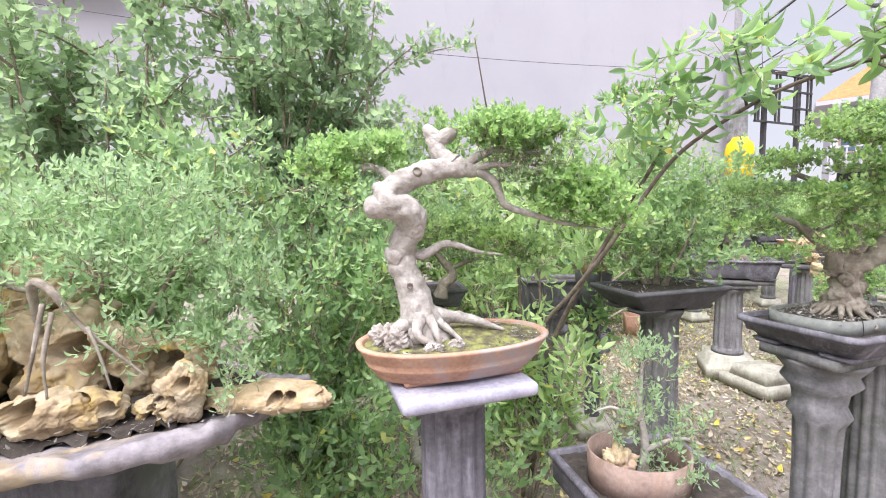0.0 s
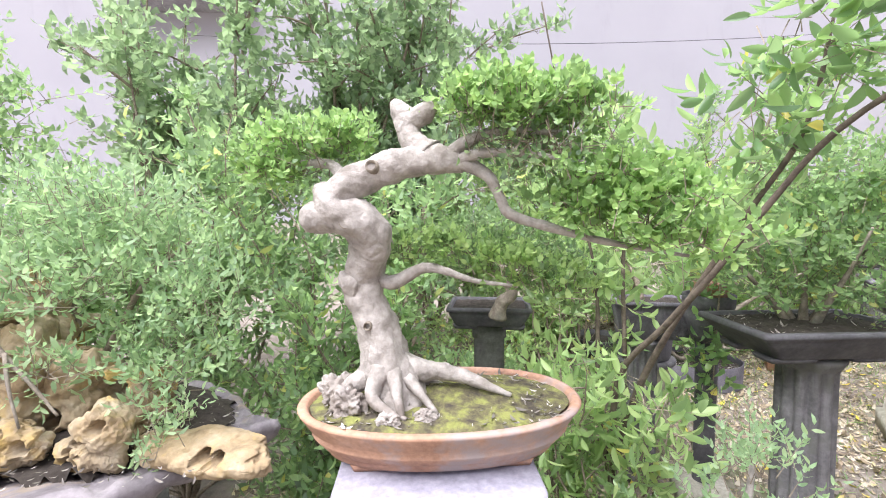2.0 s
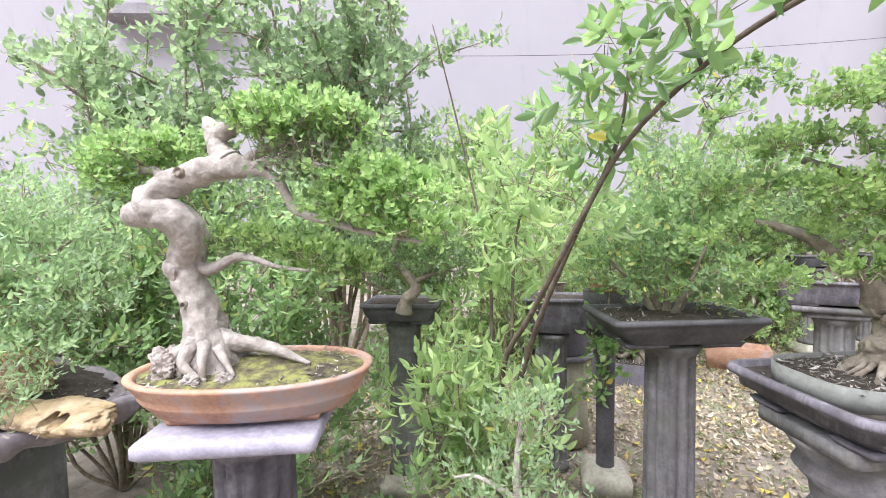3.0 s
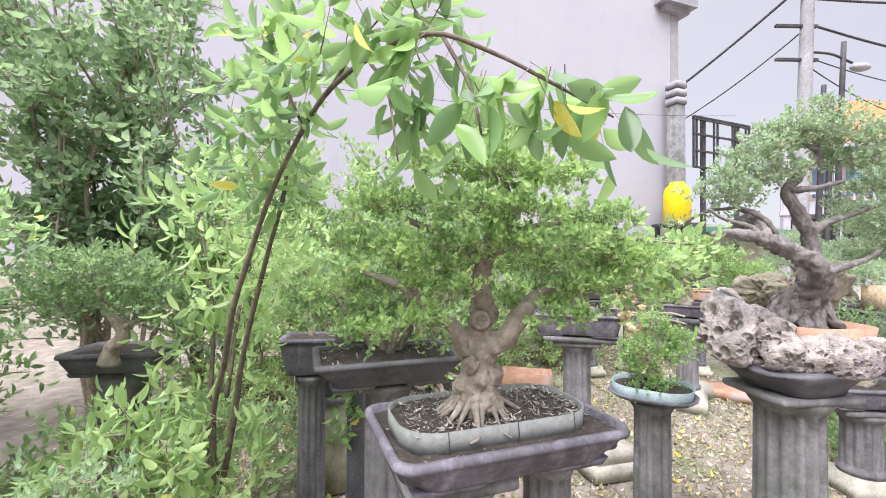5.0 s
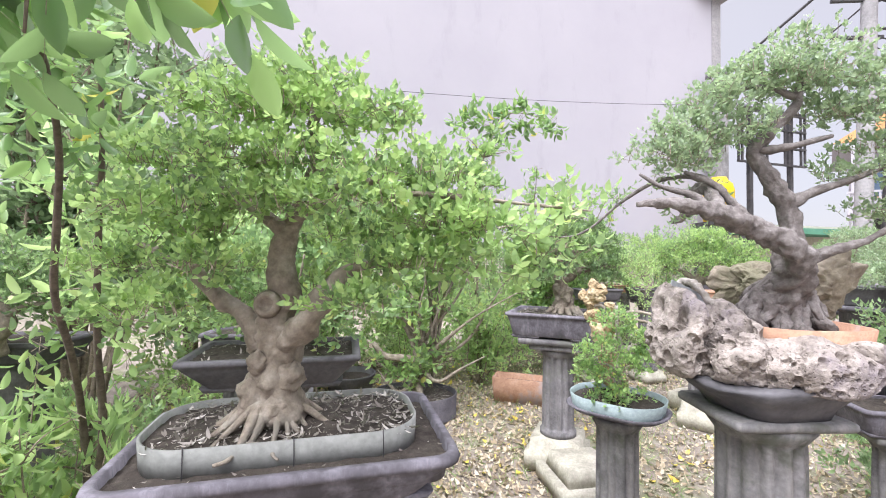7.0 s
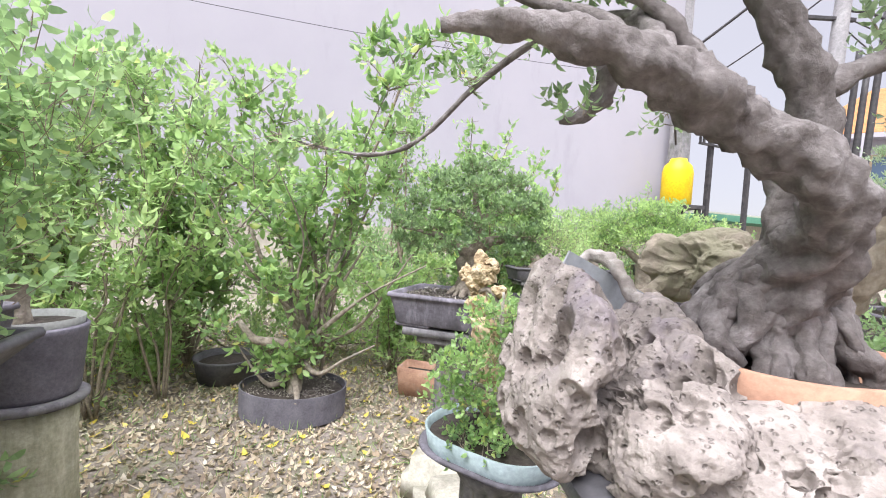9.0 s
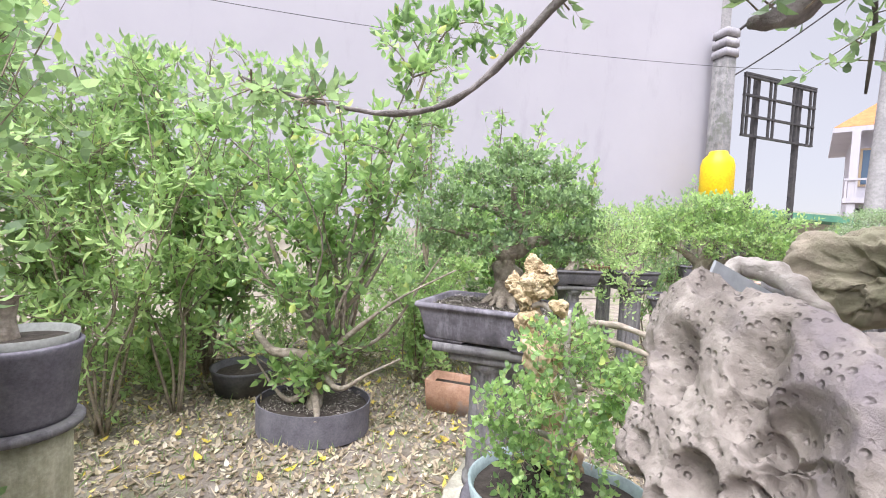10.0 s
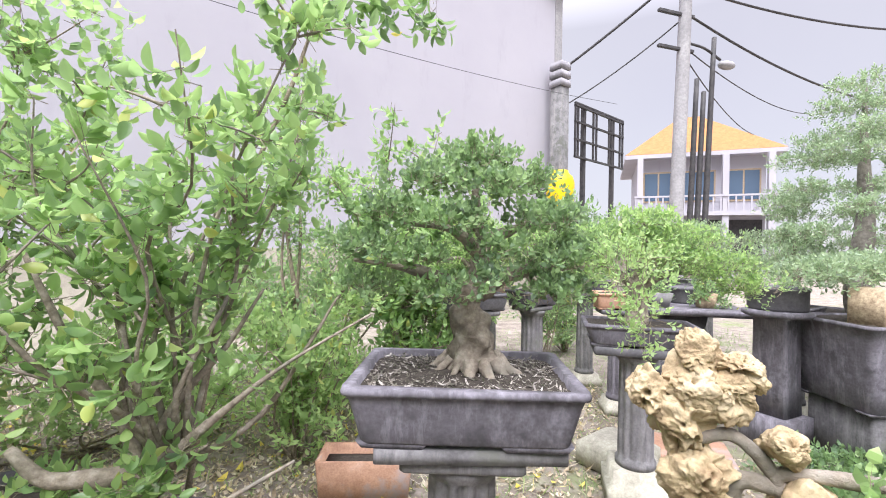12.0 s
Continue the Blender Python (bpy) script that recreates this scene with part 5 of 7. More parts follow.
pale_rows = [((2.573, 3.15, 1.278), (0.03, 0.03, 0.034), 3), ((2.566, 3.158, 1.236), (0.05, 0.045, 0.036), 7), ((2.604, 3.115, 1.265), (0.027, 0.027, 0.03), 8), ((2.534, 3.19, 1.22), (0.036, 0.034, 0.032), 5), ((2.586, 3.135, 1.215), (0.038, 0.034, 0.034), 10), ((2.57, 3.15, 1.185), (0.04, 0.036, 0.04), 17), ((2.555, 3.175, 1.205), (0.04, 0.036, 0.035), 18), ((2.595, 3.125, 1.24), (0.036, 0.034, 0.036), 19), ((2.558, 3.163, 1.15), (0.027, 0.027, 0.055), 4), ((2.578, 3.145, 1.11), (0.046, 0.04, 0.05), 12), ((2.60, 3.12, 1.02), (0.06, 0.055, 0.08), 9), ((2.62, 3.08, 0.91), (0.075, 0.06, 0.09), 13), ((2.62, 3.05, 0.82), (0.09, 0.08, 0.06), 6), ((2.633, 3.082, 1.175), (0.045, 0.03, 0.024), 14), ((2.64, 3.07, 1.09), (0.035, 0.033, 0.09), 15)]
rockset = thing("pale_rock", "upright pale yellow eroded rock with hollows", "rock", (2.595, 3.075, 0.825))
for k, (p, r, s) in enumerate(pale_rows):
    part("rock_lump", mesh_np("rock_lump", *moved(crag(r, 80 + s, 6 if p[2] > 1.1 else 5, 16, 6, 0.22, [(110, 0.005, 0.62), (40, 0.024, 0.62)]), np.array(p) - (2.6, 3.1, 0.8), (0, 20 * (s % 3) - 15, s * 31)), M_PALEROCK), rockset)
for k, pts in enumerate(([(2.64, 3.075, 1.10, 0.0094), (2.632, 3.086, 1.14, 0.0094), (2.68, 3.03, 1.152, 0.0086), (2.74, 2.97, 1.162, 0.0078), (2.80, 2.92, 1.15, 0.0062)], [(2.60, 3.12, 1.07, 0.0101), (2.605, 3.112, 1.125, 0.0109), (2.66, 3.05, 1.118, 0.0094), (2.74, 2.96, 1.122, 0.0086), (2.8, 2.9, 1.11, 0.0055)], [(2.572, 3.15, 1.165, 0.0086), (2.60, 3.12, 1.178, 0.0086), (2.628, 3.09, 1.14, 0.0078), (2.635, 3.08, 1.09, 0.0070)])):
    single("exposed_root", mesh_np("exposed_root", *tube([(x - 0.005, y - 0.025, z + 0.025, r) for x, y, z, r in pts], 14, 7, 0.25, k + 5, 30), M_BARK), "thick pale root bowed over the tray", "root", "roots over the tray")
tree("small_bonsai", "bright light green small tree beside the pale rock", "bonsai", (2.66, 2.91, 0.78), [("trunk", [(2.64, 2.92, 0.76, 0.022), (2.62, 2.92, 0.88, 0.017), (2.64, 2.92, 1.0, 0.013), (2.62, 2.92, 1.12, 0.008), (2.62, 2.92, 1.22, 0.004)]), ("branch", [(2.63, 2.92, 0.95, 0.01), (2.74, 2.91, 1.04, 0.007), (2.86, 2.94, 1.08, 0.004)]), ("branch", [(2.63, 2.92, 0.9, 0.009), (2.56, 2.88, 0.95, 0.006), (2.5, 2.87, 0.95, 0.003)])],
    [(M_LIME, dict(seed=111, blobs=[(2.47, 2.89, 1.0, 0.07, 0.07, 0.03), (2.49, 2.91, 0.9, 0.07, 0.07, 0.03), (2.72, 2.85, 0.98, 0.08, 0.07, 0.03), (2.61, 2.89, 1.150, 0.09, 0.09, 0.03), (2.69, 2.89, 1.080, 0.1, 0.1, 0.03), (2.55, 2.87, 1.030, 0.08, 0.08, 0.03), (2.63, 2.83, 0.950, 0.1, 0.07, 0.03), (2.53, 2.87, 0.900, 0.07, 0.07, 0.03), (2.62, 2.82, 0.830, 0.1, 0.07, 0.03), (2.79, 2.91, 1.040, 0.1, 0.09, 0.03), (2.89, 2.97, 1.030, 0.08, 0.08, 0.03), (2.54, 2.85, 0.790, 0.07, 0.06, 0.03)], twigs=105, per=6, size=0.019, twig=0.038, up=0.7, wide=0.66)),
     (M_LIGHT, dict(seed=112, blobs=[(2.64, 2.99, 1.0, 0.03, 0.03, 0.03)], twigs=60, per=7, size=0.02, twig=0.04, up=0.7, wide=0.5))], M_PALEBARK, sides=10)


# ---- porous rock planter ----
M_DRIFT = rough_mat("bleached_grey_bark", [(0.25, (0.075, 0.065, 0.06)), (0.5, (0.19, 0.17, 0.165)), (0.75, (0.34, 0.315, 0.315))], 30, 0.9, 70, 0.016, patches=(0.13, 0.115, 0.11))


def porous_rock():
    ob = thing("rock_planter", "big porous grey-brown rock hollowed into a planter", "rock", (2.84, 2.26, 1.0))
    o = np.array((2.84, 2.26, 1.0))
    fine = [(110, 0.003, 0.5)]
    rows = [((2.625, 2.30, 1.19), (0.125, 0.20, 0.15), 27, 7, (0, 14, 8), 300, (0.003, 0.03)), ((2.715, 2.15, 1.15), (0.10, 0.10, 0.11), 22, 7, (0, 10, 0), 130, (0.004, 0.03)), ((2.745, 2.30, 1.18), (0.085, 0.14, 0.12), 43, 7, (0, 20, 0), 130, (0.003, 0.026)), ((2.775, 2.22, 1.165), (0.07, 0.12, 0.115), 45, 7, (0, 12, 0), 120, (0.003, 0.026)), ((2.88, 2.075, 1.13), (0.23, 0.075, 0.095), 24, 7, (0, 6, -3), 210, (0.004, 0.018)), ((2.83, 2.27, 1.075), (0.26, 0.22, 0.075), 29, 6, (0, 4, 4), 90, (0.006, 0.02)), ((3.04, 2.14, 1.16), (0.11, 0.10, 0.06), 31, 6, (0, 12, 10), 80, (0.004, 0.016))]
    for p, r, sd, lev, tn, n, size in rows:
        part("rock_lump", mesh_np("rock_lump", *moved(holed(crag(r, sd, lev, 18, 7, 0.11, fine), n, size, sd, 0.95), np.array(p) - o, tn), M_PUMICE), ob)
    for p, r, sd in (((2.86, 2.56, 1.23), (0.12, 0.08, 0.11), 33), ((3.06, 2.62, 1.35), (0.15, 0.10, 0.12), 37), ((3.22, 2.56, 1.33), (0.13, 0.12, 0.15), 39), ((2.80, 2.52, 1.16), (0.11, 0.09, 0.10), 35), ((3.0, 2.52, 1.12), (0.2, 0.13, 0.13), 41)):
        part("mossy_lump", mesh_np("mossy_lump", *moved(holed(crag(r, sd, 6, 22, 5, 0.22, [(45, 0.01, 0.55)]), 90, (0.005, 0.024), sd, 0.7), np.array(p) - o), M_BROWNROCK), ob, "brown mossy knobbly rock")
    return ob


porous_rock()
bowl = thing("terracotta_bowl", "orange terracotta bowl set in the hollow rock", "pot", (2.955, 2.25, 1.06), -4)
part("bowl", mesh_np("bowl", *loft([(0.11, 0.09, 0.07, 0), (0.15, 0.125, 0.09, 0.1), (0.165, 0.14, 0.1, 0.185), (0.153, 0.128, 0.09, 0.185), (0.13, 0.105, 0.08, 0.12)], 8, uneven=0.004), M_TERRA), bowl)
part("soil", mesh_np("soil", *loft([(0.15, 0.125, 0.09, 0.13), (0.08, 0.07, 0.05, 0.15)], 8), M_SOIL), bowl)
column((2.84, 2.26, 0), 5, 0.985, 0.125, "thick fluted grey cement pedestal", cap=(0.35, 0.31, 0.028), capmat=M_COLUMN, flutes=14)
# dark bed, raised so its black also paints the shade beneath the rock
single("mortar_bed", mesh_np("mortar_bed", *loft([(0.15, 0.13, 0.1, 0), (0.17, 0.15, 0.12, 0.03), (0.2, 0.17, 0.13, 0.06), (0.24, 0.2, 0.15, 0.1), (0.2, 0.18, 0.12, 0.11)], 8, uneven=0.02), M_BLACKPOT), "dark cement bed under the porous rock, its black also painted shade", "block", m=pose(2.85, 2.25, 0.985, 0, 0, 8))

sheet = loft([(0.10, 0.002, 0.002, 0), (0.10, 0.002, 0.002, 0.13)], 2)
single("plastic_sheet", mesh_np("plastic_sheet", *sheet, rough_mat("pale_sheet", [(0.3, (0.33, 0.35, 0.38)), (0.7, (0.42, 0.44, 0.47))], 4, 0.5, 40, 0.0004), False), "pale grey plastic sheet tucked behind the porous rock", "sheet", m=pose(2.70, 2.46, 1.21, 0, 24, 14))
kx, ky = 2.96, 2.34
kt = [("trunk", [(kx, ky, 1.16, 0.06), (kx, ky - 0.02, 1.26, 0.056), (kx - 0.01, ky - 0.06, 1.35, 0.050), (2.935, 2.22, 1.42, 0.040), (2.888, 2.170, 1.475, 0.034), (2.82, 2.162, 1.515, 0.033), (2.749, 2.155, 1.545, 0.031), (2.68, 2.13, 1.565, 0.031), (2.61, 2.11, 1.585, 0.025), (2.53, 2.10, 1.60, 0.019), (2.46, 2.10, 1.605, 0.014), (2.41, 2.10, 1.60, 0.006)]),
    ("stub", [(2.66, 2.13, 1.58, 0.022), (2.66, 2.2, 1.66, 0.020), (2.655, 2.27, 1.66, 0.019), (2.65, 2.29, 1.61, 0.017), (2.62, 2.30, 1.575, 0.012), (2.59, 2.30, 1.565, 0.004)]),
    ("leader", [(2.95, 2.29, 1.36, 0.045), (2.94, 2.27, 1.48, 0.034), (2.93, 2.26, 1.60, 0.029), (2.88, 2.25, 1.69, 0.026), (2.83, 2.25, 1.775, 0.022), (2.87, 2.24, 1.85, 0.018), (2.94, 2.24, 1.92, 0.015), (2.96, 2.24, 2.03, 0.007)]),
    ("branch", [(2.749, 2.155, 1.55, 0.02), (2.70, 2.16, 1.62, 0.013), (2.66, 2.17, 1.67, 0.011), (2.58, 2.18, 1.71, 0.005)]),
    ("branch", [(2.62, 2.11, 1.585, 0.015), (2.58, 2.13, 1.63, 0.011), (2.50, 2.15, 1.66, 0.007), (2.44, 2.16, 1.70, 0.004)]),
    ("branch", [(2.93, 2.26, 1.61, 0.02), (3.01, 2.26, 1.66, 0.014), (3.10, 2.25, 1.69, 0.010), (3.22, 2.23, 1.74, 0.005)]),
    ("branch", [(2.96, 2.28, 1.42, 0.028), (3.05, 2.26, 1.47, 0.018), (3.14, 2.25, 1.50, 0.013), (3.24, 2.24, 1.56, 0.006)]),
    ("branch", [(2.84, 2.25, 1.79, 0.016), (2.90, 2.22, 1.79, 0.011), (3.02, 2.2, 1.82, 0.006)]),
    ("branch", [(2.95, 2.24, 1.95, 0.011), (2.84, 2.24, 1.99, 0.007), (2.74, 2.24, 1.97, 0.004)]),
    ("branch", [(2.66, 2.14, 1.60, 0.013), (2.66, 2.25, 1.70, 0.009), (2.58, 2.34, 1.715, 0.007), (2.478, 2.40, 1.655, 0.0055), (2.37, 2.45, 1.555, 0.0042), (2.283, 2.44, 1.522, 0.0032), (2.18, 2.42, 1.53, 0.0022), (2.12, 2.40, 1.545, 0.0012)]),
    ("branch", [(2.66, 2.25, 1.70, 0.007), (2.78, 2.42, 1.72, 0.005), (2.86, 2.5, 1.67, 0.003), (2.9, 2.55, 1.6, 0.002)])]
rk = np.random.default_rng(77)
for k in range(30):
    a = radians(120 + k * 12)
    c, sn, w, b = np.cos(a), np.sin(a), rk.uniform(0.5, 1.3), rk.uniform(-0.02, 0.02, (4, 3))
    kt.append(("root", [(kx + 0.03 * c, ky - 0.03 + 0.03 * sn, 1.41 - 0.10 * rk.random(), 0.014 * w), (kx + (0.055 + 0.03 * rk.random()) * c + b[0, 0], ky + 0.065 * sn + b[0, 1], 1.33 + b[0, 2], 0.021 * w), (kx + (0.08 + 0.04 * rk.random()) * c + b[1, 0], ky + 0.09 * sn + b[1, 1], 1.275 + b[1, 2], 0.018 * w), (kx + 0.11 * c + b[2, 0], ky + 0.105 * sn + b[2, 1], 1.225, 0.016 * w), (kx + 0.13 * c, ky + 0.12 * sn, 1.17, 0.008)]))
single("exposed_root", mesh_np("exposed_root", *tube([(2.92, 2.33, 1.30, 0.024), (2.85, 2.35, 1.265, 0.0135), (2.81, 2.36, 1.262, 0.0145), (2.77, 2.40, 1.295, 0.0135), (2.755, 2.44, 1.335, 0.0135), (2.745, 2.48, 1.358, 0.0135), (2.72, 2.50, 1.36, 0.012), (2.70, 2.49, 1.345, 0.008)], 16, 8, 0.5, 4, 40), M_PALEBARK), "thick pale root lying over the porous rock", "root")


def nearer(rows):
    """Crown clumps drawn in towards the rock planter."""
    return [(2.14 + 0.78 * (x - 2.061), 0.9 + 0.73 * (y - 0.775), 1.453 + 0.92 * (z - 1.463), a * 0.86, b * 0.8, c) for x, y, z, a, b, c in rows]


kb = nearer([(2.56, 2.6, 1.81, 0.13, 0.13, 0.03), (2.68, 2.62, 1.90, 0.14, 0.14, 0.03), (2.80, 2.6, 1.99, 0.15, 0.15, 0.03), (2.95, 2.62, 2.08, 0.16, 0.16, 0.035), (3.13, 2.62, 2.17, 0.17, 0.16, 0.035), (3.33, 2.62, 2.1, 0.17, 0.16, 0.035), (3.48, 2.62, 1.97, 0.17, 0.16, 0.035), (3.6, 2.6, 1.82, 0.16, 0.15, 0.035), (2.63, 2.52, 1.77, 0.1, 0.08, 0.025), (3.3, 2.55, 1.95, 0.14, 0.12, 0.03), (3.55, 2.55, 1.62, 0.15, 0.14, 0.03), (3.42, 2.5, 1.74, 0.13, 0.11, 0.03), (2.88, 2.54, 1.9, 0.11, 0.1, 0.025), (3.1, 2.5, 2.06, 0.14, 0.1, 0.03), (3.65, 2.5, 1.7, 0.12, 0.12, 0.03)])
kb += [(2.70, 2.25, 1.93, 0.12, 0.1, 0.03), (2.82, 2.25, 2.02, 0.13, 0.1, 0.03), (2.98, 2.25, 2.0, 0.13, 0.1, 0.03), (3.12, 2.25, 1.98, 0.13, 0.1, 0.03), (3.36, 2.25, 1.86, 0.13, 0.1, 0.03), (3.4, 2.2, 1.66, 0.12, 0.1, 0.03), (2.6, 2.22, 1.82, 0.11, 0.1, 0.03), (2.78, 2.3, 1.84, 0.12, 0.1, 0.025), (3.05, 2.3, 1.92, 0.12, 0.1, 0.025), (3.2, 2.28, 1.8, 0.12, 0.1, 0.025), (2.66, 2.28, 1.78, 0.1, 0.09, 0.025), (3.26, 2.26, 1.6, 0.12, 0.1, 0.025), (3.12, 2.28, 1.72, 0.1, 0.09, 0.025)]
tree("bonsai_tree", "grey gnarled bonsai with grey-green layered pads over a porous rock", "bonsai", (kx, ky, 1.16), kt, [(M_GREY, dict(seed=121, blobs=kb, twigs=85, per=8, size=0.017, twig=0.036, up=0.8, wide=0.55)), (M_DARK, dict(seed=122, blobs=[(2.13, 2.40, 1.535, 0.03, 0.015, 0.01), (2.20, 2.42, 1.53, 0.03, 0.015, 0.012), (2.46, 2.41, 1.665, 0.02, 0.02, 0.02), (2.57, 2.34, 1.725, 0.03, 0.02, 0.02), (2.61, 2.30, 1.58, 0.03, 0.03, 0.03), (2.86, 2.52, 1.66, 0.04, 0.03, 0.05), (2.76, 2.42, 1.70, 0.04, 0.03, 0.03)], twigs=55, per=8, size=0.02, twig=0.045, up=0.1, wide=0.4))], M_DRIFT, "bonsai trees", sides=36, rough=0.5, grain=34)


# ---- big weathered rectangular pot ----
P4 = (2.55, 3.965)
rect_pot((*P4, 0.885), -19.5, 0.68, 0.49, 0.175, M_CEMENT, "deep weathered cement pot with pale lime streaks", corner=0.03, taper=0.86, wall=0.035, fill=0.03)
single("slab", mesh_np("slab", *loft([(0.27, 0.19, 0.008, 0), (0.27, 0.19, 0.008, 0.04)], 3, uneven=0.003), M_GREYCEM), "flat grey cement slab under the deep pot", "slab", m=pose(P4[0] + 0.01, P4[1] - 0.01, 0.844, 0, 0, -17))
column((2.54, 3.94, 0), -20, 0.843, 0.112, "weathered grey cement pedestal on a stepped base", cap=(0.36, 0.3, 0.04), capmat=M_GREYCEM, base=(0.4, 0.2), mat=M_GREYCEM)
crumbs(P4, -20, 0.58, 0.40, 1.04, 2200, 24)
X4, Y4 = 2.60, 4.01
t4 = [("trunk", [(X4, Y4, 0.99, 0.105), (X4, Y4, 1.05, 0.085), (X4 - 0.01, Y4, 1.11, 0.07), (X4, Y4, 1.165, 0.062), (X4 - 0.02, Y4, 1.215, 0.058), (X4 - 0.02, Y4, 1.26, 0.046), (X4, Y4, 1.33, 0.034), (X4 + 0.03, Y4, 1.45, 0.022), (X4, Y4, 1.55, 0.018), (X4, Y4, 1.68, 0.008)]),
    ("branch", [(X4 - 0.02, Y4, 1.28, 0.04), (X4 - 0.12, Y4 - 0.02, 1.34, 0.026), (X4 - 0.25, Y4 - 0.02, 1.38, 0.014), (X4 - 0.4, Y4, 1.4, 0.006)]),
    ("branch", [(X4 + 0.01, Y4, 1.3, 0.036), (X4 + 0.12, Y4 - 0.03, 1.36, 0.024), (X4 + 0.28, Y4 - 0.03, 1.38, 0.012), (X4 + 0.42, Y4, 1.38, 0.006)]),
    ("branch", [(X4 + 0.02, Y4, 1.42, 0.024), (X4 - 0.1, Y4 - 0.05, 1.5, 0.014), (X4 - 0.25, Y4, 1.52, 0.006)]),
    ("branch", [(X4 + 0.02, Y4, 1.46, 0.022), (X4 + 0.15, Y4 - 0.05, 1.52, 0.013), (X4 + 0.3, Y4, 1.55, 0.006)])]
t4 += roots((X4, Y4, 1.02), 12, 0.12, 0.02, 9, base=0.08, rise=0.06)
b4 = [(X4, Y4, 1.72, 0.17, 0.16, 0.04), (X4 - 0.18, Y4, 1.64, 0.16, 0.15, 0.04), (X4 + 0.2, Y4, 1.65, 0.17, 0.15, 0.04), (X4, Y4 - 0.14, 1.61, 0.18, 0.1, 0.04), (X4 - 0.33, Y4, 1.53, 0.15, 0.14, 0.04), (X4 + 0.36, Y4, 1.54, 0.16, 0.14, 0.04), (X4 - 0.44, Y4, 1.42, 0.13, 0.13, 0.035), (X4 + 0.46, Y4, 1.42, 0.14, 0.13, 0.035),
    (X4 - 0.14, Y4 - 0.15, 1.50, 0.16, 0.1, 0.035), (X4 + 0.17, Y4 - 0.15, 1.51, 0.16, 0.1, 0.035), (X4 - 0.28, Y4 - 0.1, 1.39, 0.16, 0.11, 0.035), (X4 + 0.28, Y4 - 0.1, 1.38, 0.17, 0.12, 0.035), (X4 - 0.42, Y4, 1.30, 0.13, 0.12, 0.03), (X4 + 0.36, Y4 - 0.05, 1.29, 0.15, 0.12, 0.03), (X4, Y4 + 0.17, 1.5, 0.35, 0.1, 0.12), (X4 + 0.02, Y4 - 0.17, 1.42, 0.13, 0.07, 0.03), (X4 - 0.2, Y4 - 0.16, 1.29, 0.16, 0.08, 0.03), (X4 + 0.2, Y4 - 0.15, 1.28, 0.16, 0.08, 0.03), (X4 - 0.05, Y4 - 0.2, 1.33, 0.12, 0.06, 0.025), (X4 - 0.32, Y4 - 0.05, 1.22, 0.12, 0.1, 0.025)]
b4 = [(X4 + (x - X4) * 0.86, y, z + 0.02, a * 0.7, b * 0.84, c * 0.8) for x, y, z, a, b, c in b4 if a < 0.3 and z > 1.25]
tree("bonsai_tree", "broad dark green bonsai with a thick flared trunk", "bonsai", (X4, Y4, 0.99), t4, [(M_DARK, dict(seed=131, blobs=b4[:8], twigs=115, per=8, size=0.023, twig=0.04, up=0.9, wide=0.6)), (M_DARK, dict(seed=132, blobs=b4[8:], twigs=100, per=8, size=0.023, twig=0.04, up=0.9, wide=0.6)), (M_LIGHT, dict(seed=133, blobs=[(X4 + 0.43, Y4 - 0.2, 1.38, 0.12, 0.1, 0.1), (X4 + 0.47, Y4 - 0.25, 1.22, 0.08, 0.06, 0.1)], twigs=60, per=8, size=0.022, twig=0.07, up=0.3, wide=0.4))], M_BARK, "bonsai trees", sides=28, rough=0.45, grain=18)


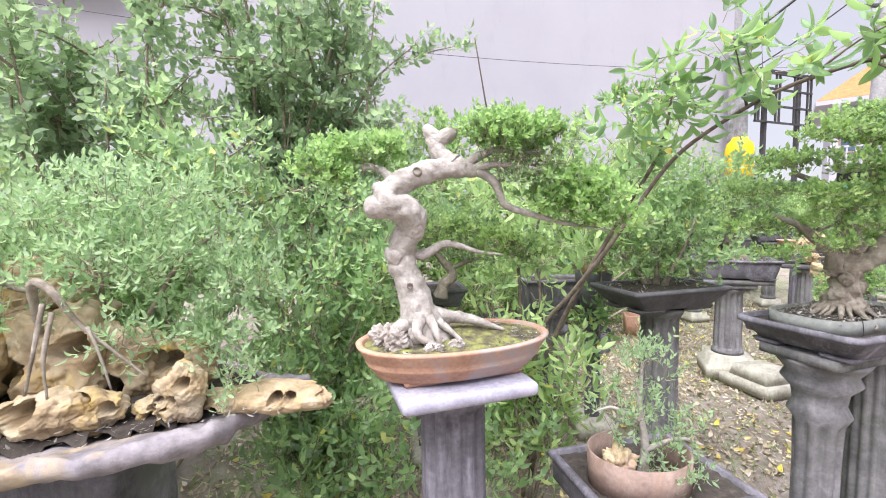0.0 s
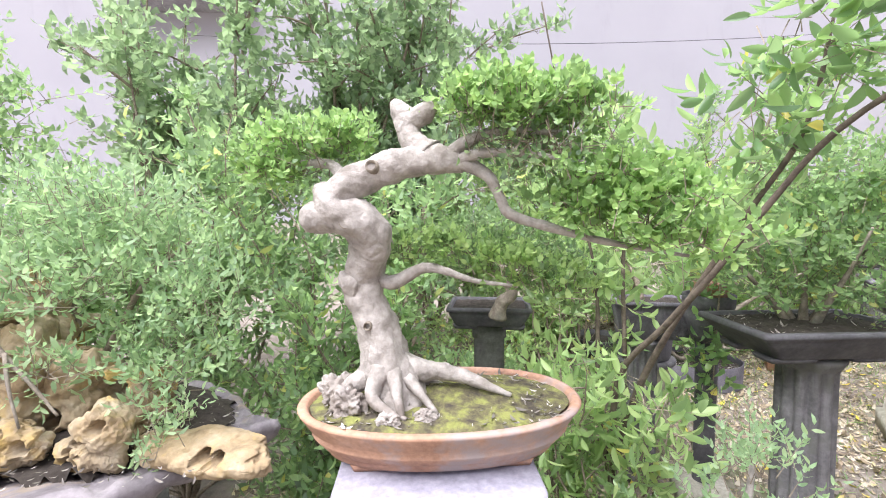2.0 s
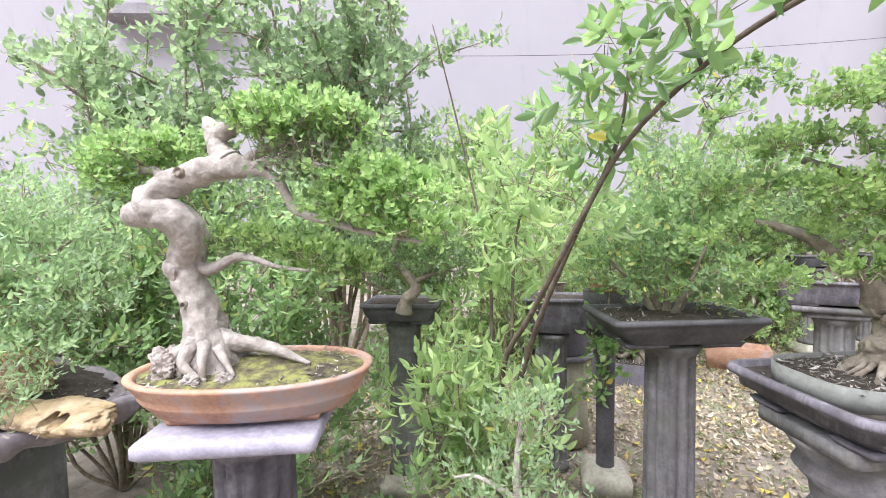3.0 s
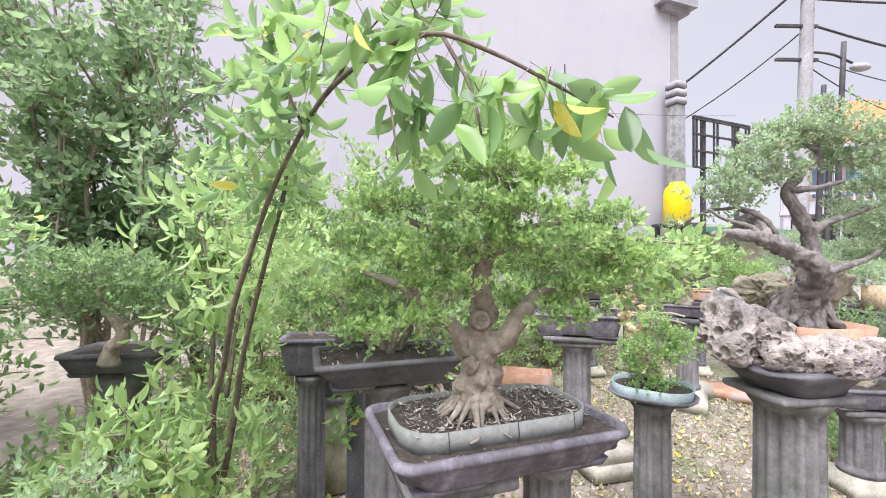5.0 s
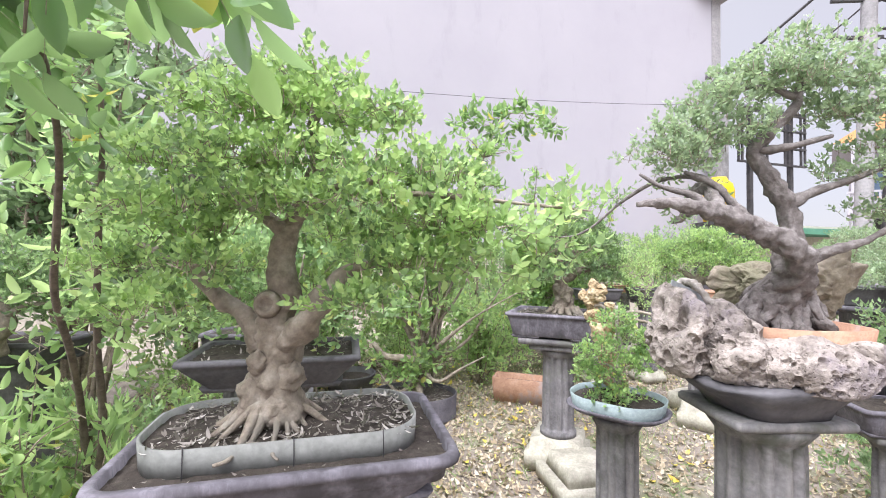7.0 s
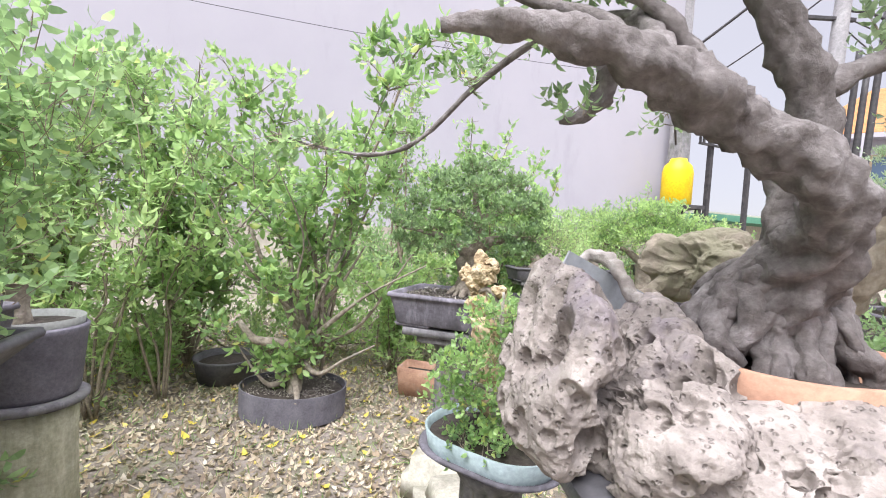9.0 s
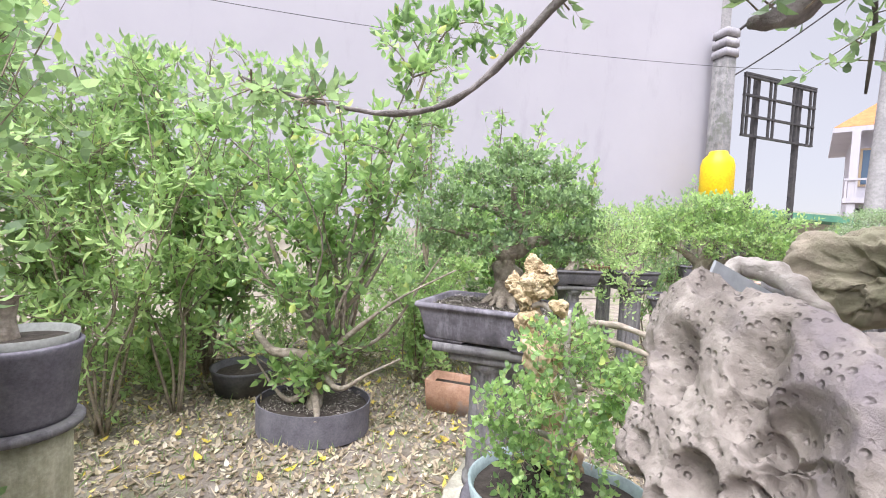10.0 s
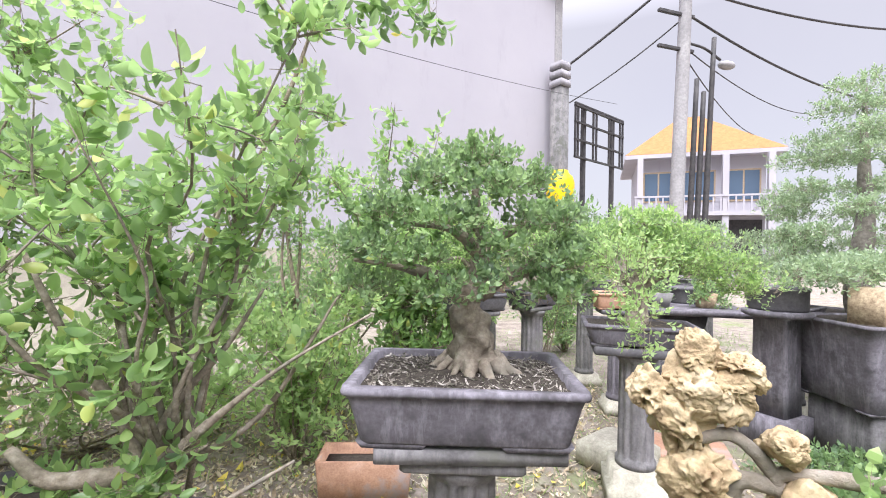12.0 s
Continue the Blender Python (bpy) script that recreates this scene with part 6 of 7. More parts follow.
def open_shrub(name, label, at, stems, h, spread, mat, seed, size, wide, z0=0.0, bark=None, thick=0.014, extra=(), low=0.3, gap=0.11, flat=0.7, fine=True):
    """A loose shrub: bowed stems, each with side branches, and sprigs of leaves along them."""
    rng = np.random.default_rng(seed)
    limbs, sprigs = list(extra), []
    foot = np.array([at[0], at[1], z0])

    def bear(pts, start):
        line = spline(pts, 8)[:, :3]
        run = np.r_[0, np.cumsum(np.linalg.norm(np.diff(line, axis=0), axis=1))]
        for s in np.arange(start * run[-1], run[-1] + 0.01, gap):
            p = line[np.searchsorted(run, min(s, run[-1] - 1e-6))]
            sprigs.append((*p, 0.035, 0.035, 0.035))

    for k in range(stems):
        a = 6.283 * (k + rng.uniform(-0.35, 0.35)) / stems
        reach, top = spread * rng.uniform(0.35, 1.0), h * rng.uniform(0.6, 1.0)
        d = np.array([np.cos(a), np.sin(a) * flat, 0])
        bow, j = rng.uniform(0.8, 2.0), rng.normal(size=(5, 3)) * 0.05 * (h - z0) * 0.5
        pts = []
        for n, s in enumerate((0, 0.25, 0.5, 0.75, 1.0)):
            p = foot + d * (0.03 + reach * s**bow) + np.array([0, 0, (top - z0) * s ** (1.15 - 0.3 * (bow > 1.4))]) + (j[n] if s else 0)
            pts.append((*p, thick * (1 - 0.85 * s) * rng.uniform(0.9, 1.1)))
        limbs.append(("stem", pts))
        bear(pts, low + 0.15)
        for _ in range(int(rng.integers(3, 6))):
            n = int(rng.integers(1, 4))
            b = np.array(pts[n][:3]) * 0.5 + np.array(pts[n + 1][:3]) * 0.5
            w = unit(d * rng.uniform(-0.3, 0.9) + rng.normal(size=3) * (0.6, 0.5, 0.25) + np.array([0, 0, 0.45]))
            L = rng.uniform(0.2, 0.5) * (h - z0) * 0.45
            e, m = b + w * L, b + w * L * 0.5 + rng.normal(size=3) * 0.03
            br = [(*b, thick * 0.4), (*m, thick * 0.28), (*(e - np.array([0, 0, 0.08 * L])), 0.0015)]
            limbs.append(("branch", br))
            bear(br, 0.2)
    return tree(name, label, name, (at[0], at[1], z0), limbs, [(mat, dict(seed=seed, blobs=sprigs, twigs=3, least=3, per=5, size=size, twig=size * 1.6, up=0.25, wide=wide, fine=fine, bend=0.22, shell=0.6))], bark or M_TWIG)


# ---- ring planter on the ground, dark pot behind it, terracotta trough ----
P7 = (1.40, 4.75)
ringp = thing("ring_planter", "dark sheet bent into a low round planter on the ground", "planter", (*P7, 0))
part("sheet", mesh_np("sheet", *curved_sheet((0, 0, 0), 0.37, 0.205, -178, 175, M_FELT), M_FELT, False), ringp)
ring_soil = lathe([(0.36, 0.0), (0.36, 0.165), (0.2, 0.185), (0.02, 0.205)], 30)
part("soil", mesh_np("soil", ring_soil[0] * (1, 0.79, 1), ring_soil[1], M_SOIL), ringp)
crumbs(P7, 0, 0.58, 0.42, 0.185, 1600, 25)
p7x, p7y = 1.43, 4.70
t7 = [("trunk", [(p7x, p7y - 0.05, 0.15, 0.06), (p7x, p7y, 0.3, 0.05), (p7x + 0.02, p7y, 0.45, 0.055), (p7x + 0.03, p7y, 0.55, 0.045)]), ("root", [(p7x, p7y - 0.05, 0.3, 0.035), (p7x + 0.06, p7y - 0.15, 0.2, 0.022), (p7x + 0.08, p7y - 0.24, 0.17, 0.012)]), ("root", [(p7x - 0.03, p7y, 0.3, 0.03), (p7x - 0.15, p7y - 0.05, 0.22, 0.02), (p7x - 0.26, p7y - 0.06, 0.3, 0.01), (p7x - 0.45, p7y, 0.5, 0.006)])]
for pts in ([(p7x, p7y, 0.5, 0.045), (p7x - 0.15, p7y - 0.05, 0.53, 0.035), (p7x - 0.3, p7y - 0.05, 0.55, 0.03), (p7x - 0.42, p7y - 0.02, 0.66, 0.02)], [(p7x + 0.02, p7y, 0.52, 0.04), (p7x + 0.16, p7y - 0.05, 0.62, 0.026), (p7x + 0.3, p7y - 0.1, 0.75, 0.016), (p7x + 0.55, p7y - 0.15, 0.95, 0.008), (p7x + 0.9, p7y - 0.15, 1.15, 0.005)], [(p7x, p7y, 0.52, 0.03), (p7x + 0.1, p7y + 0.05, 0.75, 0.018), (p7x + 0.3, p7y + 0.05, 1.0, 0.012), (p7x + 0.45, p7y, 1.25, 0.006)], [(p7x, p7y, 0.52, 0.035), (p7x - 0.1, p7y + 0.05, 0.75, 0.024), (p7x - 0.28, p7y + 0.1, 1.0, 0.018), (p7x - 0.45, p7y + 0.1, 1.4, 0.01)], [(p7x + 0.03, p7y - 0.03, 0.42, 0.025), (p7x + 0.2, p7y - 0.15, 0.36, 0.016), (p7x + 0.4, p7y - 0.25, 0.5, 0.01), (p7x + 0.6, p7y - 0.3, 0.62, 0.005)]):
    t7.append(("limb", pts))
open_shrub("shrub", "open leafy shrub on a cut stump in the planter", (p7x + 0.12, p7y + 0.05), 14, 2.55, 1.0, M_LIME, 141, 0.07, 0.54, 0.5, M_BARK, 0.015, t7, 0.4, 0.17)
open_shrub("shrub", "low leafy shoots round the stump in the planter", (p7x - 0.05, p7y - 0.02), 5, 0.75, 0.6, M_LIME, 142, 0.062, 0.54, 0.2, M_BARK, 0.007, (), 0.65, 0.15)
dp = thing("dark_pot", "low black plastic pot on the littered ground", "pot", (0.62, 5.32, 0))
part("bowl", mesh_np("bowl", *lathe([(0.22, 0), (0.26, 0.18), (0.27, 0.2), (0.25, 0.2), (0.23, 0.12)], 32), M_BLACKPOT), dp)
part("soil", mesh_np("soil", *lathe([(0.235, 0.13), (0.22, 0.15), (0.02, 0.17)], 24), M_SOIL), dp)
trough = thing("clay_trough", "rust-red clay trough lying on the ground", "trough", (2.41, 5.2, 0), -15)
part("trough_body", mesh_np("trough_body", *loft([(0.25, 0.11, 0.01, 0), (0.27, 0.13, 0.01, 0.24), (0.25, 0.11, 0.01, 0.24), (0.23, 0.1, 0.01, 0.12)], 3, uneven=0.004), M_TERRA), trough)
part("soil", mesh_np("soil", *loft([(0.245, 0.105, 0.01, 0.18), (0.1, 0.04, 0.01, 0.2)], 3), M_SOIL), trough)

# ---- round pot on a post, with a second tray and a log ----
post8 = thing("pot_stand", "mossy split cement post with a flat round top", "pedestal", (0.745, 3.42, 0), 0, "pedestals")
part("shaft", mesh_np("shaft", *lathe([(0.165, 0), (0.16, 0.2, 1), (0.155, 0.4, 1), (0.155, 0.57, 1)], 60, 0.07, 7), rough_mat("mossy_post", [(0.3, (0.30, 0.29, 0.20)), (0.6, (0.44, 0.42, 0.32)), (0.8, (0.54, 0.52, 0.43))], 9, 0.95, 60, 0.006, streak=(0.2, 0.21, 0.13))), post8)
part("top_plate", mesh_np("top_plate", *lathe([(0.18, 0.57), (0.19, 0.58), (0.19, 0.598), (0.175, 0.605)], 40), M_GREYCEM), post8)
pot8 = thing("round_pot", "dark round plastic pot with a grey liner", "pot", (0.745, 3.42, 0.605), 0, "bonsai pots")
part("bowl", mesh_np("bowl", *lathe([(0.15, 0), (0.16, 0.02), (0.18, 0.27), (0.186, 0.29), (0.176, 0.3), (0.166, 0.28), (0.16, 0.2)], 40), M_FELT), pot8)
part("liner", mesh_np("liner", *lathe([(0.16, 0.25), (0.171, 0.33), (0.166, 0.33), (0.15, 0.29)], 40), M_STRIP), pot8, "pale grey liner")
part("soil", mesh_np("soil", *lathe([(0.16, 0.26), (0.15, 0.3), (0.02, 0.31)], 24), M_SOIL), pot8)
single("log_stump", mesh_np("log_stump", *tube([(0.705, 3.40, 0.9, 0.045), (0.705, 3.39, 1.0, 0.04), (0.715, 3.38, 1.06, 0.042), (0.715, 3.38, 1.075, 0.06)], 14, 5, 0.2), M_BARK), "short sawn-off brown stump in the round pot", "stump")
rect_pot((0.72, 3.06, 0.82), 4, 0.42, 0.26, 0.22, M_CEMENT, "grey wavy-sided cement tray beside the round pot", corner=0.03, taper=0.8, feet=False)
column((0.68, 3.05, 0), 10, 0.82, 0.08, "slim fluted grey cement stand", mat=M_GREYCEM)
tree("shrub", "leafy bright shrub over the grey tray", "shrub", (0.68, 3.06, 1.0), [("stem", [(0.68, 3.06, 1.0, 0.02), (0.62, 3.12, 1.2, 0.014), (0.45, 3.28, 1.4, 0.006)])], [(M_LIGHT, dict(seed=151, blobs=[(0.45, 3.28, 1.4, 0.25, 0.2, 0.2), (0.35, 3.38, 1.65, 0.25, 0.2, 0.2), (0.3, 3.18, 1.2, 0.2, 0.2, 0.12)], twigs=8, per=8, size=0.06, twig=0.12, up=0.3, wide=0.36, fine=True))], M_TWIG)


# ---- right-hand stands ----
P10 = (3.92, 4.73)
rect_pot((*P10, 0.9), -32, 0.62, 0.36, 0.13, M_CEMENT, "lilac-grey cement tray with scalloped underside", corner=0.03, taper=0.85)
column((P10[0], P10[1], 0), -32, 0.9, 0.1, "cement pedestal topped by a dark plank", cap=(0.5, 0.3, 0.05), capmat=M_BLACKPOT, mat=M_GREYCEM, base=(0.34, 0.2))
tree("bonsai_tree", "flat-topped spreading bonsai with bright green crown", "bonsai", (3.92, 4.73, 1.0), [("trunk", [(3.9, 4.73, 1.0, 0.08), (3.91, 4.73, 1.1, 0.055), (3.89, 4.73, 1.22, 0.045), (3.94, 4.73, 1.36, 0.03), (3.96, 4.73, 1.5, 0.015)]), ("branch", [(3.91, 4.73, 1.22, 0.03), (3.76, 4.75, 1.34, 0.016), (3.58, 4.77, 1.38, 0.008)]), ("branch", [(3.92, 4.73, 1.24, 0.03), (4.11, 4.67, 1.32, 0.016), (4.31, 4.62, 1.32, 0.008)])],
    [(M_BONSAI, dict(seed=161, blobs=[(3.94, 4.73, 1.62, 0.22, 0.2, 0.06), (3.71, 4.77, 1.5, 0.24, 0.2, 0.07), (4.16, 4.67, 1.5, 0.26, 0.2, 0.07), (3.56, 4.79, 1.36, 0.2, 0.18, 0.06), (4.36, 4.59, 1.36, 0.26, 0.2, 0.06), (3.96, 4.57, 1.4, 0.3, 0.15, 0.06), (4.51, 4.53, 1.25, 0.15, 0.15, 0.05)], twigs=85, per=7, size=0.026, twig=0.06, up=0.8, wide=0.48))], M_BARK, "bonsai trees", sides=14, rough=0.3)


def drum_stand(at, turn, h, label):
    ob = thing("pedestal", label, "pedestal", at, turn, "pedestals")
    part("plinth", mesh_np("plinth", *loft([(0.17, 0.17, 0.01, 0), (0.17, 0.17, 0.01, 0.24), (0.13, 0.13, 0.01, 0.25)], 3, uneven=0.003), M_CEMENT), ob)
    part("shaft", mesh_np("shaft", *loft([(0.12, 0.12, 0.02, 0.25), (0.115, 0.115, 0.02, 0.5), (0.115, 0.115, 0.02, h - 0.16), (0.16, 0.16, 0.02, h - 0.13)], 4, uneven=0.003), M_CEMENT), ob)
    part("cap", mesh_np("cap", *lathe([(0.2, h - 0.14), (0.225, h - 0.125), (0.225, h - 0.1), (0.19, h - 0.09)], 36), M_CEMENT), ob)
    part("drum", mesh_np("drum", *lathe([(0.185, h - 0.09), (0.19, h - 0.07), (0.19, h + 0.05), (0.2, h + 0.06), (0.2, h + 0.08), (0.18, h + 0.085)], 36), M_BLACKPOT), ob, "dark round drum base")
    return ob


drum_stand((5.46, 5.0, 0), 8, 1.12, "grey cement stand with a round dark drum top")
drum_stand((5.99, 6.33, 0), 20, 1.0, "grey cement stand with a round dark drum top")
rect_pot((5.91, 4.59, 0.42), -18, 0.9, 0.7, 0.58, M_CEMENT, "large deep grey cement pot", corner=0.04, taper=0.82, wall=0.04)
single("support_block", mesh_np("support_block", *loft([(0.32, 0.25, 0.02, 0), (0.32, 0.25, 0.02, 0.42)], 3, uneven=0.006), M_GREYCEM), "dark cement block under the large pot", "block", m=pose(5.91, 4.59, 0, 0, 0, -18))
single("timber_block", mesh_np("timber_block", *loft([(0.13, 0.1, 0.01, 0), (0.12, 0.1, 0.01, 0.27)], 3, uneven=0.005), M_CUT), "pale brown sawn wooden block in the large pot", "block", m=pose(5.71, 4.54, 0.96, 0, 0, 5))
CX, CY = 6.93, 5.26
pines = []
rp = np.random.default_rng(7)
for z, rad in ((1.35, 1.0), (1.6, 1.02), (1.85, 0.95), (2.1, 0.85), (2.35, 0.72), (2.6, 0.58), (2.85, 0.4), (3.05, 0.2)):
    for k in range(max(1, int(rad * 7))):
        a = k * 6.283 / max(1, int(rad * 7)) + z * 2
        pines.append((CX + (rad - 0.2) * 0.85 * np.cos(a), CY + (rad - 0.2) * 0.85 * np.sin(a), z + rp.uniform(-0.06, 0.06), 0.26, 0.24, 0.045))
tree("bonsai_tree", "tall cone-shaped grey-green bonsai in layered pads", "bonsai", (CX, CY, 0.9), [("trunk", [(CX, CY, 0.9, 0.12), (CX - 0.05, CY, 1.3, 0.1), (CX + 0.03, CY, 1.8, 0.07), (CX, CY, 2.3, 0.045), (CX, CY, 3.0, 0.015)])], [(M_GREY, dict(seed=171, blobs=pines, twigs=50, per=7, size=0.032, twig=0.06, up=0.6, wide=0.36))], M_GREYBARK, "bonsai trees")
rect_pot((CX, CY, 0.7), 20, 0.9, 0.7, 0.22, M_CEMENT, "broad grey cement tray under the cone-shaped bonsai", taper=0.85)
column((CX, CY, 0), 20, 0.7, 0.18, "square grey cement stand", square=True, mat=M_GREYCEM)
tree("bonsai_tree", "low bonsai with flat grey-green pads over the large pot", "bonsai", (5.81, 4.68, 0.97), [("trunk", [(5.81, 4.68, 0.97, 0.05), (5.76, 4.68, 1.15, 0.035), (5.81, 4.68, 1.3, 0.02)])], [(M_GREY, dict(seed=172, blobs=[(5.66, 4.68, 1.34, 0.3, 0.2, 0.07), (6.05, 4.69, 1.36, 0.3, 0.2, 0.07), (5.35, 4.72, 1.3, 0.25, 0.2, 0.07)], twigs=50, per=7, size=0.035, twig=0.07, up=0.7, wide=0.4))], M_GREYBARK, "bonsai trees")


def slab_stack(at, turn, n, seed):
    rng = np.random.default_rng(seed)
    ob = thing("slab_stack", "stack of flat dark stone slabs", "slabs", at, turn)
    z = 0
    for _ in range(n):
        t = rng.uniform(0.035, 0.06)
        part("slab", mesh_np("slab", *loft([(rng.uniform(0.19, 0.23), rng.uniform(0.15, 0.19), 0.02, z), (rng.uniform(0.19, 0.23), rng.uniform(0.15, 0.19), 0.02, z + t - 0.004)], 3, uneven=0.008, seed=z), M_BLACKPOT), ob)
        z += t
    return ob


column((6.07, 6.89, 0), 15, 0.75, 0.12, "plain square grey cement stand", square=True, mat=M_GREYCEM)
slab_stack((6.07, 6.89, 0.75), 15, 6, 4)
rect_pot((6.07, 6.89, 1.05), 15, 0.5, 0.4, 0.2, M_CEMENT, "small dark pot on a stack of slabs", taper=0.85)
more = [((4.98, 6.69), 1.0, 0.5, M_CEMENT, M_DARK, 0.42), ((4.00, 6.11), 0.95, 0.45, M_BLACKPOT, M_BONSAI, 0.35), ((7.16, 7.10), 0.9, 0.6, M_CEMENT, M_GREY, 0.5), ((6.23, 5.39), 0.85, 0.55, M_CEMENT, M_GREY, 0.42), ((3.36, 5.91), 0.95, 0.5, M_BLACKPOT, M_BONSAI, 0.34), ((8.11, 8.24), 0.9, 0.6, M_CEMENT, M_DARK, 0.6), ((4.24, 7.62), 0.9, 0.5, M_TERRA, M_BONSAI, 0.45), ((3.06, 7.23), 1.0, 0.5, M_CEMENT, M_SHRUB, 0.5), ((4.63, 2.92), 0.95, 0.6, M_CEMENT, M_GREY, 0.5), ((4.31, 2.17), 0.55, 0.6, M_CEMENT, M_GREY, 0.36), ((6.68, 3.90), 0.9, 0.6, M_CEMENT, M_GREY, 0.5), ((4.16, 3.25), 0.55, 0.5, M_CEMENT, M_DARK, 0.25)]
for k, ((x, y), z, w, pm, lm, cr) in enumerate(more):
    turn = (k * 37) % 40 - 15
    rect_pot((x, y, z), turn, w, w * 0.65, 0.14, pm, "weathered rectangular pot on a stand", taper=0.85)
    column((x, y, 0), turn, z, 0.09 + 0.01 * (k % 3), "grey cement stand under a potted tree", cap=(w * 0.7, w * 0.5, 0.04), capmat=M_GREYCEM, mat=M_GREYCEM if k % 2 else M_COLUMN, base=(0.3, 0.12))
    s = cr
    blobs = [(x, y, z + 0.3 + s * 1.1, s * 0.5, s * 0.5, s * 0.16), (x - s * 0.5, y, z + 0.3 + s * 0.7, s * 0.5, s * 0.45, s * 0.16), (x + s * 0.5, y, z + 0.3 + s * 0.75, s * 0.5, s * 0.45, s * 0.16), (x - s * 0.8, y, z + 0.3 + s * 0.3, s * 0.4, s * 0.4, s * 0.13), (x + s * 0.8, y, z + 0.3 + s * 0.35, s * 0.45, s * 0.4, s * 0.13), (x, y - s * 0.3, z + 0.3 + s * 0.45, s * 0.5, s * 0.3, s * 0.13)]
    tree("bonsai_tree", "potted bonsai with a rounded layered crown", "bonsai", (x, y, z + 0.1), [("trunk", [(x, y, z + 0.1, 0.07), (x + 0.03, y, z + 0.2, 0.05), (x - 0.03, y, z + 0.3, 0.045), (x + 0.02, y, z + 0.3 + s * 0.6, 0.025), (x, y, z + 0.3 + s, 0.01)]), ("branch", [(x, y, z + 0.3, 0.03), (x - s * 0.4, y, z + 0.32 + s * 0.3, 0.015), (x - s * 0.8, y, z + 0.3 + s * 0.3, 0.006)]), ("branch", [(x, y, z + 0.32, 0.03), (x + s * 0.4, y, z + 0.34 + s * 0.3, 0.015), (x + s * 0.8, y, z + 0.3 + s * 0.35, 0.006)])],
        [(lm, dict(seed=200 + k, blobs=blobs, twigs=42, per=7, size=0.03, twig=0.07, up=0.7, wide=0.42))], M_BARK, "bonsai trees")
base_s = thing("stepped_base", "loose stepped pedestal base on the ground", "pedestal base", (2.62, 3.6, 0), 14)
part("step", mesh_np("step", *loft([(0.22, 0.22, 0.012, 0), (0.22, 0.22, 0.012, 0.09)], 3, uneven=0.004), M_BASECEM), base_s)
part("step", mesh_np("step", *loft([(0.17, 0.17, 0.012, 0.09), (0.15, 0.15, 0.012, 0.18)], 3, uneven=0.004), M_BASECEM), base_s)

# ---- background shrubs and trees ----
def bush(label, at, blobs, mat, seed, size, twigs, twig=0.14, wide=0.38, up=0.4, per=8, stems=3, name="shrub", fine=False, bend=0.15, droop=0.0):
    rng = np.random.default_rng(seed)
    limbs = []
    order = sorted(blobs, key=lambda b: -b[2])[: stems + 2]
    for b in order:
        x, y, z = b[:3]
        a = np.array([at[0] + rng.uniform(-0.06, 0.06), at[1] + rng.uniform(-0.06, 0.06), 0])
        e = np.array([x, y, z])
        j = rng.uniform(-0.08, 0.08, 3)
        r = 0.008 + 0.006 * e[2]
        limbs.append(("stem", [(*a, r), (*(a * 0.75 + e * 0.25 + j * (1, 1, 0)), r * 0.85), (*(a * 0.45 + e * 0.55 - j), r * 0.6), (*e, r * 0.3)]))
    return tree(name, label, "tree" if name == "tree" else "shrub", (at[0], at[1], 0), limbs, [(mat, dict(seed=seed, blobs=blobs, twigs=twigs, per=per, size=size, twig=twig, up=up, wide=wide, shell=0.5, fine=fine, bend=bend, droop=droop))], M_TWIG)


open_shrub("shrub", "dense bright green shrub of arching sprays", (-0.65, 2.08), 17, 1.78, 0.55, M_SHRUB, 301, 0.05, 0.36, thick=0.010, low=0.1, gap=0.062, fine=False)
open_shrub("shrub", "dense green shrub of arching sprays", (-1.7, 2.25), 22, 2.0, 0.85, M_SHRUB, 302, 0.056, 0.36, thick=0.012, low=0.1, gap=0.068, fine=False)
open_shrub("tree", "tall dark broad-leaved tree by the wall", (-2.9, 3.5), 13, 3.9, 1.0, M_TREE, 303, 0.095, 0.5, thick=0.03, low=0.2, gap=0.13, fine=False)
open_shrub("tree", "tall leafy tree by the wall", (-1.35, 4.1), 19, 4.5, 0.95, M_TREE, 304, 0.085, 0.46, thick=0.026, low=0.2, gap=0.11, fine=False)
open_shrub("shrub", "lance-leaved light thicket by the wall", (0.15, 4.45), 6, 2.3, 0.7, M_LIGHT, 305, 0.085, 0.26, thick=0.011, low=0.16, gap=0.18, fine=False)
open_shrub("shrub", "lance-leaved light green shrub", (0.4, 4.8), 5, 2.6, 0.6, M_LIGHT, 306, 0.075, 0.36, thick=0.011, low=0.18, gap=0.2)
open_shrub("shrub", "broad-leaved bright green shrub by the wall", (0.1, 5.6), 12, 2.9, 0.95, M_LIME, 307, 0.085, 0.48, thick=0.016, low=0.1, gap=0.14, fine=False)
open_shrub("shrub", "broad-leaved bright green shrub by the wall", (-0.6, 5.0), 9, 2.6, 0.7, M_LIGHT, 317, 0.085, 0.42, thick=0.014, low=0.1, gap=0.15, fine=False)
open_shrub("shrub", "bright green shrub behind the deep pot", (2.9, 6.3), 13, 2.5, 0.8, M_LIME, 308, 0.075, 0.46, thick=0.014, low=0.1, fine=False)
bush("tall narrow young tree with small leaves", (1.95, 6.6), [(1.9, 6.6, 2.1, 0.2, 0.2, 0.25), (1.95, 6.6, 2.5, 0.16, 0.16, 0.22), (1.85, 6.6, 1.7, 0.25, 0.22, 0.25), (2.0, 6.6, 2.85, 0.1, 0.1, 0.15)], M_SHRUB, 309, 0.055, 16, 0.14, 0.4, 0.5)
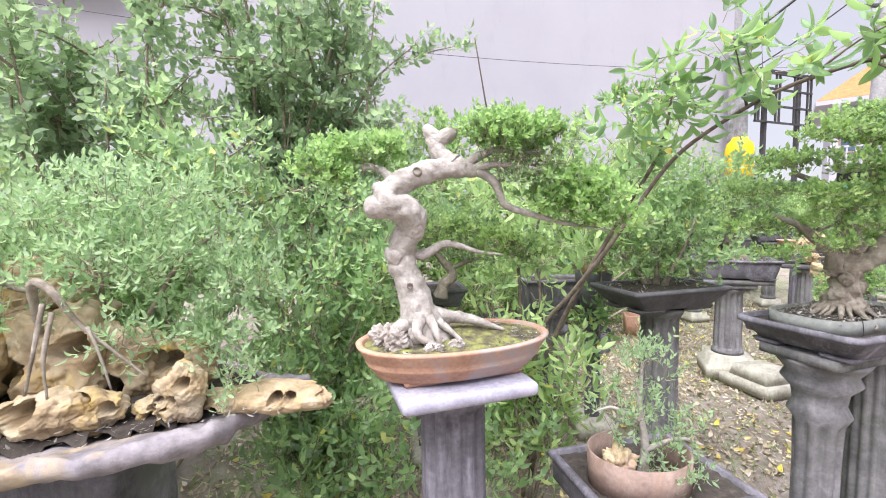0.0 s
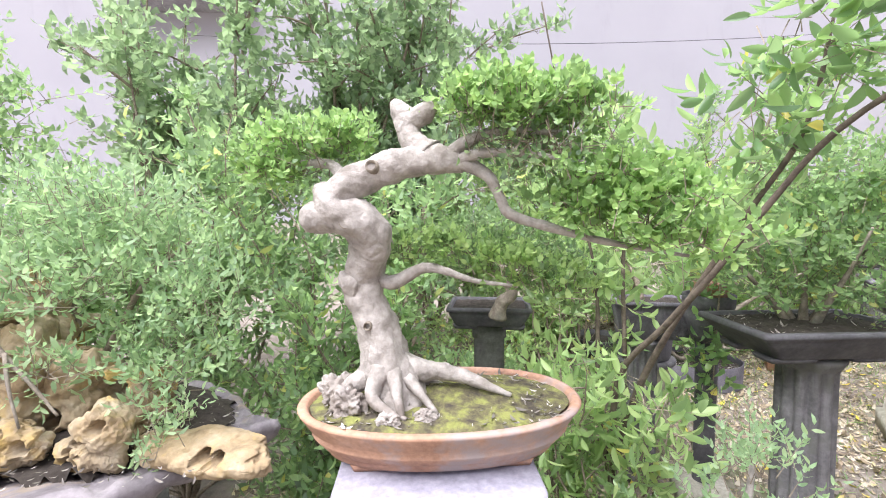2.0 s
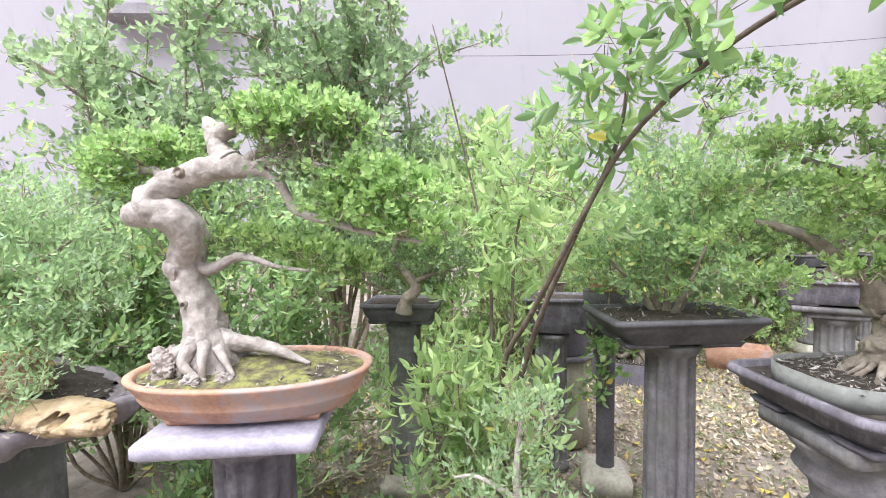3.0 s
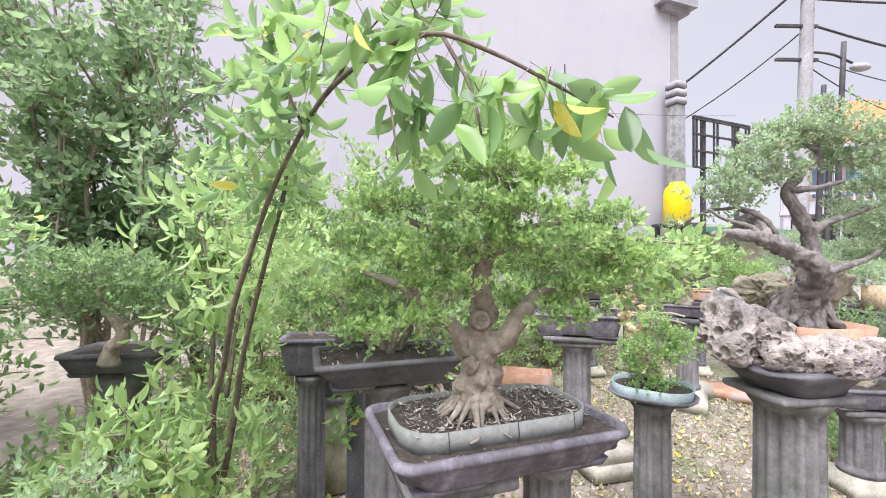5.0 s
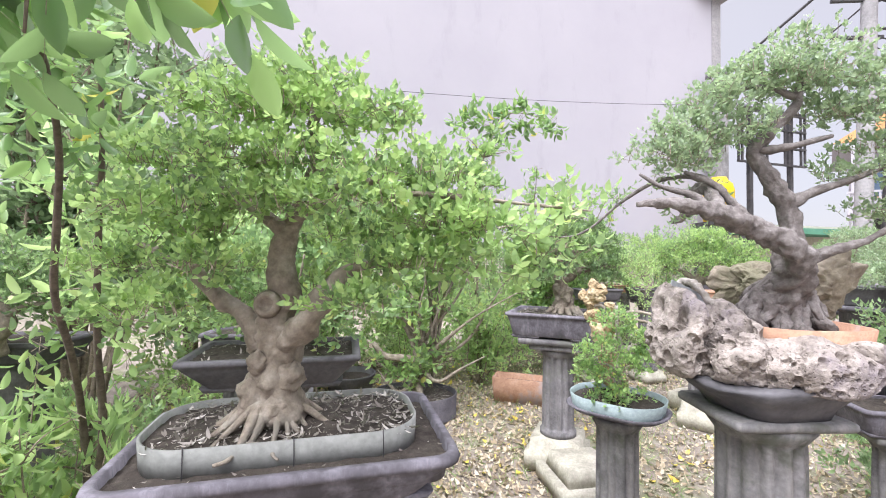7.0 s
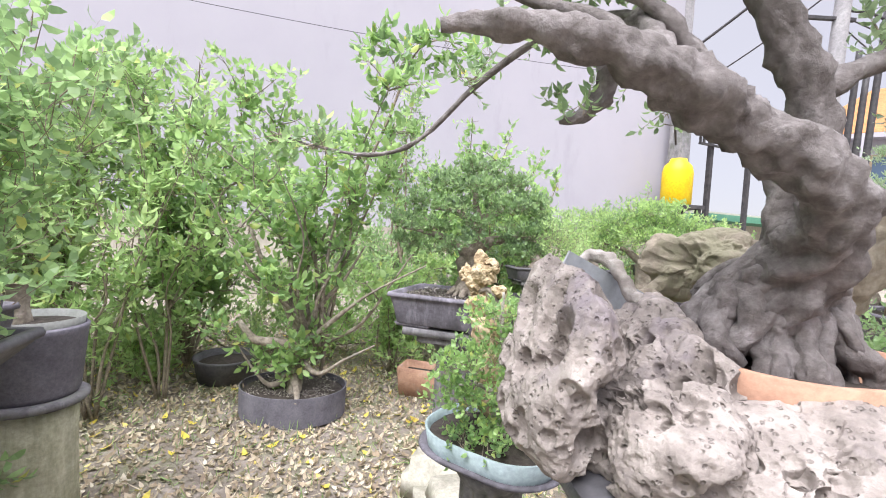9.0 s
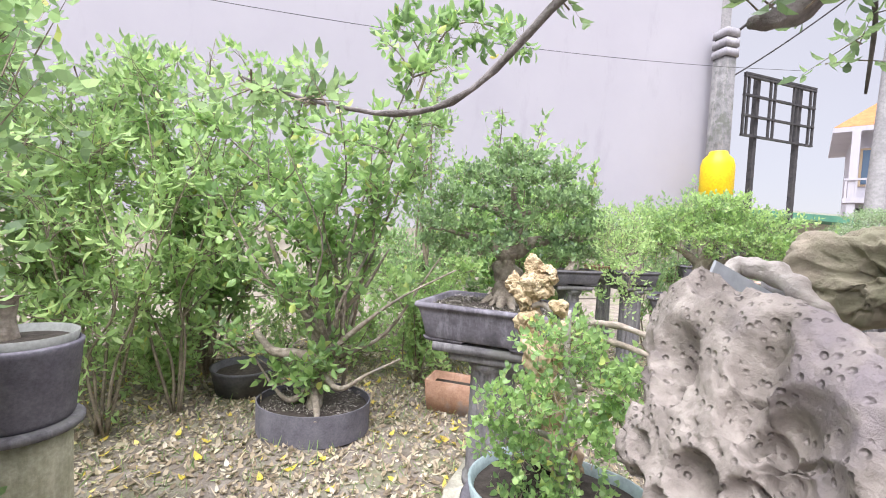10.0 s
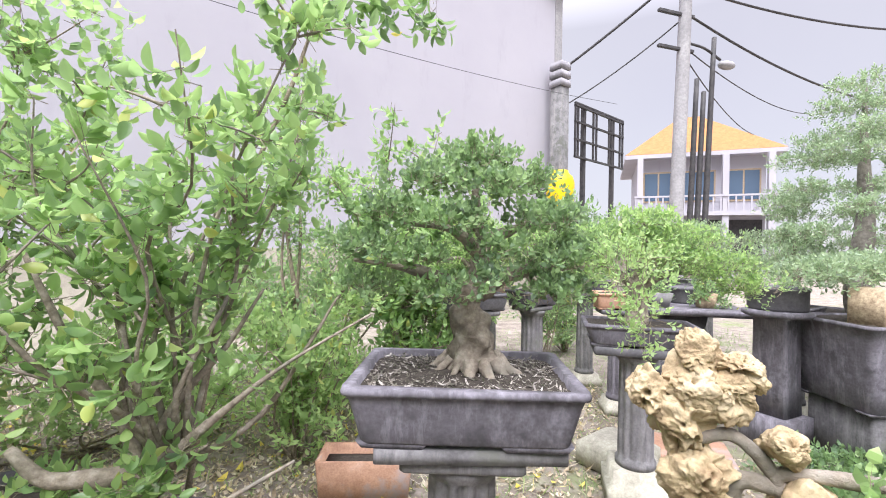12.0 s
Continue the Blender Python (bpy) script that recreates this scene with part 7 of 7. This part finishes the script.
bush("low leafy undergrowth beneath the stands", (0.2, 3.2), [(0.0, 3.1, 0.35, 0.4, 0.3, 0.2), (0.5, 3.3, 0.4, 0.35, 0.3, 0.22), (-0.4, 3.0, 0.4, 0.4, 0.3, 0.25), (0.2, 2.8, 0.3, 0.25, 0.2, 0.18), (-0.5, 2.5, 0.4, 0.3, 0.25, 0.2), (-0.3, 1.8, 0.45, 0.25, 0.2, 0.2), (0.25, 1.9, 0.35, 0.2, 0.18, 0.2)], M_SHRUB, 310, 0.055, 9, 0.14, 0.4, 0.5)
open_shrub("shrub", "low leafy undergrowth by the path", (0.15, 5.1), 6, 0.7, 0.35, M_LIGHT, 311, 0.06, 0.4, thick=0.008, low=0.0)
bush("dark green shrub by the wall", (2.2, 7.6), [(1.6, 7.5, 1.0, 0.5, 0.4, 0.4), (2.3, 7.6, 1.2, 0.5, 0.4, 0.4), (3.0, 7.8, 1.1, 0.5, 0.4, 0.4), (1.0, 7.4, 0.9, 0.5, 0.4, 0.4), (3.6, 8.0, 1.3, 0.5, 0.4, 0.4)], M_SHRUB, 312, 0.06, 11, 0.18, 0.4, 0.4, stems=5)
open_shrub("shrub", "tall green shrubbery near the wall", (-1.4, 5.7), 12, 3.2, 1.1, M_SHRUB, 313, 0.09, 0.4, thick=0.018, low=0.1, gap=0.15, fine=False)
bush("shrubbery beyond the stone tray", (-2.6, 1.4), [(-2.4, 1.4, 1.4, 0.5, 0.5, 0.4), (-2.5, 1.2, 0.8, 0.5, 0.5, 0.4), (-2.7, 1.8, 2.0, 0.5, 0.5, 0.4), (-1.9, 1.7, 1.2, 0.3, 0.3, 0.3)], M_SHRUB, 314, 0.05, 18, 0.14, 0.46)
open_shrub("shrub", "low green shrub by the wall", (0.9, 6.6), 6, 1.2, 0.7, M_LIGHT, 331, 0.07, 0.42, thick=0.01, low=0.0, gap=0.12, fine=False)
open_shrub("shrub", "low green shrub by the wall", (2.0, 6.9), 10, 1.4, 0.8, M_SHRUB, 332, 0.07, 0.42, thick=0.01, low=0.0, gap=0.12, fine=False)
open_shrub("shrub", "low green shrub behind the pots", (3.5, 7.0), 10, 1.5, 0.8, M_LIGHT, 333, 0.07, 0.42, thick=0.01, low=0.0, gap=0.12, fine=False)
open_shrub("shrub", "slender upright bush with small leaves", (4.6, 6.9), 7, 2.1, 0.35, M_SHRUB, 334, 0.05, 0.4, thick=0.01, low=0.2, gap=0.1, fine=False)
open_shrub("shrub", "low green shrub behind the pots", (5.6, 8.0), 10, 1.3, 0.9, M_SHRUB, 335, 0.07, 0.42, thick=0.01, low=0.0, gap=0.13, fine=False)
open_shrub("shrub", "low green shrub behind the pots", (7.6, 8.4), 10, 1.3, 0.9, M_SHRUB, 336, 0.07, 0.42, thick=0.01, low=0.0, gap=0.13, fine=False)
TX, TY = 5.36, 5.76
table = thing("stone_table", "dark stone slab table on a square pedestal", "table", (TX, TY, 0), -30)
part("pedestal", mesh_np("pedestal", *loft([(0.14, 0.14, 0.01, 0), (0.14, 0.14, 0.01, 0.3), (0.1, 0.1, 0.01, 0.33), (0.12, 0.12, 0.01, 0.6), (0.16, 0.16, 0.01, 0.9)], 3, uneven=0.006), M_BLACKPOT), table)
part("slab", mesh_np("slab", *loft([(0.52, 0.27, 0.03, 0.9), (0.53, 0.28, 0.03, 0.94), (0.52, 0.27, 0.03, 0.95)], 4, uneven=0.008), M_CEMENT), table)
for k, (dx, dy, w, hh, mt, tx) in enumerate(((-0.25, 0.1, 0.3, 0.13, M_GREYCEM, "small pale grey pot on the slab table"), (0.18, -0.08, 0.17, 0.13, M_CUT, "small dull yellow clay pot on the slab table"))):
    sp2 = thing("small_pot", tx, "pot", (TX + dx, TY + dy, 0.952), -30, "small pots")
    part("bowl", mesh_np("bowl", *loft([(w * 0.4, w * 0.32, 0.02, 0), (w * 0.5, w * 0.4, 0.02, hh), (w * 0.45, w * 0.35, 0.02, hh), (w * 0.42, w * 0.32, 0.02, hh * 0.8)], 4), mt), sp2)
    part("soil", mesh_np("soil", *loft([(w * 0.44, w * 0.34, 0.02, hh * 0.82), (w * 0.2, w * 0.15, 0.02, hh * 0.9)], 4), M_SOIL), sp2)
    open_shrub("small_plant", "small airy potted plant", (TX + dx, TY + dy), 5, 1.45, 0.22, M_SHRUB, 340 + k, 0.04, 0.4, 0.952 + hh * 0.8, thick=0.006, low=0.1, gap=0.07, fine=False)
rect_pot((4.76, 5.89, 0.93), -25, 0.46, 0.3, 0.15, M_TERRA, "red terracotta rectangular pot on a stand", taper=0.88)
column((4.76, 5.89, 0), -25, 0.93, 0.09, "dark cement stand under the terracotta pot", cap=(0.36, 0.26, 0.04), capmat=M_BLACKPOT, mat=M_CEMENT, base=(0.28, 0.12))
single("clay_slab", mesh_np("clay_slab", *loft([(0.3, 0.2, 0.02, 0), (0.31, 0.21, 0.02, 0.05), (0.3, 0.2, 0.02, 0.08)], 4, uneven=0.012), M_TERRA), "red-brown clay slab lying on the ground", "slab", m=pose(4.59, 5.04, 0, 0, 0, -40))
single("loose_stone_base", mesh_np("loose_stone_base", *loft([(0.2, 0.2, 0.02, 0), (0.2, 0.2, 0.02, 0.14), (0.14, 0.14, 0.02, 0.18)], 4, uneven=0.012), M_BASECEM), "loose grey stone base on the ground", "stone", m=pose(4.09, 5.08, 0, 0, 0, 20))
gc, gt = crown(351, [(x, y, 0.08, 0.32, 0.3, 0.07) for x, y in ((5.5, 4.3), (5.9, 4.1), (5.4, 3.8), (4.9, 4.0), (5.2, 4.5), (6.4, 4.0), (4.6, 3.6), (6.6, 5.0), (5.7, 5.5))], 22, 7, 0.045, 0.08, 0.6, 0.5)
single("ground_cover", mesh_np("ground_cover", *gc, M_DARK, False), "low dense green ground cover between the stands", "plants", kind="stuff")
open_shrub("shrub", "bright lance-leaved growth at the foot of the sapling", (0.40, 2.25), 6, 1.15, 0.36, M_LIGHT, 361, 0.07, 0.34, thick=0.009, low=0.2, gap=0.17)
open_shrub("shrub", "low leafy growth below the stone tray", (-0.45, 1.75), 7, 0.8, 0.35, M_SHRUB, 362, 0.055, 0.4, thick=0.008, low=0.05, gap=0.1, fine=False)
open_shrub("shrub", "loose leafy undergrowth behind the ring planter", (1.2, 5.85), 5, 1.0, 0.5, M_LIGHT, 371, 0.065, 0.44, thick=0.009, low=0.05, gap=0.12, fine=False)
open_shrub("shrub", "loose leafy undergrowth behind the ring planter", (2.0, 5.75), 9, 1.3, 0.5, M_LIGHT, 372, 0.06, 0.44, thick=0.009, low=0.05, gap=0.13, fine=False)
tree("young_tree", "thin bent young tree with broad leaves at its top", "tree", (1.5, 5.0, 0), [("trunk", [(1.5, 5.0, 0.0, 0.018), (1.62, 4.98, 0.9, 0.015), (1.77, 4.97, 1.7, 0.013), (1.97, 4.97, 2.26, 0.011), (2.12, 4.96, 2.70, 0.008), (2.3, 4.95, 2.84, 0.006), (2.62, 4.9, 2.76, 0.003)]), ("branch", [(2.05, 4.97, 2.5, 0.006), (1.95, 4.95, 2.7, 0.004), (1.82, 4.93, 2.8, 0.002)])], [(M_BIG, dict(seed=321, blobs=[(2.14, 4.95, 2.76, 0.14, 0.12, 0.07), (2.4, 4.93, 2.80, 0.14, 0.1, 0.06), (2.64, 4.9, 2.74, 0.12, 0.1, 0.07), (1.86, 4.93, 2.76, 0.12, 0.1, 0.06)], twigs=16, per=6, size=0.08, twig=0.12, up=-0.1, wide=0.45, fine=True)), (M_LIGHT, dict(seed=322, blobs=[(1.9, 4.97, 2.05, 0.12, 0.1, 0.12), (1.7, 4.97, 1.5, 0.14, 0.1, 0.12)], twigs=8, per=6, size=0.06, twig=0.1, up=0.3, wide=0.45))], M_TWIG)
bush("low green undergrowth along the foot of the wall", (0.6, 6.2), [(-0.6, 5.6, 0.3, 0.4, 0.3, 0.25), (0.0, 5.9, 0.35, 0.4, 0.3, 0.28), (0.6, 6.2, 0.35, 0.4, 0.3, 0.28), (1.2, 6.3, 0.3, 0.4, 0.3, 0.25), (1.8, 6.3, 0.35, 0.4, 0.3, 0.28), (2.4, 6.2, 0.4, 0.4, 0.3, 0.3), (-0.1, 5.0, 0.25, 0.35, 0.25, 0.2), (2.2, 5.7, 0.25, 0.3, 0.25, 0.2), (3.2, 6.0, 0.3, 0.4, 0.3, 0.25), (-0.2, 4.2, 0.3, 0.35, 0.3, 0.25), (-0.8, 4.6, 0.4, 0.4, 0.35, 0.3)], M_LIGHT, 381, 0.06, 9, 0.14, 0.42, 0.5, stems=6)

# ---- distance: pillar, yellow drum, billboard frame, poles, cables, house ----
pil = thing("roadside_pillar", "tall weathered grey cement pillar with banded head", "pillar", (8.26, 12.42, 0), ALONG)
part("shaft", mesh_np("shaft", *loft([(0.19, 0.19, 0.02, 0), (0.17, 0.17, 0.02, 5.75)], 3, uneven=0.01), M_COLUMN), pil)
for k in range(3):
    part("band", mesh_np("band", *loft([(0.2, 0.2, 0.02, 5.75 + k * 0.23), (0.2, 0.2, 0.02, 5.92 + k * 0.23)], 3), M_TRIM), pil)
part("neck", mesh_np("neck", *loft([(0.16, 0.16, 0.02, 5.75), (0.16, 0.16, 0.02, 6.37)], 3), M_COLUMN), pil)
single("yellow_drum", mesh_np("yellow_drum", *lathe([(0.3, 0), (0.34, 0.05), (0.34, 0.8), (0.3, 0.95), (0.2, 1.05), (0.18, 1.12), (0.02, 1.13)], 36), M_YELLOW), "yellow plastic drum fixed to the pillar", "drum", m=pose(8.0, 11.92, 2.35))
single("drum_shelf", mesh_np("drum_shelf", *join([box(-0.45, 0.45, -0.45, 0.5, 2.12, 2.2), box(-0.4, -0.3, -0.4, -0.3, 0, 2.12), box(0.3, 0.4, -0.4, -0.3, 0, 2.12), box(-0.4, -0.3, 0.3, 0.4, 0, 2.12), box(0.3, 0.4, 0.3, 0.4, 0, 2.12)]), M_STEEL, False), "steel stand under the yellow drum", "stand", m=pose(8.0, 11.92, 0.15))
bb = thing("billboard_frame", "empty dark steel billboard frame on legs", "billboard", (8.97, 12.74, 0), 22)
bar = 0.024
for x in (0, 0.13, 0.9, 1.06, 1.76, 1.92, 2.4, 2.56):
    part("upright", mesh_np("upright", *box(x - bar, x + bar, -bar, bar, 4.08, 5.56), M_STEEL, False), bb)
for z in (4.08, 4.56, 5.05, 5.50, 5.56):
    part("crossbar", mesh_np("crossbar", *box(-bar, 2.56 + bar, -bar - 0.01, bar + 0.01, z - bar, z + bar), M_STEEL, False), bb)
for x in (0.52, 2.08):
    part("leg", mesh_np("leg", *box(x - 0.055, x + 0.055, 0.03, 0.14, 0, 5.54), M_STEEL, False), bb)


def pole(at, h, r, lean, mat, name, label):
    ob = thing(name, label, "pole", at)
    part("shaft", mesh_np("shaft", *tube([(0, 0, 0, r), (lean * 0.5, 0, h * 0.5, r * 0.9), (lean, 0, h, r * 0.75)], 16, 4), mat), ob)
    return ob


up = pole((9.95, 10.35, 0), 9.5, 0.16, 0.35, M_POLE, "utility_pole", "round concrete utility pole with cable brackets")
for z in (6.1, 6.9, 7.6):
    part("bracket", mesh_np("bracket", *box(-0.5, 0.5, -0.04, 0.04, z, z + 0.06), M_STEEL, False), up)
sp = pole((10.85, 10.4, 0), 6.6, 0.07, 0.3, M_STEEL, "street_lamp", "dark steel street lamp post with one arm")
part("arm", mesh_np("arm", *tube([(-0.6, 0, 6.35, 0.03), (0, 0, 6.3, 0.03), (0.5, 0, 6.1, 0.03)], 8), M_STEEL), sp)
part("lamp_head", mesh_np("lamp_head", *moved(boulder((0.24, 0.13, 0.1), 3, 3, 0.02), (0.7, 0, 6.0)), M_POLE), sp)
pole((10.5, 10.5, 0), 5.6, 0.07, 0.25, M_STEEL, "steel_post", "dark rusty steel post by the road")
pole((10.66, 10.45, 0), 5.3, 0.07, 0.25, M_STEEL, "steel_post", "dark rusty steel post by the road")


def cable(a, b, sag, r, label):
    a, b = np.array(a), np.array(b)
    pts = [(*(a + (b - a) * s - np.array([0, 0, sag * 4 * s * (1 - s)])), r) for s in np.linspace(0, 1, 9)]
    single("cable", mesh_np("cable", *tube(pts, 5, 3), M_STEEL), label, "cable", "overhead cables")


cable((8.4, 12.4, 6.3), (10.2, 10.35, 8.0), 0.05, 0.035, "thick black cable from the pillar to the pole")
cable((8.4, 12.4, 5.3), (10.2, 10.35, 6.9), 0.1, 0.018, "thin black overhead cable")
cable((10.2, 10.35, 7.6), (22, 10, 8.6), 0.5, 0.03, "black overhead cable along the road")
cable((10.2, 10.35, 7.0), (24, 12, 7.0), 0.7, 0.03, "black overhead cable along the road")
cable((10.2, 10.35, 6.2), (22, 15, 7.4), 0.4, 0.015, "thin overhead cable along the road")
cable((10.2, 10.35, 6.0), (20, 16, 6.6), 0.3, 0.015, "thin overhead cable along the road")
cable((-6, 6.2, 4.55), (9.4, 11.6, 5.2), 0.35, 0.005, "thin cable strung in front of the wall")


def house():
    ob = thing("house", "two-storey white house with an orange hipped roof", "house", (24.8, 23.9, 0.4), -38)
    ob.scale = (0.74, 0.74, 0.94)
    part("wall", mesh_np("wall", *box(-4, 4.6, -4, 4, -0.4, 7.2), M_WALL, False), ob)
    v = np.array([(-5, -5, 7.2), (5.6, -5, 7.2), (5.6, 5, 7.2), (-5, 5, 7.2), (-0.5, 0, 10.4), (1.0, 0, 10.4)], float)
    f = np.array([(0, 1, 5), (0, 5, 4), (1, 2, 5), (2, 3, 4), (2, 4, 5), (3, 0, 4), (0, 2, 1), (0, 3, 2)])
    part("roof", mesh_np("roof", v, f, M_ROOF, False), ob, "orange clay tile roof")
    part("eave", mesh_np("eave", *box(-5, 5.6, -5, 5, 6.95, 7.19), M_WALL, False), ob)
    part("balcony_slab", mesh_np("balcony_slab", *box(-4.3, 4.9, -5.4, -4.01, 3.4, 3.65), M_WALL, False), ob)
    for x in np.linspace(-4.2, 4.8, 20):
        part("baluster", mesh_np("baluster", *box(x - 0.05, x + 0.05, -5.35, -5.28, 3.65, 4.5), M_WALL, False), ob)
    part("rail", mesh_np("rail", *box(-4.3, 4.9, -5.38, -5.25, 4.5, 4.6), M_WALL, False), ob)
    for x in (-3.9, -1.2, 1.8, 4.6):
        part("post", mesh_np("post", *box(x - 0.2, x + 0.2, -5.3, -4.9, 0, 6.94), M_WALL, False), ob)
    glass, t, b = nodes_of("house_glass")
    b.inputs["Base Color"].default_value, b.inputs["Roughness"].default_value = (0.08, 0.12, 0.18, 1), 0.08
    for x in (-2.5, 0.3, 3.2):
        wdw = part("window", mesh_np("window", *box(x - 1.1, x + 1.1, -4.06, -4.0, 4.3, 6.2), M_CUT, False), ob, "brown framed window")
        for dx in (-0.52, 0.52):
            part("pane", mesh_np("pane", *box(x + dx - 0.46, x + dx + 0.46, -4.09, -4.065, 4.4, 6.1), glass, False), wdw)
    # no opening is cut: a flat dark panel paints the shade inside
    part("shop_front", mesh_np("shop_front", *box(-3.8, 4.4, -4.05, -4.0, 0.2, 3.2), M_STEEL, False), ob, "open shop front, its inner shade painted as a dark panel")
    return ob


house()
shed = thing("far_building", "low pale building with a green awning across the road", "building", (13.5, 17.5, 0), 20)
part("wall", mesh_np("wall", *box(-3, 3, 0, 4, 0, 2.7), M_BEIGE, False), shed)
teal2 = rough_mat("green_sheet", [(0.3, (0.07, 0.2, 0.14)), (0.7, (0.12, 0.3, 0.2))], 2)
part("awning", mesh_np("awning", *box(-3.2, 3.2, -1.2, -0.01, 2.3, 2.5), teal2, False), shed)

# ---- litter and grass ----
def scatter(name, label, n, area, sizes, mat, seed, tilt=0.25, wide=0.45, z0=0.0, kind="stuff"):
    rng = np.random.default_rng(seed)
    x, y = rng.uniform(area[0], area[1], n), rng.uniform(area[2], area[3], n)
    zg = 0.012 * np.sin(x * 3.1 + 1) * np.sin(y * 2.7) + 0.008 * np.sin(x * 7.7 + y * 5) - 0.008
    base = np.c_[x, y, zg + z0 + rng.random(n) * 0.012]
    way = unit(rng.normal(size=(n, 3)) * (1, 1, tilt))
    way[:, 2] = abs(way[:, 2])
    side = unit(np.cross(way, np.array([0, 0, 1.0]) + rng.normal(size=(n, 3)) * tilt))
    ln = rng.uniform(*sizes, n)
    single(name, mesh_np(name, *leaves(base, way, side, ln, ln * wide), mat, False), label, "litter", kind=kind)


scatter("leaf_litter", "dry brown leaves and twigs strewn on the earth", 40000, (-1.5, 5.0, 0.8, 8.0), (0.015, 0.055), M_DRY, 401, 0.35, 0.5)
scatter("leaf_litter", "thick drift of dry leaves round the planter", 2600, (-0.2, 2.6, 3.4, 5.8), (0.03, 0.07), M_DRY, 404, 0.3, 0.4)
scatter("leaf_litter", "thin dry stalks on the earth", 5000, (-1.5, 5.0, 0.8, 7.0), (0.04, 0.12), M_DRY, 402, 0.15, 0.06)
scatter("fallen_leaves", "yellow fallen leaves on the earth", 420, (-1.0, 3.6, 1.5, 7.0), (0.05, 0.085), M_YLEAF, 403, 0.2, 0.5, 0.008)
scatter("grass", "short thin grass between the stands", 30000, (-1.5, 9.5, 0.6, 9.5), (0.03, 0.09), M_GRASS, 404, 1.6, 0.08)
